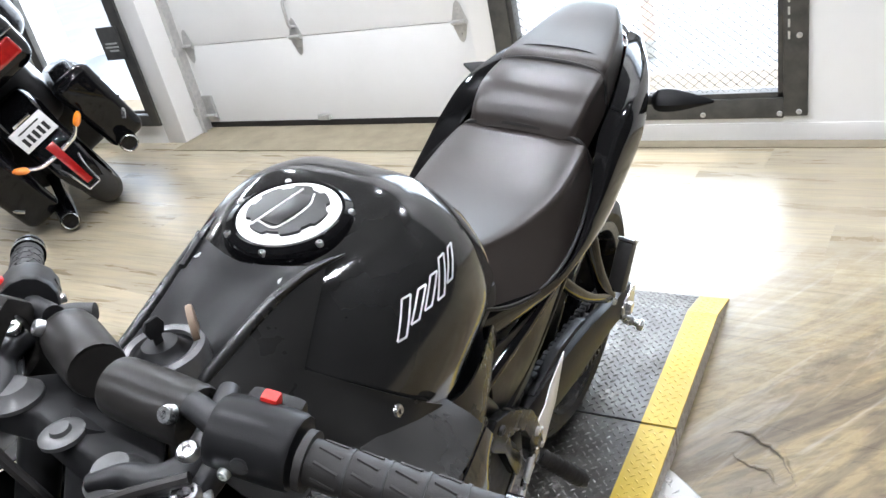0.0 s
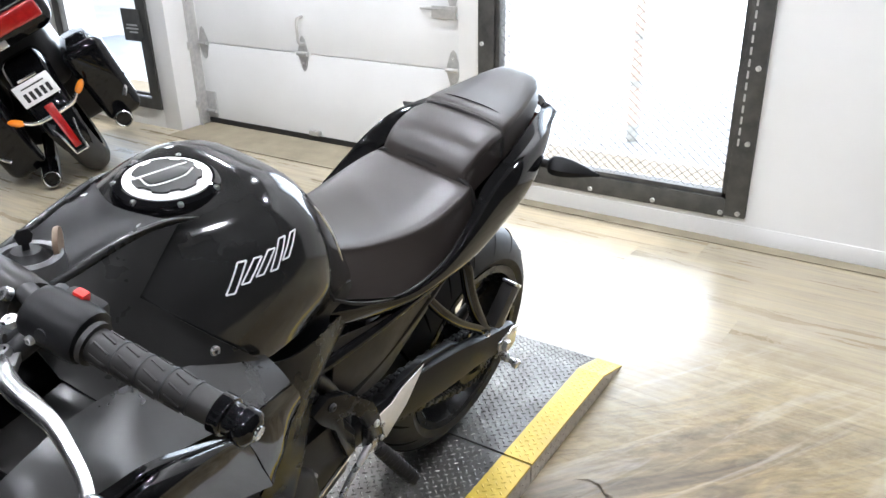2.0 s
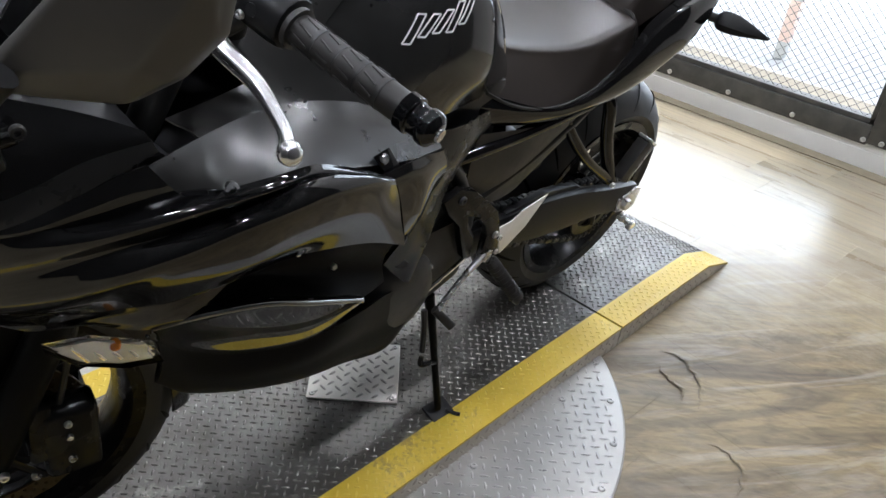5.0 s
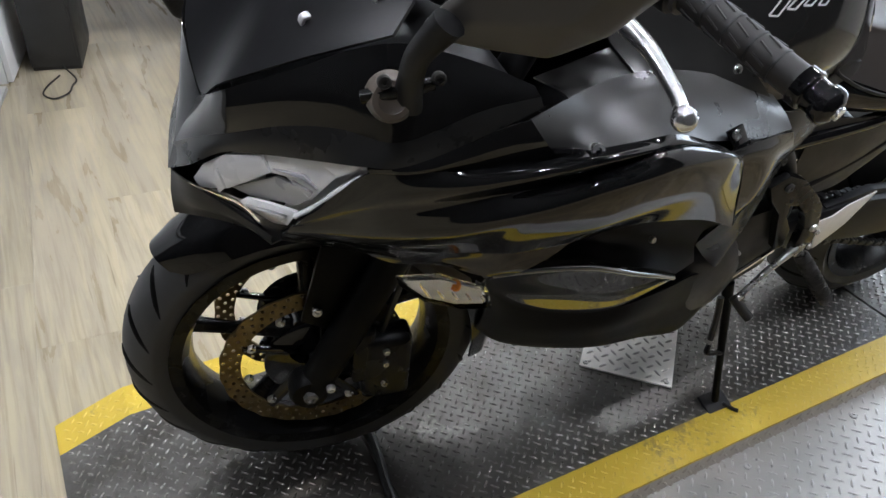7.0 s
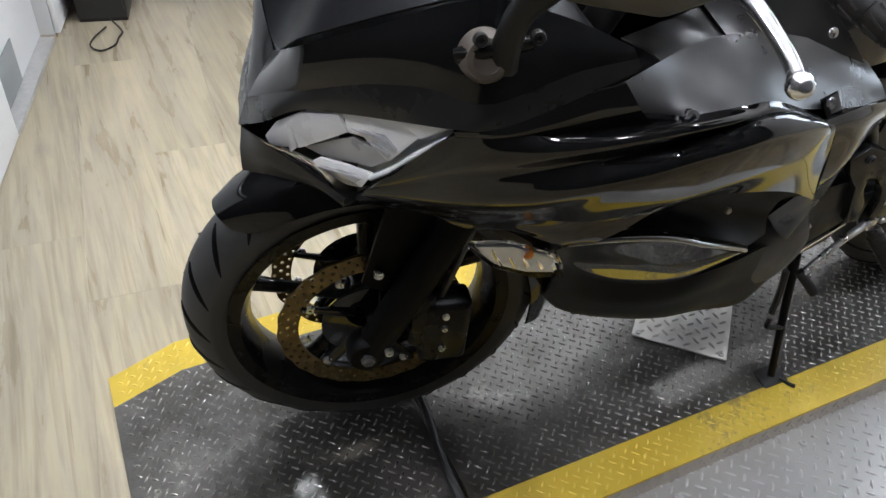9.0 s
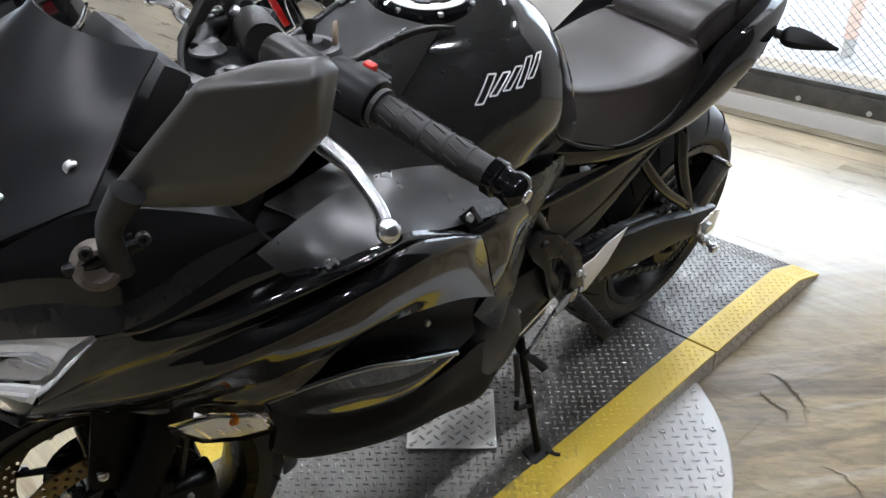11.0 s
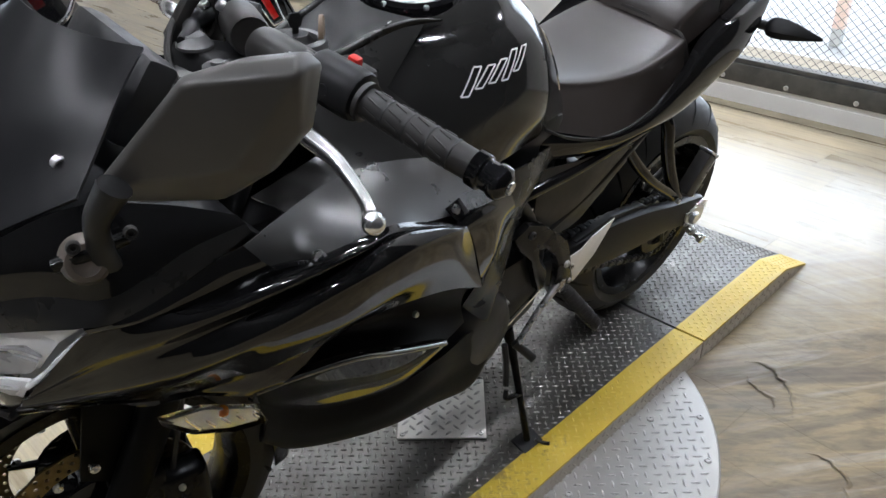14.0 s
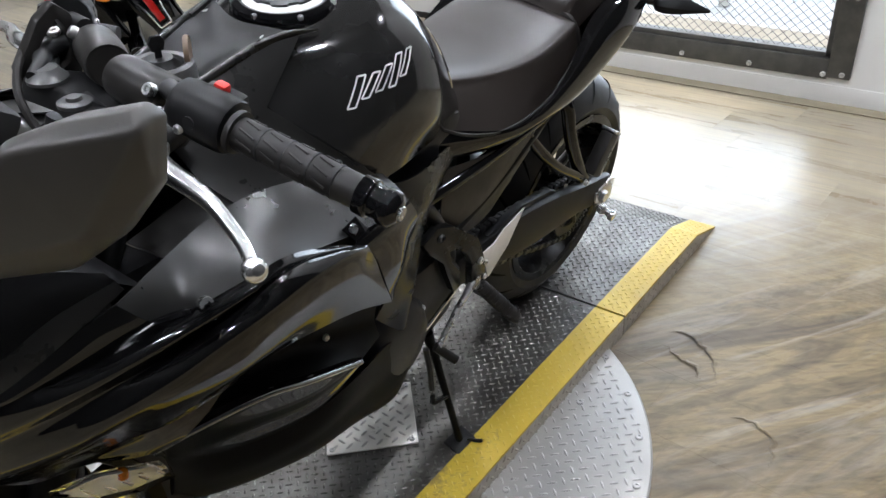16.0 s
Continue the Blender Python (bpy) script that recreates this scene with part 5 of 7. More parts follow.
trim_pts = [on_tank(0.758, 0.952, 0.001)[0], on_tank(0.772, 0.935, 0.001)[0], on_tank(0.790, 0.905, 0.001)[0], on_tank(0.803, 0.870, 0.001)[0], on_tank(0.812, 0.845, 0.001)[0]]
part("tank_trim", tube(trim_pts, [0.001, 0.0022, 0.0026, 0.0022, 0.001], 8, 24), CHROME, tank, "thin bright trim at the tank's rear edge")

edge_pts = [on_tank(y, z, 0.0006)[0] for y, z in ((0.540, 0.985), (0.500, 0.960), (0.470, 0.930), (0.512, 0.885), (0.562, 0.836), (0.617, 0.784))]
part("panel_gap", tube(edge_pts, 0.0026, 6, 40), VOID, tank, "dark gap round the tank flank")

# matte covers ahead of the tank
side_cover = sheet([
    [(0.045, 0.345, 0.945), (0.052, 0.42, 0.966), (0.060, 0.480, 0.985), (0.082, 0.540, 0.994)],
    [(0.080, 0.345, 0.915), (0.086, 0.395, 0.926), (0.093, 0.435, 0.930), (0.100, 0.466, 0.930)],
    [(0.115, 0.35, 0.885), (0.118, 0.41, 0.892), (0.126, 0.46, 0.892), (0.138, 0.510, 0.886)],
    [(0.155, 0.37, 0.860), (0.158, 0.43, 0.852), (0.165, 0.50, 0.845), (0.172, 0.560, 0.837)],
    [(0.190, 0.40, 0.835), (0.192, 0.46, 0.82), (0.188, 0.54, 0.80), (0.180, 0.615, 0.784)]], 20, 4, False)
for v in side_cover.verts:
    if v.co.y > 0.42:
        skin = TANKTREE.ray_cast(Vector((0.6, v.co.y, v.co.z)), Vector((-1, 0, 0)))[0]
        if skin is not None:
            v.co.x = max(v.co.x, skin.x + 0.0045)
COVERTREE = caster(side_cover)
both("tank_cover", thicken(side_cover, -0.003), INFILL, bike, "matte grey-black plastic tank cover", 35)
top_cover = sheet([
    [(0.048, 0.34, 0.944), (0.054, 0.42, 0.967), (0.062, 0.485, 0.987), (0.075, 0.535, 0.996)],
    [(0.030, 0.345, 0.932), (0.032, 0.42, 0.955), (0.03, 0.485, 0.98), (0.045, 0.522, 0.996)],
    [(0.0, 0.35, 0.928), (0.0, 0.42, 0.952), (0.0, 0.485, 0.978), (0.0, 0.512, 0.994)],
    [(-0.030, 0.345, 0.932), (-0.032, 0.42, 0.955), (-0.03, 0.485, 0.98), (-0.045, 0.522, 0.996)],
    [(-0.048, 0.34, 0.944), (-0.054, 0.42, 0.967), (-0.062, 0.485, 0.987), (-0.075, 0.535, 0.996)]], 18, 4)
part("centre_cover", thicken(top_cover, -0.003), MATTE, bike, "matte black cover behind the ignition lock", 35)
for sx in (1, -1):
    part("cover_crest", tube([(sx * 0.048, 0.345, 0.944), (sx * 0.054, 0.42, 0.967), (sx * 0.062, 0.485, 0.987), (sx * 0.074, 0.532, 0.996)], [0.004, 0.006, 0.006, 0.004], 10, 30), SATIN, bike, "satin black crest of the cover")
    part("cover_tongue", tube([(sx * 0.060, 0.485, 0.986), (sx * 0.072, 0.530, 0.9945), (sx * 0.086, 0.568, 0.995)], [0.010, 0.009, 0.002], 10, 24, True, 0.5), SATIN, bike)
for sx in (1, -1):
    part("cover_screw", move(bolt_head(0.009, 0.004), facing((sx * 0.058, 0.508, 0.988), (sx * 0.3, -0.1, 1))), ALU, bike)
hit_ = COVERTREE.ray_cast(Vector((0.6, 0.524, 0.851)), Vector((-1, 0, 0)))[0] or Vector((0.16, 0.524, 0.851))
for sx in (1, -1):
    part("cover_screw", move(bolt_head(0.0075, 0.004), facing((sx * (hit_.x + 0.001), hit_.y, hit_.z), (sx, 0, 0.25))), ALU, bike)


# ---- fairing ----
# style lines of the left side, front to rear
SCREEN_BASE = [(0.000, -0.093, 0.815), (0.050, -0.092, 0.850), (0.085, -0.083, 0.879), (0.140, -0.030, 0.928), (0.175, 0.010, 0.962), (0.198, 0.045, 0.976), (0.212, 0.085, 0.968), (0.226, 0.125, 0.955), (0.240, 0.160, 0.940)]
COWL_CREASE = [(0.000, -0.125, 0.760), (0.045, -0.106, 0.797), (0.088, -0.080, 0.829), (0.135, -0.044, 0.863), (0.185, -0.006, 0.888), (0.222, 0.029, 0.891), (0.232, 0.063, 0.902), (0.237, 0.110, 0.921), (0.245, 0.166, 0.932)]
LAMP_TOP = [(0.000, -0.136, 0.725), (0.045, -0.119, 0.762), (0.078, -0.090, 0.799), (0.126, -0.054, 0.823), (0.172, -0.023, 0.844), (0.220, 0.009, 0.865), (0.235, 0.042, 0.871), (0.243, 0.094, 0.890), (0.249, 0.170, 0.922)]


def between(a, b, k, out=(0, 0, 0)):
    """A style line part of the way from one to another, pushed out a little in its middle."""
    n = len(a)
    return [tuple(Vector(p).lerp(Vector(q), k) + Vector(out) * math.sin(math.pi * (i + 0.5) / n)) for i, (p, q) in enumerate(zip(a, b))]


cowl = sheet([SCREEN_BASE, between(SCREEN_BASE, COWL_CREASE, 0.5, (0.004, -0.003, 0.002)), COWL_CREASE], 48, 6)
both("upper_cowl", thicken(cowl, -0.003), PAINT, bike, "gloss black upper cowl", 50)
brow = sheet([COWL_CREASE, between(COWL_CREASE, LAMP_TOP, 0.5, (0.001, -0.002, -0.002)), LAMP_TOP], 48, 5)
both("lamp_brow", thicken(brow, -0.003), SATIN, bike, "satin black brow above the headlamp", 50)

screen_rows = [[(-x * k, y, z) for x, y, z in reversed(l[1:])] + l for k, l in zip((0.97, 0.80, 0.70, 0.68), (
    [(0.000, -0.092, 0.822), (0.078, -0.084, 0.880), (0.138, -0.030, 0.933), (0.196, 0.036, 0.982)],
    [(0.000, -0.049, 0.905), (0.070, -0.039, 0.935), (0.125, 0.010, 0.972), (0.172, 0.070, 1.008)],
    [(0.000, 0.010, 0.990), (0.060, 0.018, 1.000), (0.110, 0.055, 1.020), (0.145, 0.108, 1.040)],
    [(0.000, 0.090, 1.075), (0.050, 0.096, 1.074), (0.088, 0.118, 1.068), (0.115, 0.148, 1.062)]))]
scr = part("windscreen", thicken(sheet(screen_rows, 32, 6), -0.003), SMOKE, bike, "dark smoked windscreen", 50)
SCRTREE = caster(sheet(screen_rows, 32, 6))
for x, y in ((0.108, -0.012), (0.148, 0.042)):
    for sx in (1, -1):
        h = SCRTREE.ray_cast(Vector((sx * x, y, 1.4)), Vector((0, 0, -1)))
        if h[0] is not None:
            nrm = h[1] if h[1].z > 0 else -h[1]
            part("screen_bolt", move(bolt_head(0.0075, 0.006), facing(h[0] + nrm * 0.001, nrm)), ALU, scr)

# headlamps
lamp_lens = sheet([
    [(0.046, -0.120, 0.759), (0.076, -0.094, 0.795), (0.126, -0.056, 0.820), (0.217, 0.006, 0.862)],
    [(0.050, -0.126, 0.742), (0.080, -0.101, 0.752), (0.135, -0.058, 0.778), (0.205, -0.004, 0.834)],
    [(0.050, -0.121, 0.736), (0.090, -0.078, 0.719), (0.127, -0.054, 0.714), (0.192, -0.014, 0.806)]], 24, 5)
reflector = sheet([
    [(0.050, -0.112, 0.757), (0.076, -0.084, 0.790), (0.124, -0.046, 0.816), (0.210, 0.010, 0.857)],
    [(0.050, -0.104, 0.742), (0.080, -0.080, 0.752), (0.124, -0.036, 0.776), (0.194, 0.012, 0.830)],
    [(0.052, -0.112, 0.737), (0.090, -0.074, 0.722), (0.127, -0.044, 0.718), (0.188, -0.005, 0.806)]], 20, 5)
INWARD = Vector((-0.606, 0.794, 0.045))
LAMP_FACETS = (
    ("bezel", LAMPGREY, 0.001, 0.0, [(0.044, -0.117, 0.722), (0.040, -0.121, 0.738), (0.050, -0.111, 0.762), (0.078, -0.091, 0.793), (0.116, -0.063, 0.814), (0.124, -0.057, 0.796), (0.073, -0.092, 0.739)]),
    ("marker_bar", LAMPWHITE, -0.002, 0.0, [(0.063, -0.101, 0.763), (0.067, -0.098, 0.768), (0.071, -0.093, 0.740), (0.063, -0.099, 0.726)]),
    ("inner_panel", GREYLENS, 0.006, 0.0, [(0.073, -0.092, 0.737), (0.125, -0.055, 0.787), (0.161, -0.026, 0.780), (0.143, -0.039, 0.755), (0.092, -0.077, 0.735)]),
    ("reflector_facet", LAMPWHITE, 0.000, 0.16, [(0.117, -0.062, 0.816), (0.169, -0.024, 0.839), (0.189, -0.008, 0.832), (0.162, -0.026, 0.781), (0.138, -0.046, 0.798), (0.122, -0.057, 0.794)]),
    ("reflector_facet", LAMPWHITE, -0.001, 0.12, [(0.170, -0.023, 0.840), (0.214, 0.009, 0.859), (0.190, -0.007, 0.832)]),
    ("light_guide", LAMPWHITE, -0.003, 0.2, [(0.086, -0.081, 0.730), (0.093, -0.076, 0.739), (0.120, -0.056, 0.746), (0.145, -0.037, 0.750), (0.138, -0.042, 0.731), (0.115, -0.059, 0.733), (0.092, -0.077, 0.726)]),
    ("guide_slot", GREYLENS, -0.006, 0.2, [(0.094, -0.075, 0.733), (0.120, -0.056, 0.741), (0.138, -0.042, 0.744), (0.134, -0.045, 0.738), (0.115, -0.059, 0.737)]),
    ("facet_shadow_line", GREYLENS, -0.003, 0.16, [(0.128, -0.053, 0.806), (0.158, -0.031, 0.815), (0.172, -0.021, 0.806), (0.157, -0.033, 0.811)]),
    ("facet_shadow_line", GREYLENS, -0.003, 0.16, [(0.146, -0.040, 0.800), (0.166, -0.025, 0.796), (0.164, -0.026, 0.790), (0.150, -0.037, 0.796)]),
    ("lower_bezel", LAMPDUSK, 0.002, 0.0, [(0.050, -0.110, 0.722), (0.086, -0.081, 0.722), (0.115, -0.059, 0.727), (0.134, -0.045, 0.724), (0.119, -0.055, 0.716), (0.080, -0.085, 0.716)]))
edge_light = tube([(0.147, -0.037, 0.750), (0.168, -0.022, 0.778), (0.186, -0.011, 0.807), (0.212, 0.008, 0.846)], 0.003, 8, 24)
for sx in (1, -1):
    def side(bm):
        return bm.copy() if sx > 0 else flipped(bm)
    rf = part("headlamp", thicken(move(side(reflector), Matrix.Translation((-0.006, 0.014, 0))), 0.003), LAMPGREY, bike, "clear wedge-shaped headlamp with bright facets", 40)
    part("lens", side(lamp_lens), LENS, rf, "clear lens", 60).visible_shadow = False
    for nm, mat, depth, tilt, pts in LAMP_FACETS:
        foot_z = min(p[2] for p in pts)
        facet = slab([Vector(p) + INWARD * (depth + tilt * (p[2] - foot_z)) for p in pts], 0.003, INWARD, 0.0005)
        part(nm, facet if sx > 0 else flipped(facet), mat, rf)
    part("edge_light", side(edge_light), LAMPWHITE, rf, "white light strip")
for b in (lamp_lens, reflector, edge_light):
    b.free()
chin = sheet([
    [(0.000, -0.134, 0.722), (0.046, -0.123, 0.738), (0.090, -0.080, 0.716), (0.128, -0.056, 0.710)],
    [(0.000, -0.138, 0.690), (0.045, -0.118, 0.702), (0.088, -0.080, 0.703), (0.128, -0.058, 0.704)],
    [(0.000, -0.138, 0.660), (0.040, -0.103, 0.675), (0.084, -0.073, 0.690), (0.126, -0.056, 0.697)],
    [(0.000, -0.054, 0.665), (0.040, -0.044, 0.672), (0.080, -0.040, 0.685), (0.120, -0.040, 0.695)]], 18, 3, False)
both("chin_cowl", thicken(chin, -0.002), MATTE, bike, "matte black chin below the lamps", 25)
part("lamp_housing", box(-0.11, 0.11, -0.055, 0.06, 0.70, 0.80, 0.02), DARK, bike, "black lamp housing")
part("instrument_panel", move(box(-0.085, 0.085, -0.02, 0.02, -0.05, 0.05, 0.012), Matrix.Translation((0, 0.155, 0.985)) @ Matrix.Rotation(radians(-35), 4, 'X')), DARK, bike, "black instrument panel")
part("cockpit_shroud", half_loft([
    (-0.06, [(0, 0.86), (0.06, 0.865), (0.10, 0.875)]),
    (0.05, [(0, 0.90), (0.09, 0.905), (0.17, 0.925)]),
    (0.16, [(0, 0.93), (0.10, 0.925), (0.21, 0.91)]),
    (0.21, [(0, 0.86), (0.10, 0.86), (0.215, 0.875)])], 10, 16), MATTE, bike, "matte black cockpit lining")

# side fairing, creased along the wing line
UPPER_EDGE = [(0.178, -0.024, 0.784), (0.218, 0.012, 0.856), (0.236, 0.054, 0.862), (0.245, 0.098, 0.860), (0.252, 0.144, 0.859), (0.258, 0.196, 0.860), (0.262, 0.239, 0.862), (0.262, 0.295, 0.861), (0.258, 0.353, 0.856), (0.248, 0.444, 0.812)]
SHOULDER = [(0.165, -0.038, 0.760), (0.222, 0.017, 0.827), (0.246, 0.064, 0.843), (0.263, 0.114, 0.853), (0.276, 0.168, 0.863), (0.281, 0.216, 0.867), (0.279, 0.267, 0.864), (0.273, 0.310, 0.859), (0.264, 0.363, 0.849), (0.250, 0.454, 0.806)]
VALLEY = [(0.160, -0.042, 0.752), (0.214, 0.015, 0.804), (0.240, 0.069, 0.819), (0.256, 0.122, 0.831), (0.267, 0.180, 0.838), (0.272, 0.229, 0.844), (0.272, 0.278, 0.847), (0.268, 0.327, 0.845), (0.262, 0.377, 0.840), (0.251, 0.461, 0.802)]
WING_TOP = [(0.158, -0.045, 0.748), (0.214, 0.016, 0.788), (0.246, 0.075, 0.805), (0.264, 0.127, 0.819), (0.277, 0.175, 0.833), (0.284, 0.221, 0.844), (0.285, 0.268, 0.850), (0.281, 0.319, 0.855), (0.268, 0.384, 0.840), (0.252, 0.469, 0.798)]
WING_EDGE = [(0.155, -0.047, 0.741), (0.214, 0.018, 0.770), (0.250, 0.082, 0.786), (0.272, 0.132, 0.804), (0.288, 0.184, 0.823), (0.296, 0.237, 0.837), (0.296, 0.292, 0.841), (0.285, 0.365, 0.833), (0.265, 0.443, 0.811), (0.250, 0.489, 0.785)]
WING_FACE = [(0.150, -0.049, 0.735), (0.202, 0.018, 0.748), (0.234, 0.083, 0.755), (0.256, 0.137, 0.769), (0.278, 0.179, 0.788), (0.288, 0.237, 0.785), (0.291, 0.286, 0.787), (0.285, 0.360, 0.790), (0.268, 0.443, 0.778), (0.246, 0.508, 0.751)]
WING_LOW = [(0.146, -0.052, 0.729), (0.186, 0.019, 0.728), (0.212, 0.086, 0.724), (0.231, 0.142, 0.722), (0.248, 0.186, 0.724), (0.264, 0.245, 0.738), (0.268, 0.309, 0.747), (0.266, 0.383, 0.732), (0.256, 0.464, 0.700), (0.236, 0.555, 0.642)]
BLADE_TOP = [(0.232, 0.173, 0.671), (0.237, 0.234, 0.664), (0.238, 0.325, 0.638), (0.234, 0.406, 0.595), (0.214, 0.522, 0.525)]
BLADE_LOW = [(0.184, 0.196, 0.600), (0.179, 0.255, 0.536), (0.179, 0.343, 0.482), (0.183, 0.455, 0.450), (0.207, 0.526, 0.516)]
both("side_fairing", thicken(sheet([UPPER_EDGE, SHOULDER, VALLEY, WING_TOP, WING_EDGE, WING_FACE, WING_LOW], 72, 6), -0.003), PAINT, bike, "gloss black side fairing with a raised wing", 80)
both("fairing_shoulder", thicken(sheet([
    [(0.220, 0.009, 0.864), (0.235, 0.042, 0.870), (0.243, 0.094, 0.889), (0.246, 0.130, 0.903), (0.247, 0.160, 0.908)],
    [(0.221, 0.012, 0.860), (0.240, 0.050, 0.866), (0.248, 0.096, 0.875), (0.252, 0.140, 0.882), (0.255, 0.178, 0.884)],
    [(0.219, 0.013, 0.857), (0.236, 0.054, 0.863), (0.245, 0.098, 0.861), (0.252, 0.144, 0.860), (0.258, 0.200, 0.861)]], 24, 5), -0.003), PAINT, bike, "gloss black shoulder below the cowl", 50)
both("wing_end", thicken(sheet([
    [(0.249, 0.460, 0.803), (0.251, 0.488, 0.784), (0.247, 0.508, 0.751), (0.243, 0.530, 0.700), (0.236, 0.555, 0.643)],
    [(0.238, 0.530, 0.800), (0.243, 0.546, 0.775), (0.243, 0.562, 0.735), (0.235, 0.574, 0.687), (0.218, 0.578, 0.642)],
    [(0.222, 0.600, 0.785), (0.222, 0.616, 0.755), (0.212, 0.622, 0.715), (0.194, 0.618, 0.670), (0.178, 0.606, 0.634)]], 20, 5), -0.003), PAINT, bike, "gloss black end of the fairing wing", 45)
both("lower_cowl", thicken(sheet([
    WING_LOW[:6],
    [(0.143, -0.050, 0.722), (0.178, 0.022, 0.715), (0.203, 0.088, 0.708), (0.224, 0.142, 0.706), (0.244, 0.182, 0.706), (0.256, 0.225, 0.710)],
    [(0.138, -0.048, 0.714), (0.168, 0.030, 0.702), (0.193, 0.085, 0.692), (0.213, 0.128, 0.690), (0.236, 0.172, 0.688), (0.247, 0.205, 0.688)],
    [(0.128, -0.046, 0.706), (0.150, 0.022, 0.694), (0.178, 0.066, 0.680), (0.199, 0.114, 0.682), (0.226, 0.160, 0.674), (0.235, 0.195, 0.670)]], 36, 5), -0.003), PAINT, bike, "gloss black front cowl side", 50)
both("fairing_recess", thicken(sheet([
    [(0.250, 0.186, 0.722), (0.258, 0.245, 0.734), (0.262, 0.309, 0.742), (0.258, 0.383, 0.728), (0.246, 0.464, 0.696), (0.226, 0.555, 0.640), (0.200, 0.600, 0.600)],
    [(0.236, 0.190, 0.700), (0.210, 0.250, 0.700), (0.195, 0.310, 0.700), (0.190, 0.385, 0.680), (0.185, 0.460, 0.650), (0.180, 0.545, 0.610), (0.175, 0.600, 0.570)],
    [(0.232, 0.190, 0.685), (0.205, 0.250, 0.665), (0.185, 0.320, 0.650), (0.178, 0.400, 0.610), (0.172, 0.460, 0.585), (0.170, 0.540, 0.550), (0.168, 0.600, 0.530)],
    [(0.228, 0.185, 0.667), (0.232, 0.234, 0.660), (0.233, 0.325, 0.634), (0.229, 0.406, 0.592), (0.222, 0.460, 0.560), (0.208, 0.522, 0.523), (0.180, 0.600, 0.500)]], 28, 5), -0.003), VOID, bike, "deep black air outlet", 40)
for y, z in ((0.40, 0.655), (0.47, 0.60)):
    for sx in (1, -1):
        part("panel_screw", move(bolt_head(0.005, 0.003), facing((sx * 0.192, y, z), (sx, 0, 0.2))), ALU, bike)
both("lower_fairing", thicken(sheet([
    [(x - 0.010, y, z + 0.002) for x, y, z in BLADE_TOP],
    [(x - 0.003, y, z + 0.002) for x, y, z in BLADE_TOP],
    BLADE_TOP,
    between(BLADE_TOP, BLADE_LOW, 0.03, (-0.0002, 0, 0)),
    between(BLADE_TOP, BLADE_LOW, 0.10, (-0.0008, 0, 0)),
    between(BLADE_TOP, BLADE_LOW, 0.36, (-0.0024, 0, 0)),
    between(BLADE_TOP, BLADE_LOW, 0.68, (-0.0045, 0, 0)),
    BLADE_LOW,
    [(x - 0.010, y, z - 0.004) for x, y, z in BLADE_LOW]], 36, 5), -0.003), BLADE, bike, "polished black lower fairing blade", 60)
both("belly_pan", thicken(sheet([
    [(0.177, 0.205, 0.590), (0.175, 0.258, 0.530), (0.175, 0.345, 0.476), (0.179, 0.455, 0.444), (0.186, 0.545, 0.460), (0.172, 0.630, 0.455), (0.160, 0.700, 0.410)],
    [(0.190, 0.207, 0.550), (0.190, 0.256, 0.490), (0.190, 0.345, 0.436), (0.190, 0.450, 0.402), (0.184, 0.550, 0.398), (0.172, 0.640, 0.380), (0.160, 0.703, 0.370)],
    [(0.176, 0.209, 0.510), (0.176, 0.256, 0.456), (0.176, 0.348, 0.402), (0.176, 0.450, 0.356), (0.172, 0.545, 0.330), (0.166, 0.650, 0.296), (0.154, 0.706, 0.330)],
    [(0.060, 0.300, 0.520), (0.060, 0.310, 0.460), (0.040, 0.370, 0.390), (0.020, 0.459, 0.325), (0.020, 0.552, 0.305), (0.020, 0.640, 0.285), (0.020, 0.710, 0.300)]], 32, 6), -0.003), VOID, bike, "black belly pan below the fairing blade", 50)

# front indicators
IND = [(0.190, 0.072, 0.651), (0.214, 0.115, 0.664), (0.226, 0.181, 0.629), (0.218, 0.195, 0.592), (0.207, 0.154, 0.594), (0.196, 0.105, 0.616)]
ind_c = sum((Vector(p) for p in IND), Vector()) / 6
for sx in (1, -1):
    def lay(k, dx):
        return [Vector((sx * (v.x + dx), v.y, v.z)) for v in (ind_c + (Vector(p) - ind_c) * k for p in IND)]
    lamp = part("front_indicator", slab(lay(1.0, 0.004), 0.016, (-sx, 0.1, 0.1), 0.002), LENS, bike, "clear front indicator", 35)
    part("reflector", slab(lay(0.84, -0.006), 0.004, (-sx, 0.1, 0.1), 0.001), REFLECT, lamp)
    for k in range(5):
        y = 0.100 + 0.017 * k
        part("reflector_rib", tube([(sx * (0.193 + 0.005 * k), y, 0.648 - 0.003 * k), (sx * (0.197 + 0.004 * k), y + 0.016, 0.618 - 0.003 * k)], 0.0022, 6), CHROME, lamp)
    bulb = bmesh.new()
    bmesh.ops.create_uvsphere(bulb, u_segments=12, v_segments=8, radius=0.0065)
    part("bulb", move(bulb, Matrix.Translation((sx * 0.208, 0.142, 0.640))), AMBER, lamp)

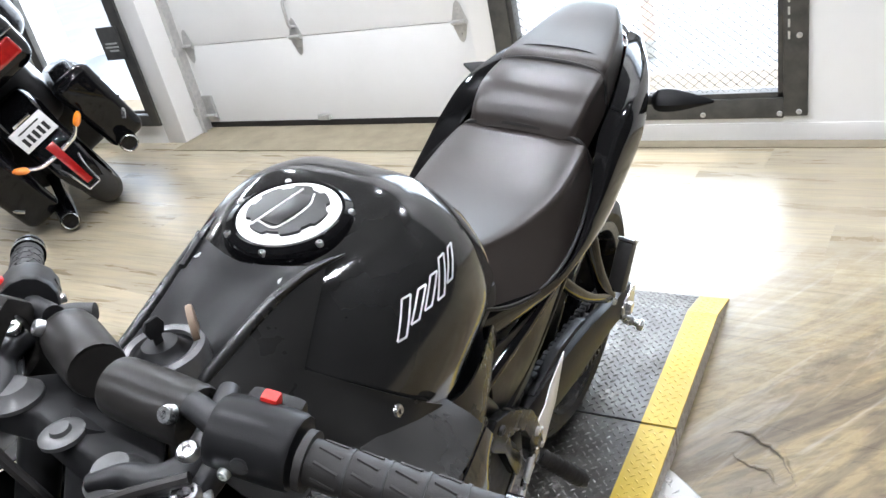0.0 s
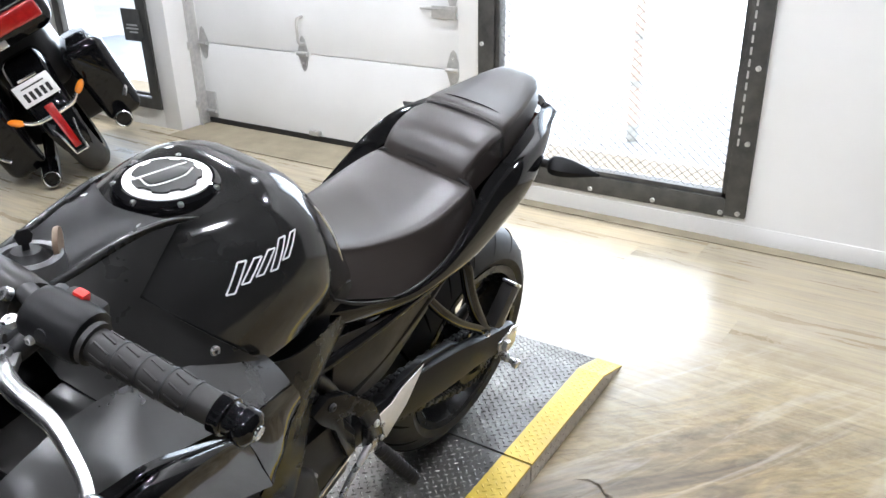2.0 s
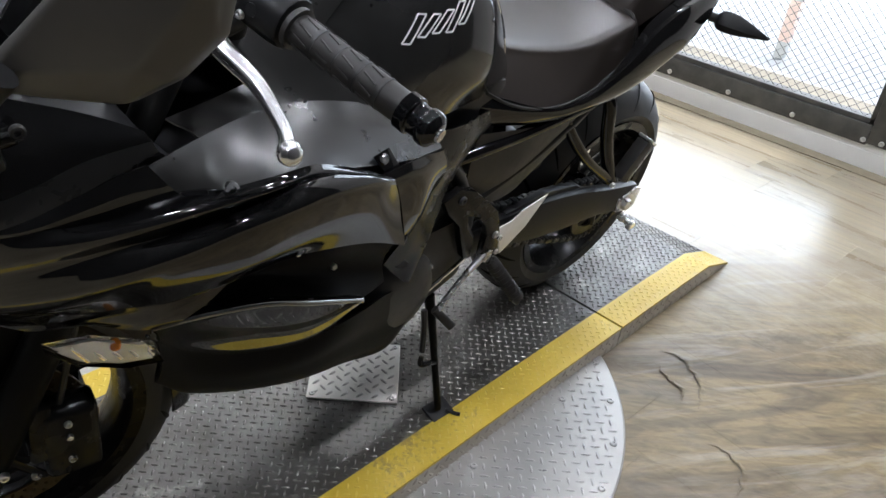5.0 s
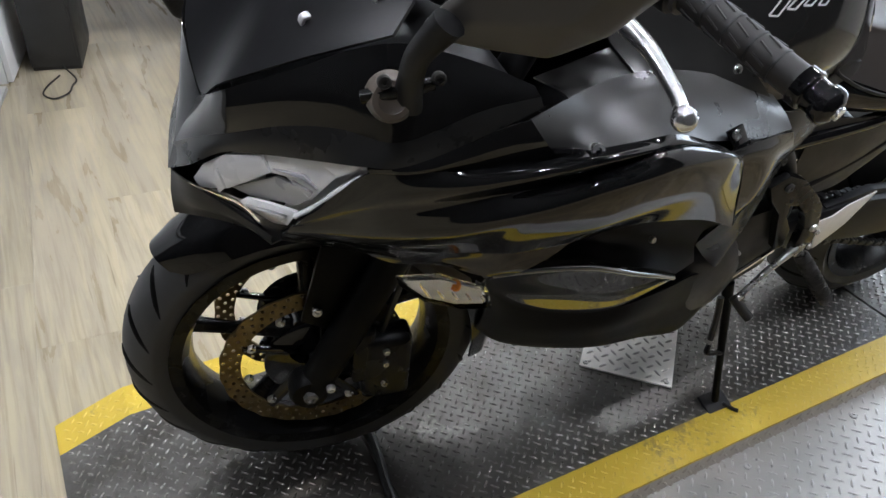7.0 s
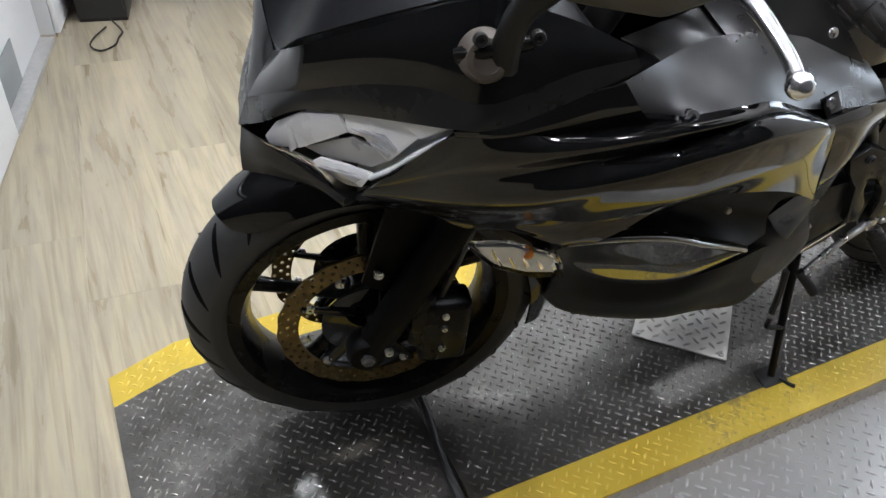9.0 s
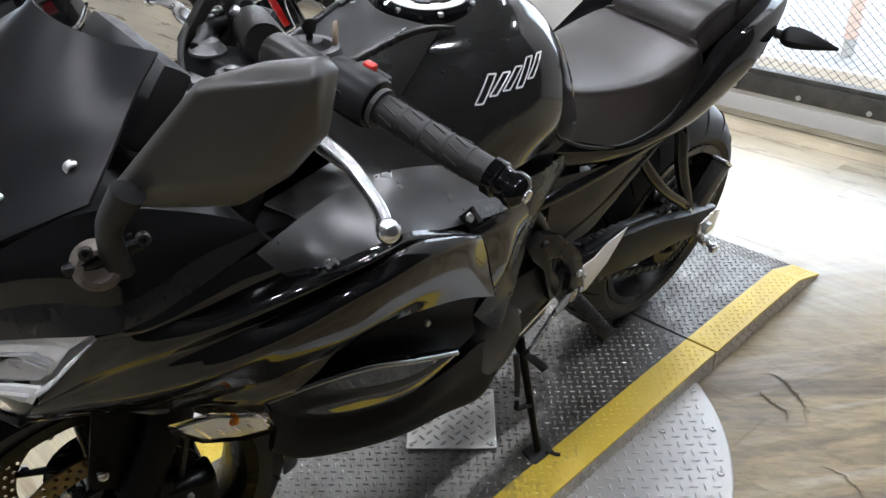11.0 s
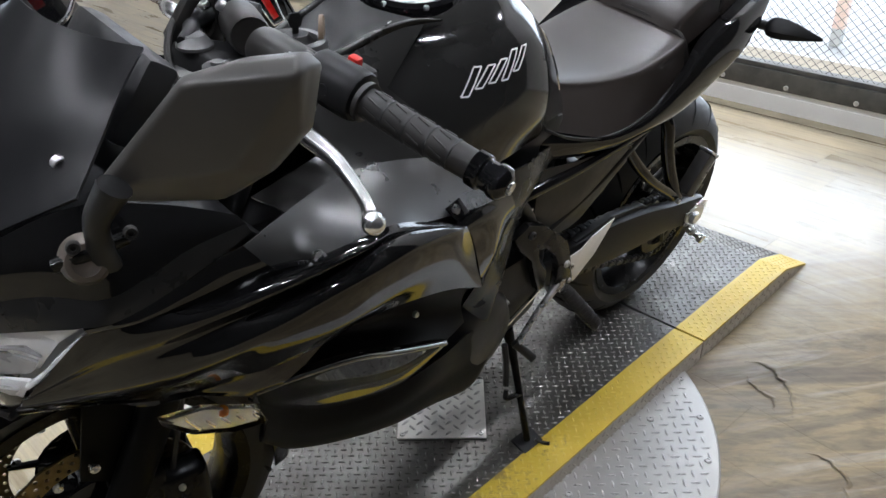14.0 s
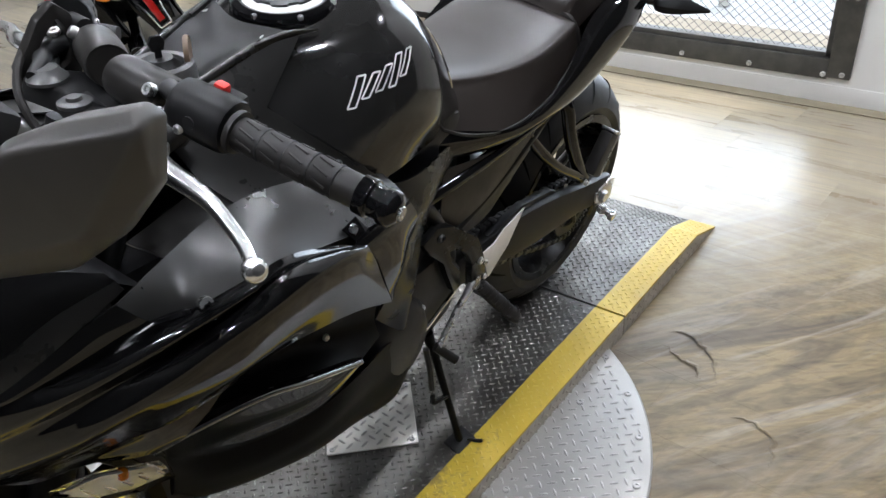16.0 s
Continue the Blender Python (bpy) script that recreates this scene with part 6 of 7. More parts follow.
# grey bracket with an eye, beyond the steering head
eye_out = [(-0.130, 0.290, 0.950), (-0.130, 0.298, 0.915), (-0.130, 0.335, 0.899), (-0.130, 0.366, 0.910), (-0.130, 0.374, 0.950), (-0.130, 0.370, 1.000), (-0.130, 0.352, 1.018), (-0.130, 0.328, 1.002)]
eye_in = [(-0.130, 0.314, 0.962), (-0.130, 0.318, 0.944), (-0.130, 0.338, 0.935), (-0.130, 0.354, 0.944), (-0.130, 0.358, 0.960), (-0.130, 0.357, 0.988), (-0.130, 0.350, 1.000), (-0.130, 0.334, 0.986)]
stay_bm = bmesh.new()
rings = [[stay_bm.verts.new(Vector(p) + Vector((dx, 0, 0))) for p in ring] for ring, dx in ((eye_out, 0), (eye_in, 0.004), (eye_in, -0.016), (eye_out, -0.016))]
for a in range(4):
    for k in range(8):
        stay_bm.faces.new((rings[a][k], rings[a][k - 1], rings[(a + 1) % 4][k - 1], rings[(a + 1) % 4][k]))
bmesh.ops.recalc_face_normals(stay_bm, faces=stay_bm.faces)
bmesh.ops.bevel(stay_bm, geom=stay_bm.edges[:], offset=0.003, segments=2, affect='EDGES', profile=0.6)
part("cockpit_bracket", stay_bm, BOSSGREY, bike, "satin grey cockpit bracket with an eye", 35)

# matte infill panels between fairing and tank
inner = sheet([
    [(0.236, 0.165, 0.897), (0.200, 0.24, 0.885), (0.160, 0.33, 0.868), (0.152, 0.41, 0.862), (0.164, 0.50, 0.846), (0.172, 0.60, 0.806)],
    [(0.242, 0.175, 0.875), (0.225, 0.25, 0.868), (0.204, 0.33, 0.861), (0.200, 0.41, 0.845), (0.204, 0.51, 0.818), (0.204, 0.60, 0.796)],
    [(0.251, 0.19, 0.848), (0.258, 0.27, 0.852), (0.252, 0.34, 0.848), (0.243, 0.42, 0.822), (0.236, 0.52, 0.799), (0.220, 0.60, 0.786)]], 30, 6)
both("infill_panel", thicken(inner, -0.002), INFILL, bike, "matte grey infill panel", 35)
lap = sheet([
    [(0.116, 0.352, 0.880), (0.136, 0.362, 0.868), (0.158, 0.376, 0.855), (0.190, 0.402, 0.838)],
    [(0.118, 0.305, 0.868), (0.140, 0.306, 0.866), (0.164, 0.312, 0.864), (0.190, 0.332, 0.858)],
    [(0.135, 0.240, 0.868), (0.158, 0.238, 0.876), (0.182, 0.240, 0.882), (0.206, 0.246, 0.878)]], 16, 5)
both("infill_lap", thicken(lap, -0.002), INFILL, bike, "grey lap below the tank cover", 35)
for sx in (1, -1):
    part("fairing_screw", move(bolt_head(0.0095, 0.006), facing((sx * 0.262, 0.240, 0.863), (sx * 0.8, 0, 0.6))), CHROME, bike)
    part("screw_tab", tube([(sx * 0.245, 0.18, 0.862), (sx * 0.258, 0.215, 0.862), (sx * 0.262, 0.235, 0.860)], [0.004, 0.007, 0.004], 8), GLOSS, bike)
    part("clip_tab", slab([(sx * 0.236, 0.455, 0.824), (sx * 0.230, 0.485, 0.826), (sx * 0.243, 0.51, 0.786), (sx * 0.249, 0.485, 0.784)], 0.003, (sx, 0, 0.4), 0.001), GLOSS, bike)
    part("clip_screw", move(bolt_head(0.007, 0.004), facing((sx * 0.239, 0.472, 0.818), (sx, 0, 0.5))), ALU, bike)

# mirrors
for sx in (1, -1):
    def q(x, y, z):
        return Vector((sx * x, y, z))
    arm_ = part("mirror_stay", joined(
        tube([q(0.236, 0.034, 0.940), q(0.246, 0.030, 0.968), q(0.262, 0.026, 1.005), q(0.285, 0.036, 1.045)], [0.015, 0.012, 0.011, 0.014], 12, 20, True, 0.7)), MATTE, bike, "black mirror stay")
    part("stay_foot", tube([q(0.222, -0.002, 0.945), q(0.232, 0.022, 0.952), q(0.242, 0.055, 0.962)], [0.011, 0.013, 0.010], 12, 12, True, 0.6), SHADE, arm_)
    for y, z, x in ((0.012, 0.966, 0.234), (0.056, 0.970, 0.247)):
        part("stay_bolt", move(bolt_head(0.0062, 0.006), facing(q(x, y, z), (sx, -0.3, 0.4))), BOSSGREY, arm_)
    part("stay_boss", move(lathe([(0.0001, 0.007), (0.009, 0.007), (0.012, 0.009), (0.017, 0.008), (0.021, 0.003), (0.022, -0.012), (0.0001, -0.012)], 28), facing(q(0.234, 0.020, 0.948), (sx, -0.3, 0.4))), BOSS, arm_, "dull brown round boss")
    rim = [q(0.254, 0.029, 1.029), q(0.256, 0.031, 1.017), q(0.283, 0.064, 1.018), q(0.317, 0.105, 1.023), q(0.341, 0.131, 1.051), q(0.360, 0.152, 1.091), q(0.364, 0.157, 1.144), q(0.358, 0.149, 1.153), q(0.330, 0.118, 1.145), q(0.303, 0.089, 1.129)]
    back = Vector((sx * -0.006, 0.016, -0.003))
    bm = bmesh.new()
    vr = [bm.verts.new(p) for p in rim]
    vb = [bm.verts.new(p + back) for p in rim]
    low_, peak, fold, far_ = [bm.verts.new(p) for p in (q(0.269, 0.034, 1.036), q(0.318, 0.082, 1.130), q(0.341, 0.104, 1.065), q(0.372, 0.141, 1.144))]
    n = len(vr)
    for f_ in ((low_, peak, fold), (peak, far_, fold), (vr[0], vr[9], peak, low_), (vr[9], vr[8], peak), (vr[8], vr[7], far_, peak), (vr[7], vr[6], far_), (vr[6], vr[5], far_),
               (vr[5], vr[4], fold, far_), (vr[4], vr[3], fold), (vr[3], vr[2], low_, fold), (vr[2], vr[1], low_), (vr[1], vr[0], low_)):
        bm.faces.new(f_)
    for a in range(n):
        b = (a + 1) % n
        bm.faces.new((vr[a], vb[a], vb[b], vr[b]))
    bm.faces.new(vb)
    bmesh.ops.recalc_face_normals(bm, faces=bm.faces)
    bmesh.ops.bevel(bm, geom=bm.edges[:], offset=0.0035, segments=3, affect='EDGES', profile=0.5)
    shell = part("mirror_housing", bm, HOUSING, arm_, "satin black faceted mirror housing", 30)
    cen = sum(rim, Vector()) / n
    part("mirror_glass", slab([cen + (p - cen) * 0.86 + back * 1.02 for p in rim], 0.003, back), MIRROR, arm_)


# ---- seat and tail ----
def cushion(stations, drop, n=30, m=48):
    """A cushion with a soft crease between its top and its sides: y, crown height, half width of the top, foot (x, z)."""
    out = []
    for y, z, w, fx, fz in stations:
        out.append((y, [(0, z), (w * 0.5, z - 0.0005), (w * 0.82, z - 0.003), (w * 0.95, z - 0.0065), (w, z - 0.010), (w + 0.004, z - 0.017), (w + (fx - w) * 0.35, z - drop * (z - fz)), (fx, fz)]))
    return half_loft(out, n, m)


seat = part("rider_seat", cushion([
    (0.80, 0.850, 0.064, 0.118, 0.775), (0.85, 0.836, 0.080, 0.134, 0.752), (0.92, 0.824, 0.097, 0.149, 0.735), (1.00, 0.820, 0.113, 0.154, 0.733),
    (1.07, 0.825, 0.122, 0.150, 0.742), (1.14, 0.838, 0.122, 0.141, 0.764), (1.195, 0.848, 0.116, 0.130, 0.788), (1.225, 0.842, 0.104, 0.122, 0.80)], 0.42), SEAT, bike, "smooth brown-black vinyl rider seat", 75)
for sx in (1, -1):
    part("seat_side_seam", tube([(sx * 0.122, 0.80, 0.774), (sx * 0.138, 0.85, 0.751), (sx * 0.152, 0.92, 0.734), (sx * 0.157, 1.0, 0.732), (sx * 0.153, 1.08, 0.744), (sx * 0.143, 1.15, 0.770), (sx * 0.128, 1.215, 0.800)], 0.003, 6, 40), GRIPR, seat)
pil = part("pillion_seat", cushion([
    (1.190, 0.850, 0.080, 0.106, 0.80), (1.203, 0.880, 0.094, 0.111, 0.815), (1.240, 0.909, 0.100, 0.114, 0.835), (1.290, 0.924, 0.100, 0.113, 0.852), (1.330, 0.928, 0.097, 0.108, 0.866)], 0.35, 26, 24), SEAT, bike, "raised black vinyl pillion pad", 75)
rear_pad = part("pillion_rear", cushion([
    (1.322, 0.922, 0.093, 0.110, 0.862), (1.332, 0.938, 0.096, 0.110, 0.866), (1.36, 0.944, 0.094, 0.106, 0.872), (1.43, 0.955, 0.082, 0.094, 0.888), (1.50, 0.970, 0.065, 0.077, 0.910), (1.548, 0.977, 0.046, 0.058, 0.925), (1.575, 0.966, 0.028, 0.040, 0.932)], 0.35, 26, 30), SEAT, pil, "tapering rear of the pillion seat", 75)
part("seat_seam", tube([(-0.108, 1.315, 0.870), (-0.098, 1.322, 0.914), (-0.06, 1.326, 0.927), (0, 1.328, 0.930), (0.06, 1.326, 0.927), (0.098, 1.322, 0.914), (0.108, 1.315, 0.870)], 0.004, 6, 50), GRIPR, pil)
part("stitch_line", tube([(-0.092, 1.352, 0.934), (-0.05, 1.356, 0.943), (0, 1.357, 0.945), (0.05, 1.356, 0.943), (0.092, 1.352, 0.934)], 0.0016, 6, 40), GRIPR, pil)
part("seat_seam", tube([(-0.125, 1.205, 0.79), (-0.112, 1.200, 0.832), (-0.085, 1.199, 0.850), (0, 1.198, 0.858), (0.085, 1.199, 0.850), (0.112, 1.20, 0.832), (0.125, 1.205, 0.79)], 0.006, 8, 50), GRIPR, pil)

tail_side = sheet([
    [(0.118, 0.80, 0.772), (0.158, 0.94, 0.734), (0.166, 1.03, 0.742), (0.152, 1.13, 0.776), (0.126, 1.23, 0.838), (0.119, 1.32, 0.872), (0.100, 1.43, 0.898), (0.068, 1.57, 0.918)],
    [(0.122, 0.79, 0.760), (0.160, 0.94, 0.726), (0.171, 1.04, 0.742), (0.171, 1.13, 0.792), (0.164, 1.215, 0.850), (0.160, 1.31, 0.884), (0.138, 1.44, 0.900), (0.085, 1.58, 0.906)],
    [(0.125, 0.79, 0.745), (0.158, 0.94, 0.715), (0.172, 1.04, 0.722), (0.178, 1.14, 0.748), (0.178, 1.24, 0.798), (0.176, 1.33, 0.838), (0.150, 1.44, 0.868), (0.094, 1.585, 0.893)],
    [(0.118, 0.78, 0.715), (0.140, 0.94, 0.692), (0.152, 1.05, 0.698), (0.164, 1.16, 0.718), (0.166, 1.27, 0.762), (0.160, 1.36, 0.804), (0.128, 1.47, 0.845), (0.07, 1.60, 0.874)],
    [(0.09, 0.78, 0.70), (0.10, 0.95, 0.678), (0.105, 1.06, 0.685), (0.108, 1.18, 0.708), (0.10, 1.29, 0.755), (0.09, 1.38, 0.80), (0.07, 1.48, 0.84), (0.03, 1.60, 0.872)]], 40, 4)
both("tail_fairing", thicken(tail_side, -0.003), PAINT, bike, "gloss black tail fairing", 30)
part("tail_bridge", half_loft([
    (1.54, [(0, 0.945), (0.04, 0.942), (0.065, 0.925), (0.075, 0.90)]),
    (1.58, [(0, 0.94), (0.035, 0.936), (0.06, 0.92), (0.07, 0.895)]),
    (1.63, [(0, 0.915), (0.03, 0.912), (0.045, 0.90), (0.05, 0.885)])], 10, 10), GLOSS, bike, "gloss black tail end")
part("tail_lamp", half_loft([
    (1.585, [(0, 0.905), (0.035, 0.902), (0.06, 0.892), (0.062, 0.872)]),
    (1.62, [(0, 0.905), (0.03, 0.902), (0.045, 0.892), (0.045, 0.872)]),
    (1.635, [(0, 0.898), (0.02, 0.896), (0.028, 0.89), (0.028, 0.878)])], 8, 8), REDLENS, bike, "red tail lamp")
part("under_tail", half_loft([
    (0.82, [(0, 0.66), (0.06, 0.67), (0.10, 0.70)]),
    (1.1, [(0, 0.63), (0.07, 0.65), (0.11, 0.70)]),
    (1.4, [(0, 0.76), (0.06, 0.775), (0.09, 0.81)]),
    (1.6, [(0, 0.86), (0.03, 0.865), (0.05, 0.88)])], 8, 20), MATTE, bike, "black plastic under-tail tray")
for sx in (1, -1):
    fl = part("indicator_stem", tube([(sx * 0.10, 1.42, 0.83), (sx * 0.14, 1.44, 0.832), (sx * 0.17, 1.45, 0.833)], [0.012, 0.010, 0.009], 10), GRIPR, bike, "black rubber indicator stem")
    part("indicator_body", tube([(sx * 0.158, 1.447, 0.833), (sx * 0.172, 1.449, 0.834), (sx * 0.205, 1.46, 0.835), (sx * 0.262, 1.486, 0.832)], [0.013, 0.023, 0.021, 0.003], 8, 20, True, 0.75), MATTE, fl)

# ---- frame, engine and lower rear ----
part("crankcase", box(-0.13, 0.13, 0.33, 0.80, 0.30, 0.60, 0.05), DARK, bike, "dark engine crankcase")
part("cylinder_block", box(-0.10, 0.10, 0.22, 0.66, 0.55, 0.80, 0.04), DARK, bike, "dark cylinder block")
part("airbox", box(-0.125, 0.125, 0.52, 0.86, 0.60, 0.795, 0.03), DARK, bike, "black airbox below the tank")
case = part("engine_cover", move(lathe([(0.0001, 0.05), (0.05, 0.05), (0.085, 0.04), (0.10, 0.02), (0.105, 0.0), (0.105, -0.06)], 32), Matrix.Translation((0.125, 0.665, 0.40))), DARK, bike, "dark round engine cover")
for k in range(6):
    w = 2 * math.pi * k / 6 + 0.4
    part("cover_bolt", move(bolt_head(0.006, 0.006), facing((0.146, 0.665 + 0.095 * math.cos(w), 0.40 + 0.095 * math.sin(w)), (1, 0, 0))), ALU, case)
part("sprocket_cover", slab([(0.10, 0.70, 0.52), (0.10, 0.82, 0.53), (0.10, 0.87, 0.46), (0.10, 0.85, 0.37), (0.10, 0.76, 0.33), (0.10, 0.69, 0.38)], 0.045, (1, 0, 0), 0.010), DARK, bike, "black sprocket cover")
part("radiator", box(-0.15, 0.15, 0.225, 0.265, 0.56, 0.72, 0.006), DARK, bike, "dark radiator")
frame_panel = sheet([
    [(0.150, 0.56, 0.800), (0.165, 0.64, 0.770), (0.155, 0.72, 0.755), (0.130, 0.80, 0.745), (0.120, 0.85, 0.735)],
    [(0.185, 0.58, 0.745), (0.178, 0.65, 0.715), (0.160, 0.73, 0.705), (0.135, 0.80, 0.710), (0.122, 0.84, 0.715)],
    [(0.205, 0.60, 0.665), (0.190, 0.645, 0.635), (0.165, 0.70, 0.64), (0.140, 0.76, 0.665), (0.125, 0.80, 0.69)],
    [(0.182, 0.615, 0.590), (0.180, 0.65, 0.560), (0.172, 0.69, 0.56), (0.150, 0.72, 0.60), (0.130, 0.75, 0.64)],
    [(0.160, 0.61, 0.520), (0.162, 0.64, 0.485), (0.172, 0.67, 0.46), (0.155, 0.69, 0.48), (0.135, 0.70, 0.54)]], 20, 4)
both("frame_cover", thicken(frame_panel, -0.003), SHADE, bike, "matte black frame cover", 35)
part("cover_screw", move(bolt_head(0.007, 0.003), facing((0.166, 0.71, 0.665), (1, 0, 0.1))), DARK, bike)
for sx in (1, -1):
    part("frame_tube", tube([(sx * 0.06, 0.36, 0.80), (sx * 0.13, 0.55, 0.74), (sx * 0.135, 0.72, 0.68), (sx * 0.125, 0.84, 0.52), (sx * 0.115, 0.86, 0.42)], 0.015, 12), MATTE, bike, "black steel frame tube")
    part("subframe_tube", tube([(sx * 0.13, 0.74, 0.66), (sx * 0.135, 0.95, 0.675), (sx * 0.125, 1.2, 0.70), (sx * 0.10, 1.42, 0.80)], 0.013, 10), GLOSS, bike, "black subframe tube")
    part("subframe_brace", tube([(sx * 0.125, 0.82, 0.53), (sx * 0.13, 0.98, 0.60), (sx * 0.125, 1.15, 0.69)], 0.011, 10), MATTE, bike)
side_infill = sheet([
    [(0.128, 0.80, 0.70), (0.138, 0.95, 0.685), (0.132, 1.10, 0.69), (0.118, 1.20, 0.70)],
    [(0.132, 0.80, 0.61), (0.138, 0.92, 0.60), (0.13, 1.03, 0.60), (0.115, 1.12, 0.62)],
    [(0.122, 0.82, 0.53), (0.125, 0.90, 0.52), (0.12, 0.97, 0.52), (0.11, 1.03, 0.54)]], 14, 4)
both("side_cover", thicken(side_infill, -0.003), DARK, bike, "black side cover below the seat", 35)
part("shock_body", tube([(0.05, 0.95, 0.62), (0.06, 1.10, 0.52)], 0.03, 16), DARK, bike, "black rear shock")

def arm_side(sx):
    rows = []
    for y, z, h, w, x in ((0.82, 0.41, 0.030, 0.016, 0.105), (0.98, 0.414, 0.044, 0.018, 0.115), (1.10, 0.406, 0.055, 0.019, 0.122), (1.22, 0.394, 0.052, 0.018, 0.128), (1.34, 0.380, 0.040, 0.017, 0.134), (1.45, 0.360, 0.040, 0.015, 0.138), (1.475, 0.357, 0.034, 0.012, 0.138)):
        rows.append([(sx * (x + a * w), y, z + b * h) for a, b in ((1, -0.55), (1, 0.55), (0.7, 0.92), (0, 1), (-0.7, 0.92), (-1, 0.55), (-1, -0.55), (-0.7, -0.92), (0, -1), (0.7, -0.92))])
    cols = [spline([r[j] for r in rows], 30) for j in range(10)]
    bm = grid([[c[i] for c in cols] for i in range(30)], True)
    vs = list(bm.verts)
    bm.faces.new(vs[:10])
    bm.faces.new(vs[-10:])
    bmesh.ops.recalc_face_normals(bm, faces=bm.faces)
    return bm


arm = part("swingarm", joined(
    arm_side(1),
    arm_side(-1),
    tube([(-0.12, 0.99, 0.41), (0.12, 0.99, 0.41)], 0.035, 12)), MATTE, bike, "satin black cast swingarm")
part("adjuster_plate", slab([(0.151, 1.40, 0.335), (0.151, 1.395, 0.375), (0.151, 1.46, 0.392), (0.151, 1.482, 0.385), (0.151, 1.482, 0.33), (0.151, 1.46, 0.32)], 0.006, (1, 0, 0), 0.002), ALU, arm)
part("axle_nut", move(lathe([(0.0001, 0.012), (0.014, 0.012), (0.016, 0.008), (0.016, 0.0), (0.0001, 0.0)], 6), Matrix.Translation((0.157, 1.425, 0.357))), ALU, arm)
part("stand_spool", tube([(0.150, 1.445, 0.31), (0.162, 1.447, 0.305), (0.166, 1.449, 0.303), (0.178, 1.45, 0.30), (0.182, 1.45, 0.299), (0.192, 1.45, 0.297)], [0.012, 0.012, 0.008, 0.008, 0.013, 0.012], 12, 24), ALU, arm, "bare alloy stand spool")
part("hugger", slab([(0.125, 0.98, 0.46), (0.125, 1.10, 0.475), (0.125, 1.22, 0.455), (0.125, 1.28, 0.42), (0.125, 1.15, 0.43), (0.125, 1.0, 0.43)], 0.018, (-1, 0, 0), 0.005), DARK, arm, "black chain guard")


def chain_run(points, n):
    path = spline(points, n)
    ms = []
    for i, p in enumerate(path[:-1]):
        d = path[i + 1] - p
        b = box(-d.length * 0.52, d.length * 0.52, -0.009 if i % 2 else -0.006, 0.009 if i % 2 else 0.006, -0.007, 0.007, 0.003, 1)
        ms.append(move(b, Matrix.Translation((p + path[i + 1]) / 2) @ d.to_track_quat('X', 'Z').to_matrix().to_4x4()))
    return joined(*ms)


part("drive_chain", chain_run([(0.105, 0.79, 0.395), (0.100, 0.755, 0.435), (0.105, 0.79, 0.475), (0.103, 1.1, 0.455), (0.10, 1.40, 0.40), (0.10, 1.49, 0.31), (0.10, 1.40, 0.225), (0.103, 1.1, 0.32), (0.105, 0.79, 0.395)], 150), DARK, bike, "dark greasy drive chain")
part("rear_sprocket", move(joined(lathe([(0.06, -0.003), (0.086, -0.003), (0.086, 0.003), (0.06, 0.003), (0.06, -0.003)], 44), *[tube([(0, 0.03 * math.cos(k * 1.2566), 0.03 * math.sin(k * 1.2566)), (0, 0.065 * math.cos(k * 1.2566), 0.065 * math.sin(k * 1.2566))], 0.008, 6) for k in range(5)]), Matrix.Translation((0.10, 1.405, RR))), DARK, bike, "rear sprocket")

# foot controls
hang = part("footrest_hanger", slab([(0.146, y, z) for y, z in ((0.720, 0.606), (0.755, 0.624), (0.800, 0.604), (0.846, 0.566), (0.884, 0.532), (0.902, 0.500), (0.922, 0.455), (0.928, 0.425), (0.916, 0.402), (0.886, 0.408), (0.880, 0.440), (0.876, 0.475), (0.858, 0.508), (0.824, 0.540), (0.800, 0.548), (0.808, 0.520), (0.838, 0.482), (0.846, 0.440), (0.826, 0.436), (0.800, 0.490), (0.782, 0.532), (0.742, 0.572))], 0.018, (1, 0, 0), 0.004), SHADE, bike, "black cast footrest hanger", 30)
part("hanger_bolt", move(bolt_head(0.008, 0.005), facing((0.164, 0.765, 0.598), (1, 0, 0))), DARK, hang)
part("hanger_bolt", move(bolt_head(0.008, 0.005), facing((0.164, 0.900, 0.470), (1, 0, 0))), ALU, hang)
part("heel_guard", slab([(0.160, 0.908, 0.480), (0.161, 0.920, 0.450), (0.162, 0.938, 0.405), (0.158, 0.952, 0.403), (0.150, 1.017, 0.433), (0.135, 1.088, 0.484), (0.146, 0.998, 0.482), (0.154, 0.955, 0.475)], 0.003, (1, 0, 0.1), 0.001), RING, hang, "bare aluminium heel guard")
for y, z in ((0.922, 0.452), (0.925, 0.415)):
    part("guard_bolt", move(bolt_head(0.006, 0.004), facing((0.163, y, z), (1, 0, 0))), ALU, hang)
peg = part("footrest", tube([(0.150, 0.905, 0.410), (0.164, 0.914, 0.398), (0.170, 0.918, 0.392), (0.228, 0.951, 0.335), (0.234, 0.955, 0.330)], [0.009, 0.010, 0.0145, 0.0140, 0.010], 14, 30), GRIPR, hang, "ribbed rubber footrest")
for k in range(9):
    a = Vector((0.174, 0.920, 0.388)).lerp(Vector((0.226, 0.950, 0.337)), k / 8)
    part("peg_rib", tube([a, a + Vector((0.0022, 0.0012, -0.0021))], 0.0160, 12), GRIPR, peg)
part("peg_pivot", move(lathe([(0.0001, 0.014), (0.012, 0.014), (0.014, 0.01), (0.014, -0.014), (0.0001, -0.014)], 16, 'z'), Matrix.Translation((0.154, 0.903, 0.414))), ALU, hang)
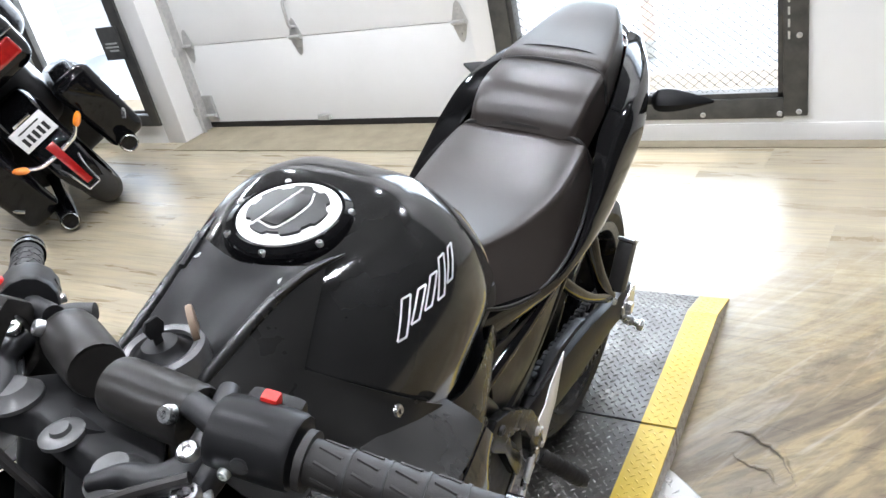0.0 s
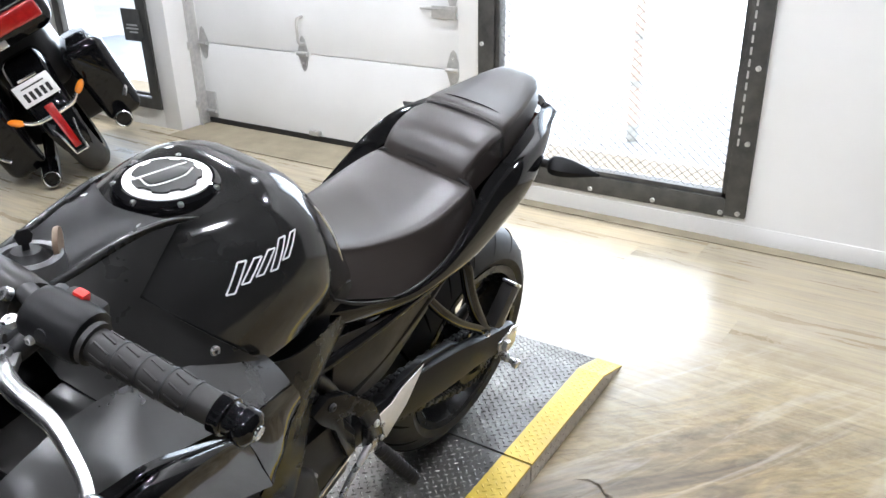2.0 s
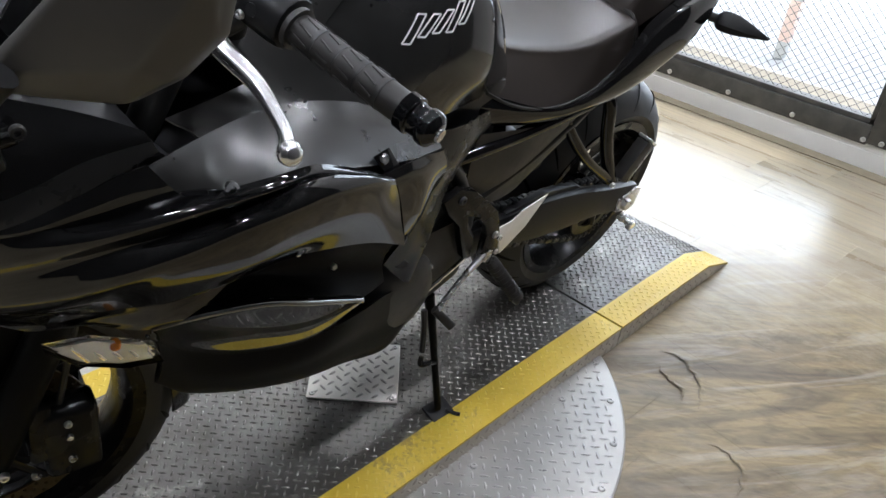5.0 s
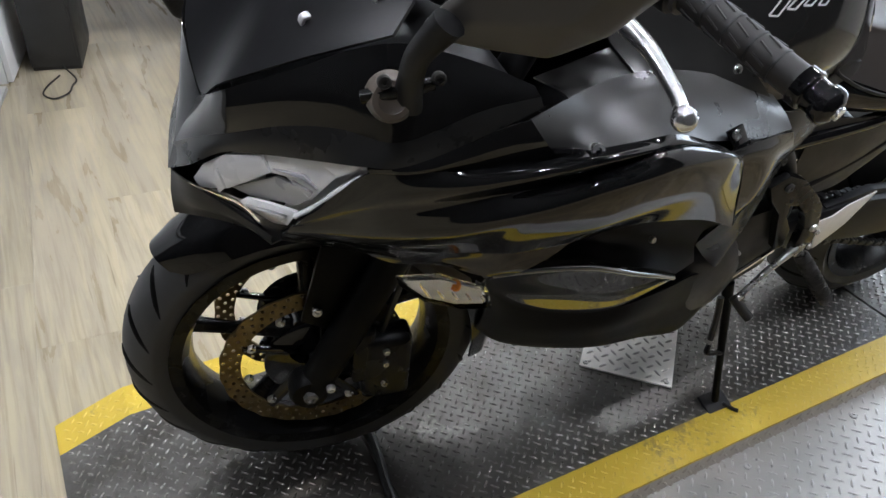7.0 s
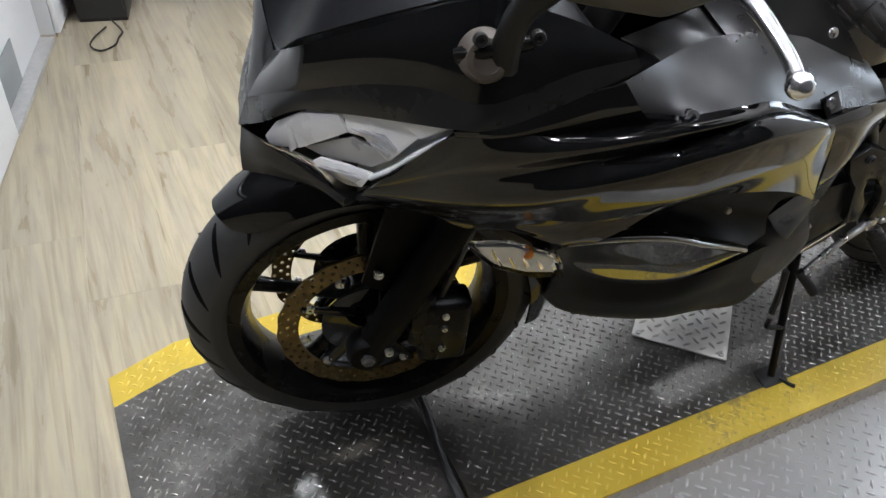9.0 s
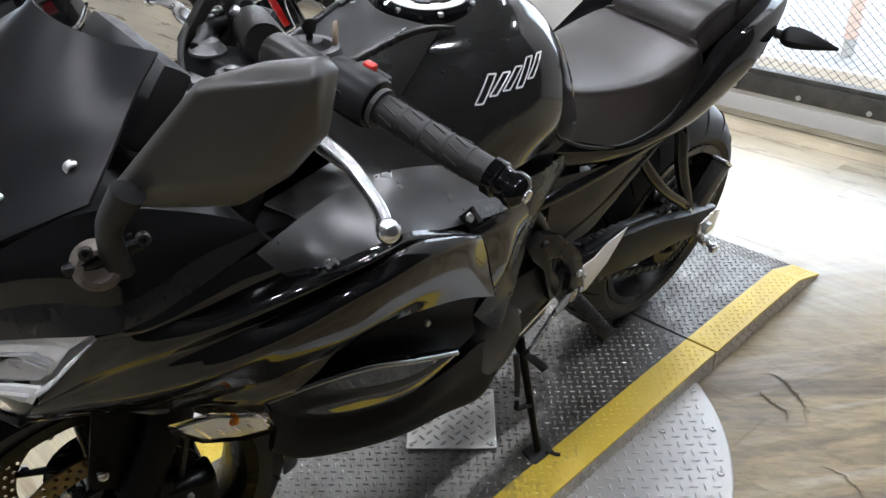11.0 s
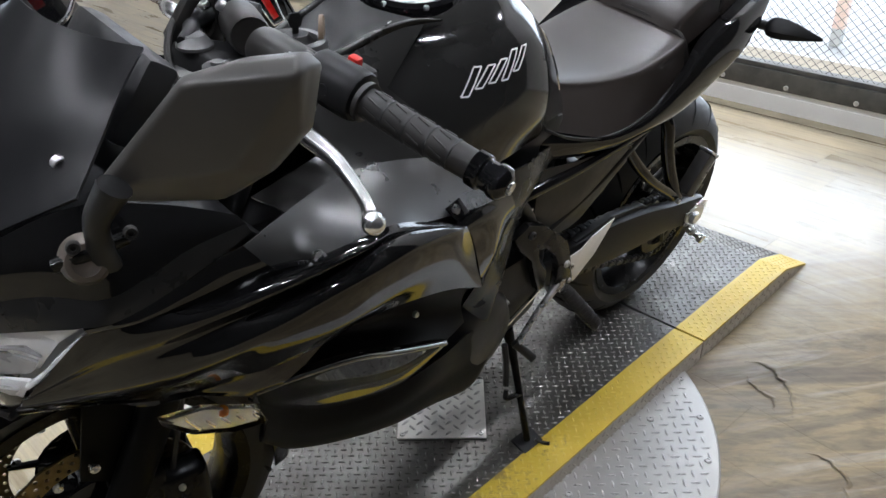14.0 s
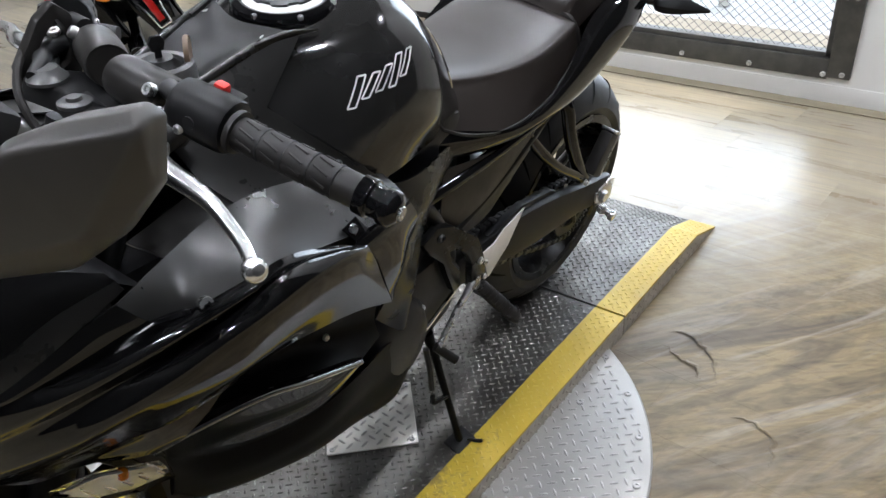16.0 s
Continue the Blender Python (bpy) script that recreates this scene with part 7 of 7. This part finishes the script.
sh = part("shift_lever", tube([(0.162, 0.893, 0.420), (0.166, 0.84, 0.385), (0.172, 0.80, 0.355), (0.178, 0.775, 0.337)], [0.008, 0.006, 0.006, 0.007], 10), ALU, bike, "bare alloy gear lever")
part("shift_tip", tube([(0.172, 0.772, 0.340), (0.206, 0.796, 0.310)], 0.009, 12), GRIPR, sh, "rubber toe piece")
part("shift_rod", tube([(0.150, 0.845, 0.419), (0.158, 0.775, 0.399), (0.165, 0.708, 0.379)], 0.0045, 8), CHROME, sh)
part("shift_joint", tube([(0.14, 0.702, 0.378), (0.172, 0.702, 0.378)], 0.010, 10), SHADE, sh)

st = part("side_stand", tube([(0.140, 0.785, 0.345), (0.158, 0.794, 0.288), (0.188, 0.808, 0.180), (0.222, 0.825, 0.055)], [0.012, 0.009, 0.0075, 0.0075], 12), VOID, bike, "black steel side stand")
part("stand_foot", slab([(0.200, 0.80, 0.052), (0.245, 0.80, 0.044), (0.262, 0.83, 0.041), (0.245, 0.86, 0.044), (0.20, 0.86, 0.052)], 0.008, (-0.18, 0, -1), 0.002), MATTE, st)
part("stand_tang", tube([(0.232, 0.84, 0.052), (0.250, 0.850, 0.051), (0.260, 0.857, 0.053)], 0.004, 8), MATTE, st)
part("stand_spring", tube([(0.152, 0.770, 0.320), (0.165, 0.771, 0.275), (0.176, 0.770, 0.225)], 0.0065, 8), DARK, st)
part("stand_lug", tube([(0.190, 0.806, 0.185), (0.188, 0.785, 0.192), (0.186, 0.764, 0.200), (0.180, 0.768, 0.215)], [0.005, 0.006, 0.006, 0.005], 8), SHADE, st)

for sx in (1, -1):
    pb = part("pillion_bracket", tube([(sx * 0.118, 1.19, 0.70), (sx * 0.132, 1.205, 0.66), (sx * 0.138, 1.225, 0.60), (sx * 0.140, 1.265, 0.53), (sx * 0.142, 1.325, 0.445)], [0.010, 0.014, 0.014, 0.015, 0.017], 10, 30, True, 0.6), GLOSS, bike, "gloss black pillion footrest bracket")
    part("bracket_leg", tube([(sx * 0.128, 1.06, 0.665), (sx * 0.134, 1.12, 0.60), (sx * 0.140, 1.20, 0.53), (sx * 0.142, 1.31, 0.455)], [0.010, 0.012, 0.012, 0.014], 10, 24, True, 0.6), GLOSS, pb)
    part("pillion_peg", box(sx * 0.134, sx * 0.166, 1.322, 1.362, 0.455, 0.560, 0.007), GRIPR, pb, matrix=Matrix.Translation((0, 1.335, 0.445)) @ Matrix.Rotation(radians(-32), 4, 'X') @ Matrix.Translation((0, -1.335, -0.445)))
    part("peg_plate", joined(box(sx * 0.135, sx * 0.165, 1.364, 1.368, 0.46, 0.565, 0.001), box(sx * 0.133, sx * 0.167, 1.322, 1.368, 0.561, 0.568, 0.002)), ALU, pb, "bright alloy peg tip", matrix=Matrix.Translation((0, 1.335, 0.445)) @ Matrix.Rotation(radians(-32), 4, 'X') @ Matrix.Translation((0, -1.335, -0.445)))
    part("bracket_bolt", move(bolt_head(0.007, 0.005), facing((sx * 0.156, 1.318, 0.445), (sx, 0, 0))), ALU, pb)
part("exhaust_silencer", tube([(-0.06, 0.62, 0.20), (-0.10, 0.80, 0.19), (-0.13, 0.95, 0.22), (-0.15, 1.15, 0.27)], [0.05, 0.07, 0.065, 0.05], 16), DARK, bike, "dark low exhaust silencer")


# ---- the touring motorcycle parked behind ----
TOURLEAN = 25
tour = thing("touring_motorcycle", "black touring motorcycle with top box and saddlebags seen from behind", "motorcycle",
             Matrix.Translation((-2.810, 2.400, 0)) @ Matrix.Rotation(radians(-121), 4, 'Z') @ Matrix.Rotation(radians(TOURLEAN), 4, 'Y'))
part("rear_tyre", move(tyre_mesh(0.31, 0.16, 0.21), Matrix.Translation((0, -0.12, 0.315))), TYRE, tour, "wide black tyre")
part("rear_rim", move(rim_mesh(0.21, 0.16), Matrix.Translation((0, -0.12, 0.315))), GLOSS, tour)


def rounded_case(x0, x1, y0, y1, z0, z1, r, taper=0.0):
    bm = box(x0, x1, y0, y1, z0, z1)
    zc = (z0 + z1) / 2
    for v in bm.verts:
        k = (v.co.z - zc) / (z1 - z0)
        if k < 0:
            v.co.x += taper * 0.4 * (1 if v.co.x < (x0 + x1) / 2 else -1)
            v.co.y -= taper if v.co.y > (y0 + y1) / 2 else 0
    bmesh.ops.bevel(bm, geom=bm.edges[:], offset=r, segments=5, affect='EDGES', profile=0.5)
    return bm


topbox = part("top_box", rounded_case(-0.30, 0.30, -0.32, 0.20, 0.80, 1.06, 0.07, 0.05), GLOSS, tour, "gloss black top box", 50)
part("tail_strip", rounded_case(-0.25, 0.25, 0.17, 0.215, 0.865, 0.955, 0.015), REDLENS, topbox, "long red lamp strip")
part("box_seam", box(-0.295, 0.295, -0.31, 0.205, 0.965, 0.972, 0.002), CHROME, topbox)
part("box_latch", box(-0.03, 0.03, 0.195, 0.215, 0.815, 0.85, 0.006), ALU, topbox)
for sx in (-1, 1):
    bag = part("saddlebag", move(rounded_case(-0.11, 0.11, -0.52, 0.14, -0.23, 0.21, 0.055, 0.03), Matrix.Translation((sx * 0.29, 0.0, 0.45))), GLOSS, tour, "gloss black saddlebag", 50)
    part("bag_trim", tube([(sx * 0.39, 0.08, 0.42), (sx * 0.395, -0.2, 0.40), (sx * 0.39, -0.5, 0.42)], 0.010, 8), CHROME, bag)
    stalk = part("indicator_stalk", tube([(0, 0.20, 0.44), (sx * 0.10, 0.21, 0.45), (sx * 0.155, 0.205, 0.485)], [0.016, 0.012, 0.010], 10), CHROME, tour, "chrome indicator stalk")
    part("indicator_lens", tube([(sx * 0.145, 0.205, 0.475), (sx * 0.165, 0.205, 0.488), (sx * 0.195, 0.20, 0.51), (sx * 0.21, 0.20, 0.52)], [0.008, 0.018, 0.016, 0.004], 12, 16), AMBER, stalk, "amber indicator lens")
    ex, ez = (0.22, 0.17) if sx > 0 else (-0.26, 0.245)
    pipe = part("exhaust", tube([(ex, -0.75, ez + 0.02), (ex, -0.2, ez + 0.01), (ex, 0.19, ez)], [0.045, 0.055, 0.048], 18), GLOSS, tour, "black exhaust with chrome tip")
    part("exhaust_tip", move(lathe([(0.036, 0.0), (0.040, 0.004), (0.044, 0.0), (0.044, -0.06), (0.036, -0.06), (0.036, 0.0)], 24, 'y'), Matrix.Translation((ex, 0.20, ez))), CHROME, pipe)
    part("exhaust_bore", move(lathe([(0.0001, 0.0), (0.036, 0.0)], 20, 'y'), Matrix.Translation((ex, 0.17, ez))), DARK, pipe)
    part("highway_bar", tube([(sx * 0.33, 0.12, 0.33), (sx * 0.36, 0.10, 0.37), (sx * 0.34, 0.0, 0.40)], 0.012, 8), CHROME, tour, "chrome bag guard")
part("rear_fender", half_loft([
    (-0.46, [(0, 0.62), (0.07, 0.61), (0.10, 0.56)]),
    (-0.25, [(0, 0.72), (0.085, 0.71), (0.11, 0.64)]),
    (-0.02, [(0, 0.72), (0.09, 0.71), (0.115, 0.62)]),
    (0.14, [(0, 0.60), (0.085, 0.58), (0.105, 0.50)]),
    (0.22, [(0, 0.40), (0.07, 0.38), (0.085, 0.33)]),
    (0.235, [(0, 0.24), (0.05, 0.24), (0.06, 0.23)])], 10, 24), GLOSS, tour, "gloss black rear fender", 50)
part("fender_lamp", slab([(-0.024, 0.20, 0.50), (0.024, 0.20, 0.50), (0.018, 0.255, 0.26), (-0.018, 0.255, 0.26)], 0.012, (0, 1, 0.2), 0.004), REDLENS, tour, "narrow red fender lamp")
part("fender_trim", joined(*[tube([(sx * 0.075, 0.19, 0.42), (sx * 0.045, 0.235, 0.34), (sx * 0.030, 0.262, 0.235)], 0.008, 8) for sx in (-1, 1)], tube([(-0.032, 0.262, 0.235), (0.032, 0.262, 0.235)], 0.008, 8)), CHROME, tour, "chrome fender trim")
np_ = part("number_plate", box(-0.095, 0.095, 0.205, 0.210, 0.53, 0.645, 0.003), WHITEP, tour, "white plate with dark bars")
part("plate_bars", joined(box(-0.06, 0.06, 0.2105, 0.212, 0.615, 0.622), *[box(-0.07 + 0.03 * k, -0.052 + 0.03 * k, 0.2105, 0.212, 0.55, 0.595) for k in range(5)]), DARK, np_)
part("plate_lamp", box(-0.05, 0.05, 0.18, 0.215, 0.65, 0.665, 0.004), CHROME, tour)
part("seat_and_body", rounded_case(-0.18, 0.18, -1.3, -0.25, 0.45, 0.82, 0.08, 0.02), DARK, tour, "black seat and body", 50)
part("engine", rounded_case(-0.26, 0.26, -1.05, -0.55, 0.15, 0.55, 0.06, 0.02), DARK, tour, "dark engine", 50)
part("front_fairing", rounded_case(-0.38, 0.38, -1.72, -1.25, 0.75, 1.25, 0.12, 0.05), GLOSS, tour, "black front fairing", 50)
part("front_tyre", move(tyre_mesh(0.31, 0.13, 0.21), Matrix.Translation((0, -1.40, 0.315))), TYRE, tour)


# a second one of the row, beside the loudspeaker
other = copy_thing(tour, Matrix.Translation((-2.225, 0.700, 0)) @ Matrix.Rotation(radians(-121), 4, 'Z') @ Matrix.Rotation(radians(TOURLEAN), 4, 'Y'))
tagged(other, "black touring motorcycle parked beside the black loudspeaker", "motorcycle")


# ---- floor planks, last ----
plank_mesh = bpy.data.meshes.new("plank")
b_ = box(-0.6249, 0.6249, -0.0999, 0.0999, -0.0028, 0.0, 0.0002, 1)
b_.to_mesh(plank_mesh)
b_.free()
plank_mesh.materials.append(PLANK)
rnd = random.Random(4)
turn_ = Matrix.Rotation(radians(-4), 4, 'Z')
rest_v, rest_f = [], []
for r in range(-27, 24):
    shift_ = rnd.uniform(0, 1.25)
    for c in range(-7, 6):
        p = turn_ @ Vector((c * 1.25 + shift_, r * 0.2 + 0.02, 0))
        if not (-6.5 < p.x < EAST + 0.55 and SOUTH - 0.05 < p.y < 3.5):
            continue
        if -4.6 < p.x < EAST - 0.64 and SOUTH + 0.25 < p.y < 3.38:
            ob = new("plank", plank_mesh)
            ob.parent = floor
            ob.matrix_basis = Matrix.Translation((p.x, p.y, 0)) @ turn_
        else:
            k = len(rest_v)
            for x, y in ((-0.6249, -0.0999), (0.6249, -0.0999), (0.6249, 0.0999), (-0.6249, 0.0999)):
                q_ = p + turn_ @ Vector((x, y, 0))
                q_.x, q_.y = min(max(q_.x, -5.995), EAST - 0.005), min(max(q_.y, SOUTH + 0.005), 3.48)
                rest_v += [(q_.x, q_.y, 0.0), (q_.x, q_.y, -0.0028)]
            rest_f += [(k, k + 2, k + 4, k + 6), (k, k + 1, k + 3, k + 2), (k + 2, k + 3, k + 5, k + 4), (k + 4, k + 5, k + 7, k + 6), (k + 6, k + 7, k + 1, k)]
rest_me = bpy.data.meshes.new("plank_field")
rest_me.from_pydata(rest_v, [], rest_f)
rest_me.materials.append(PLANK)
rest_ob = new("plank_field", rest_me)
rest_ob.parent = floor
rest_ob["kind"] = "stuff"
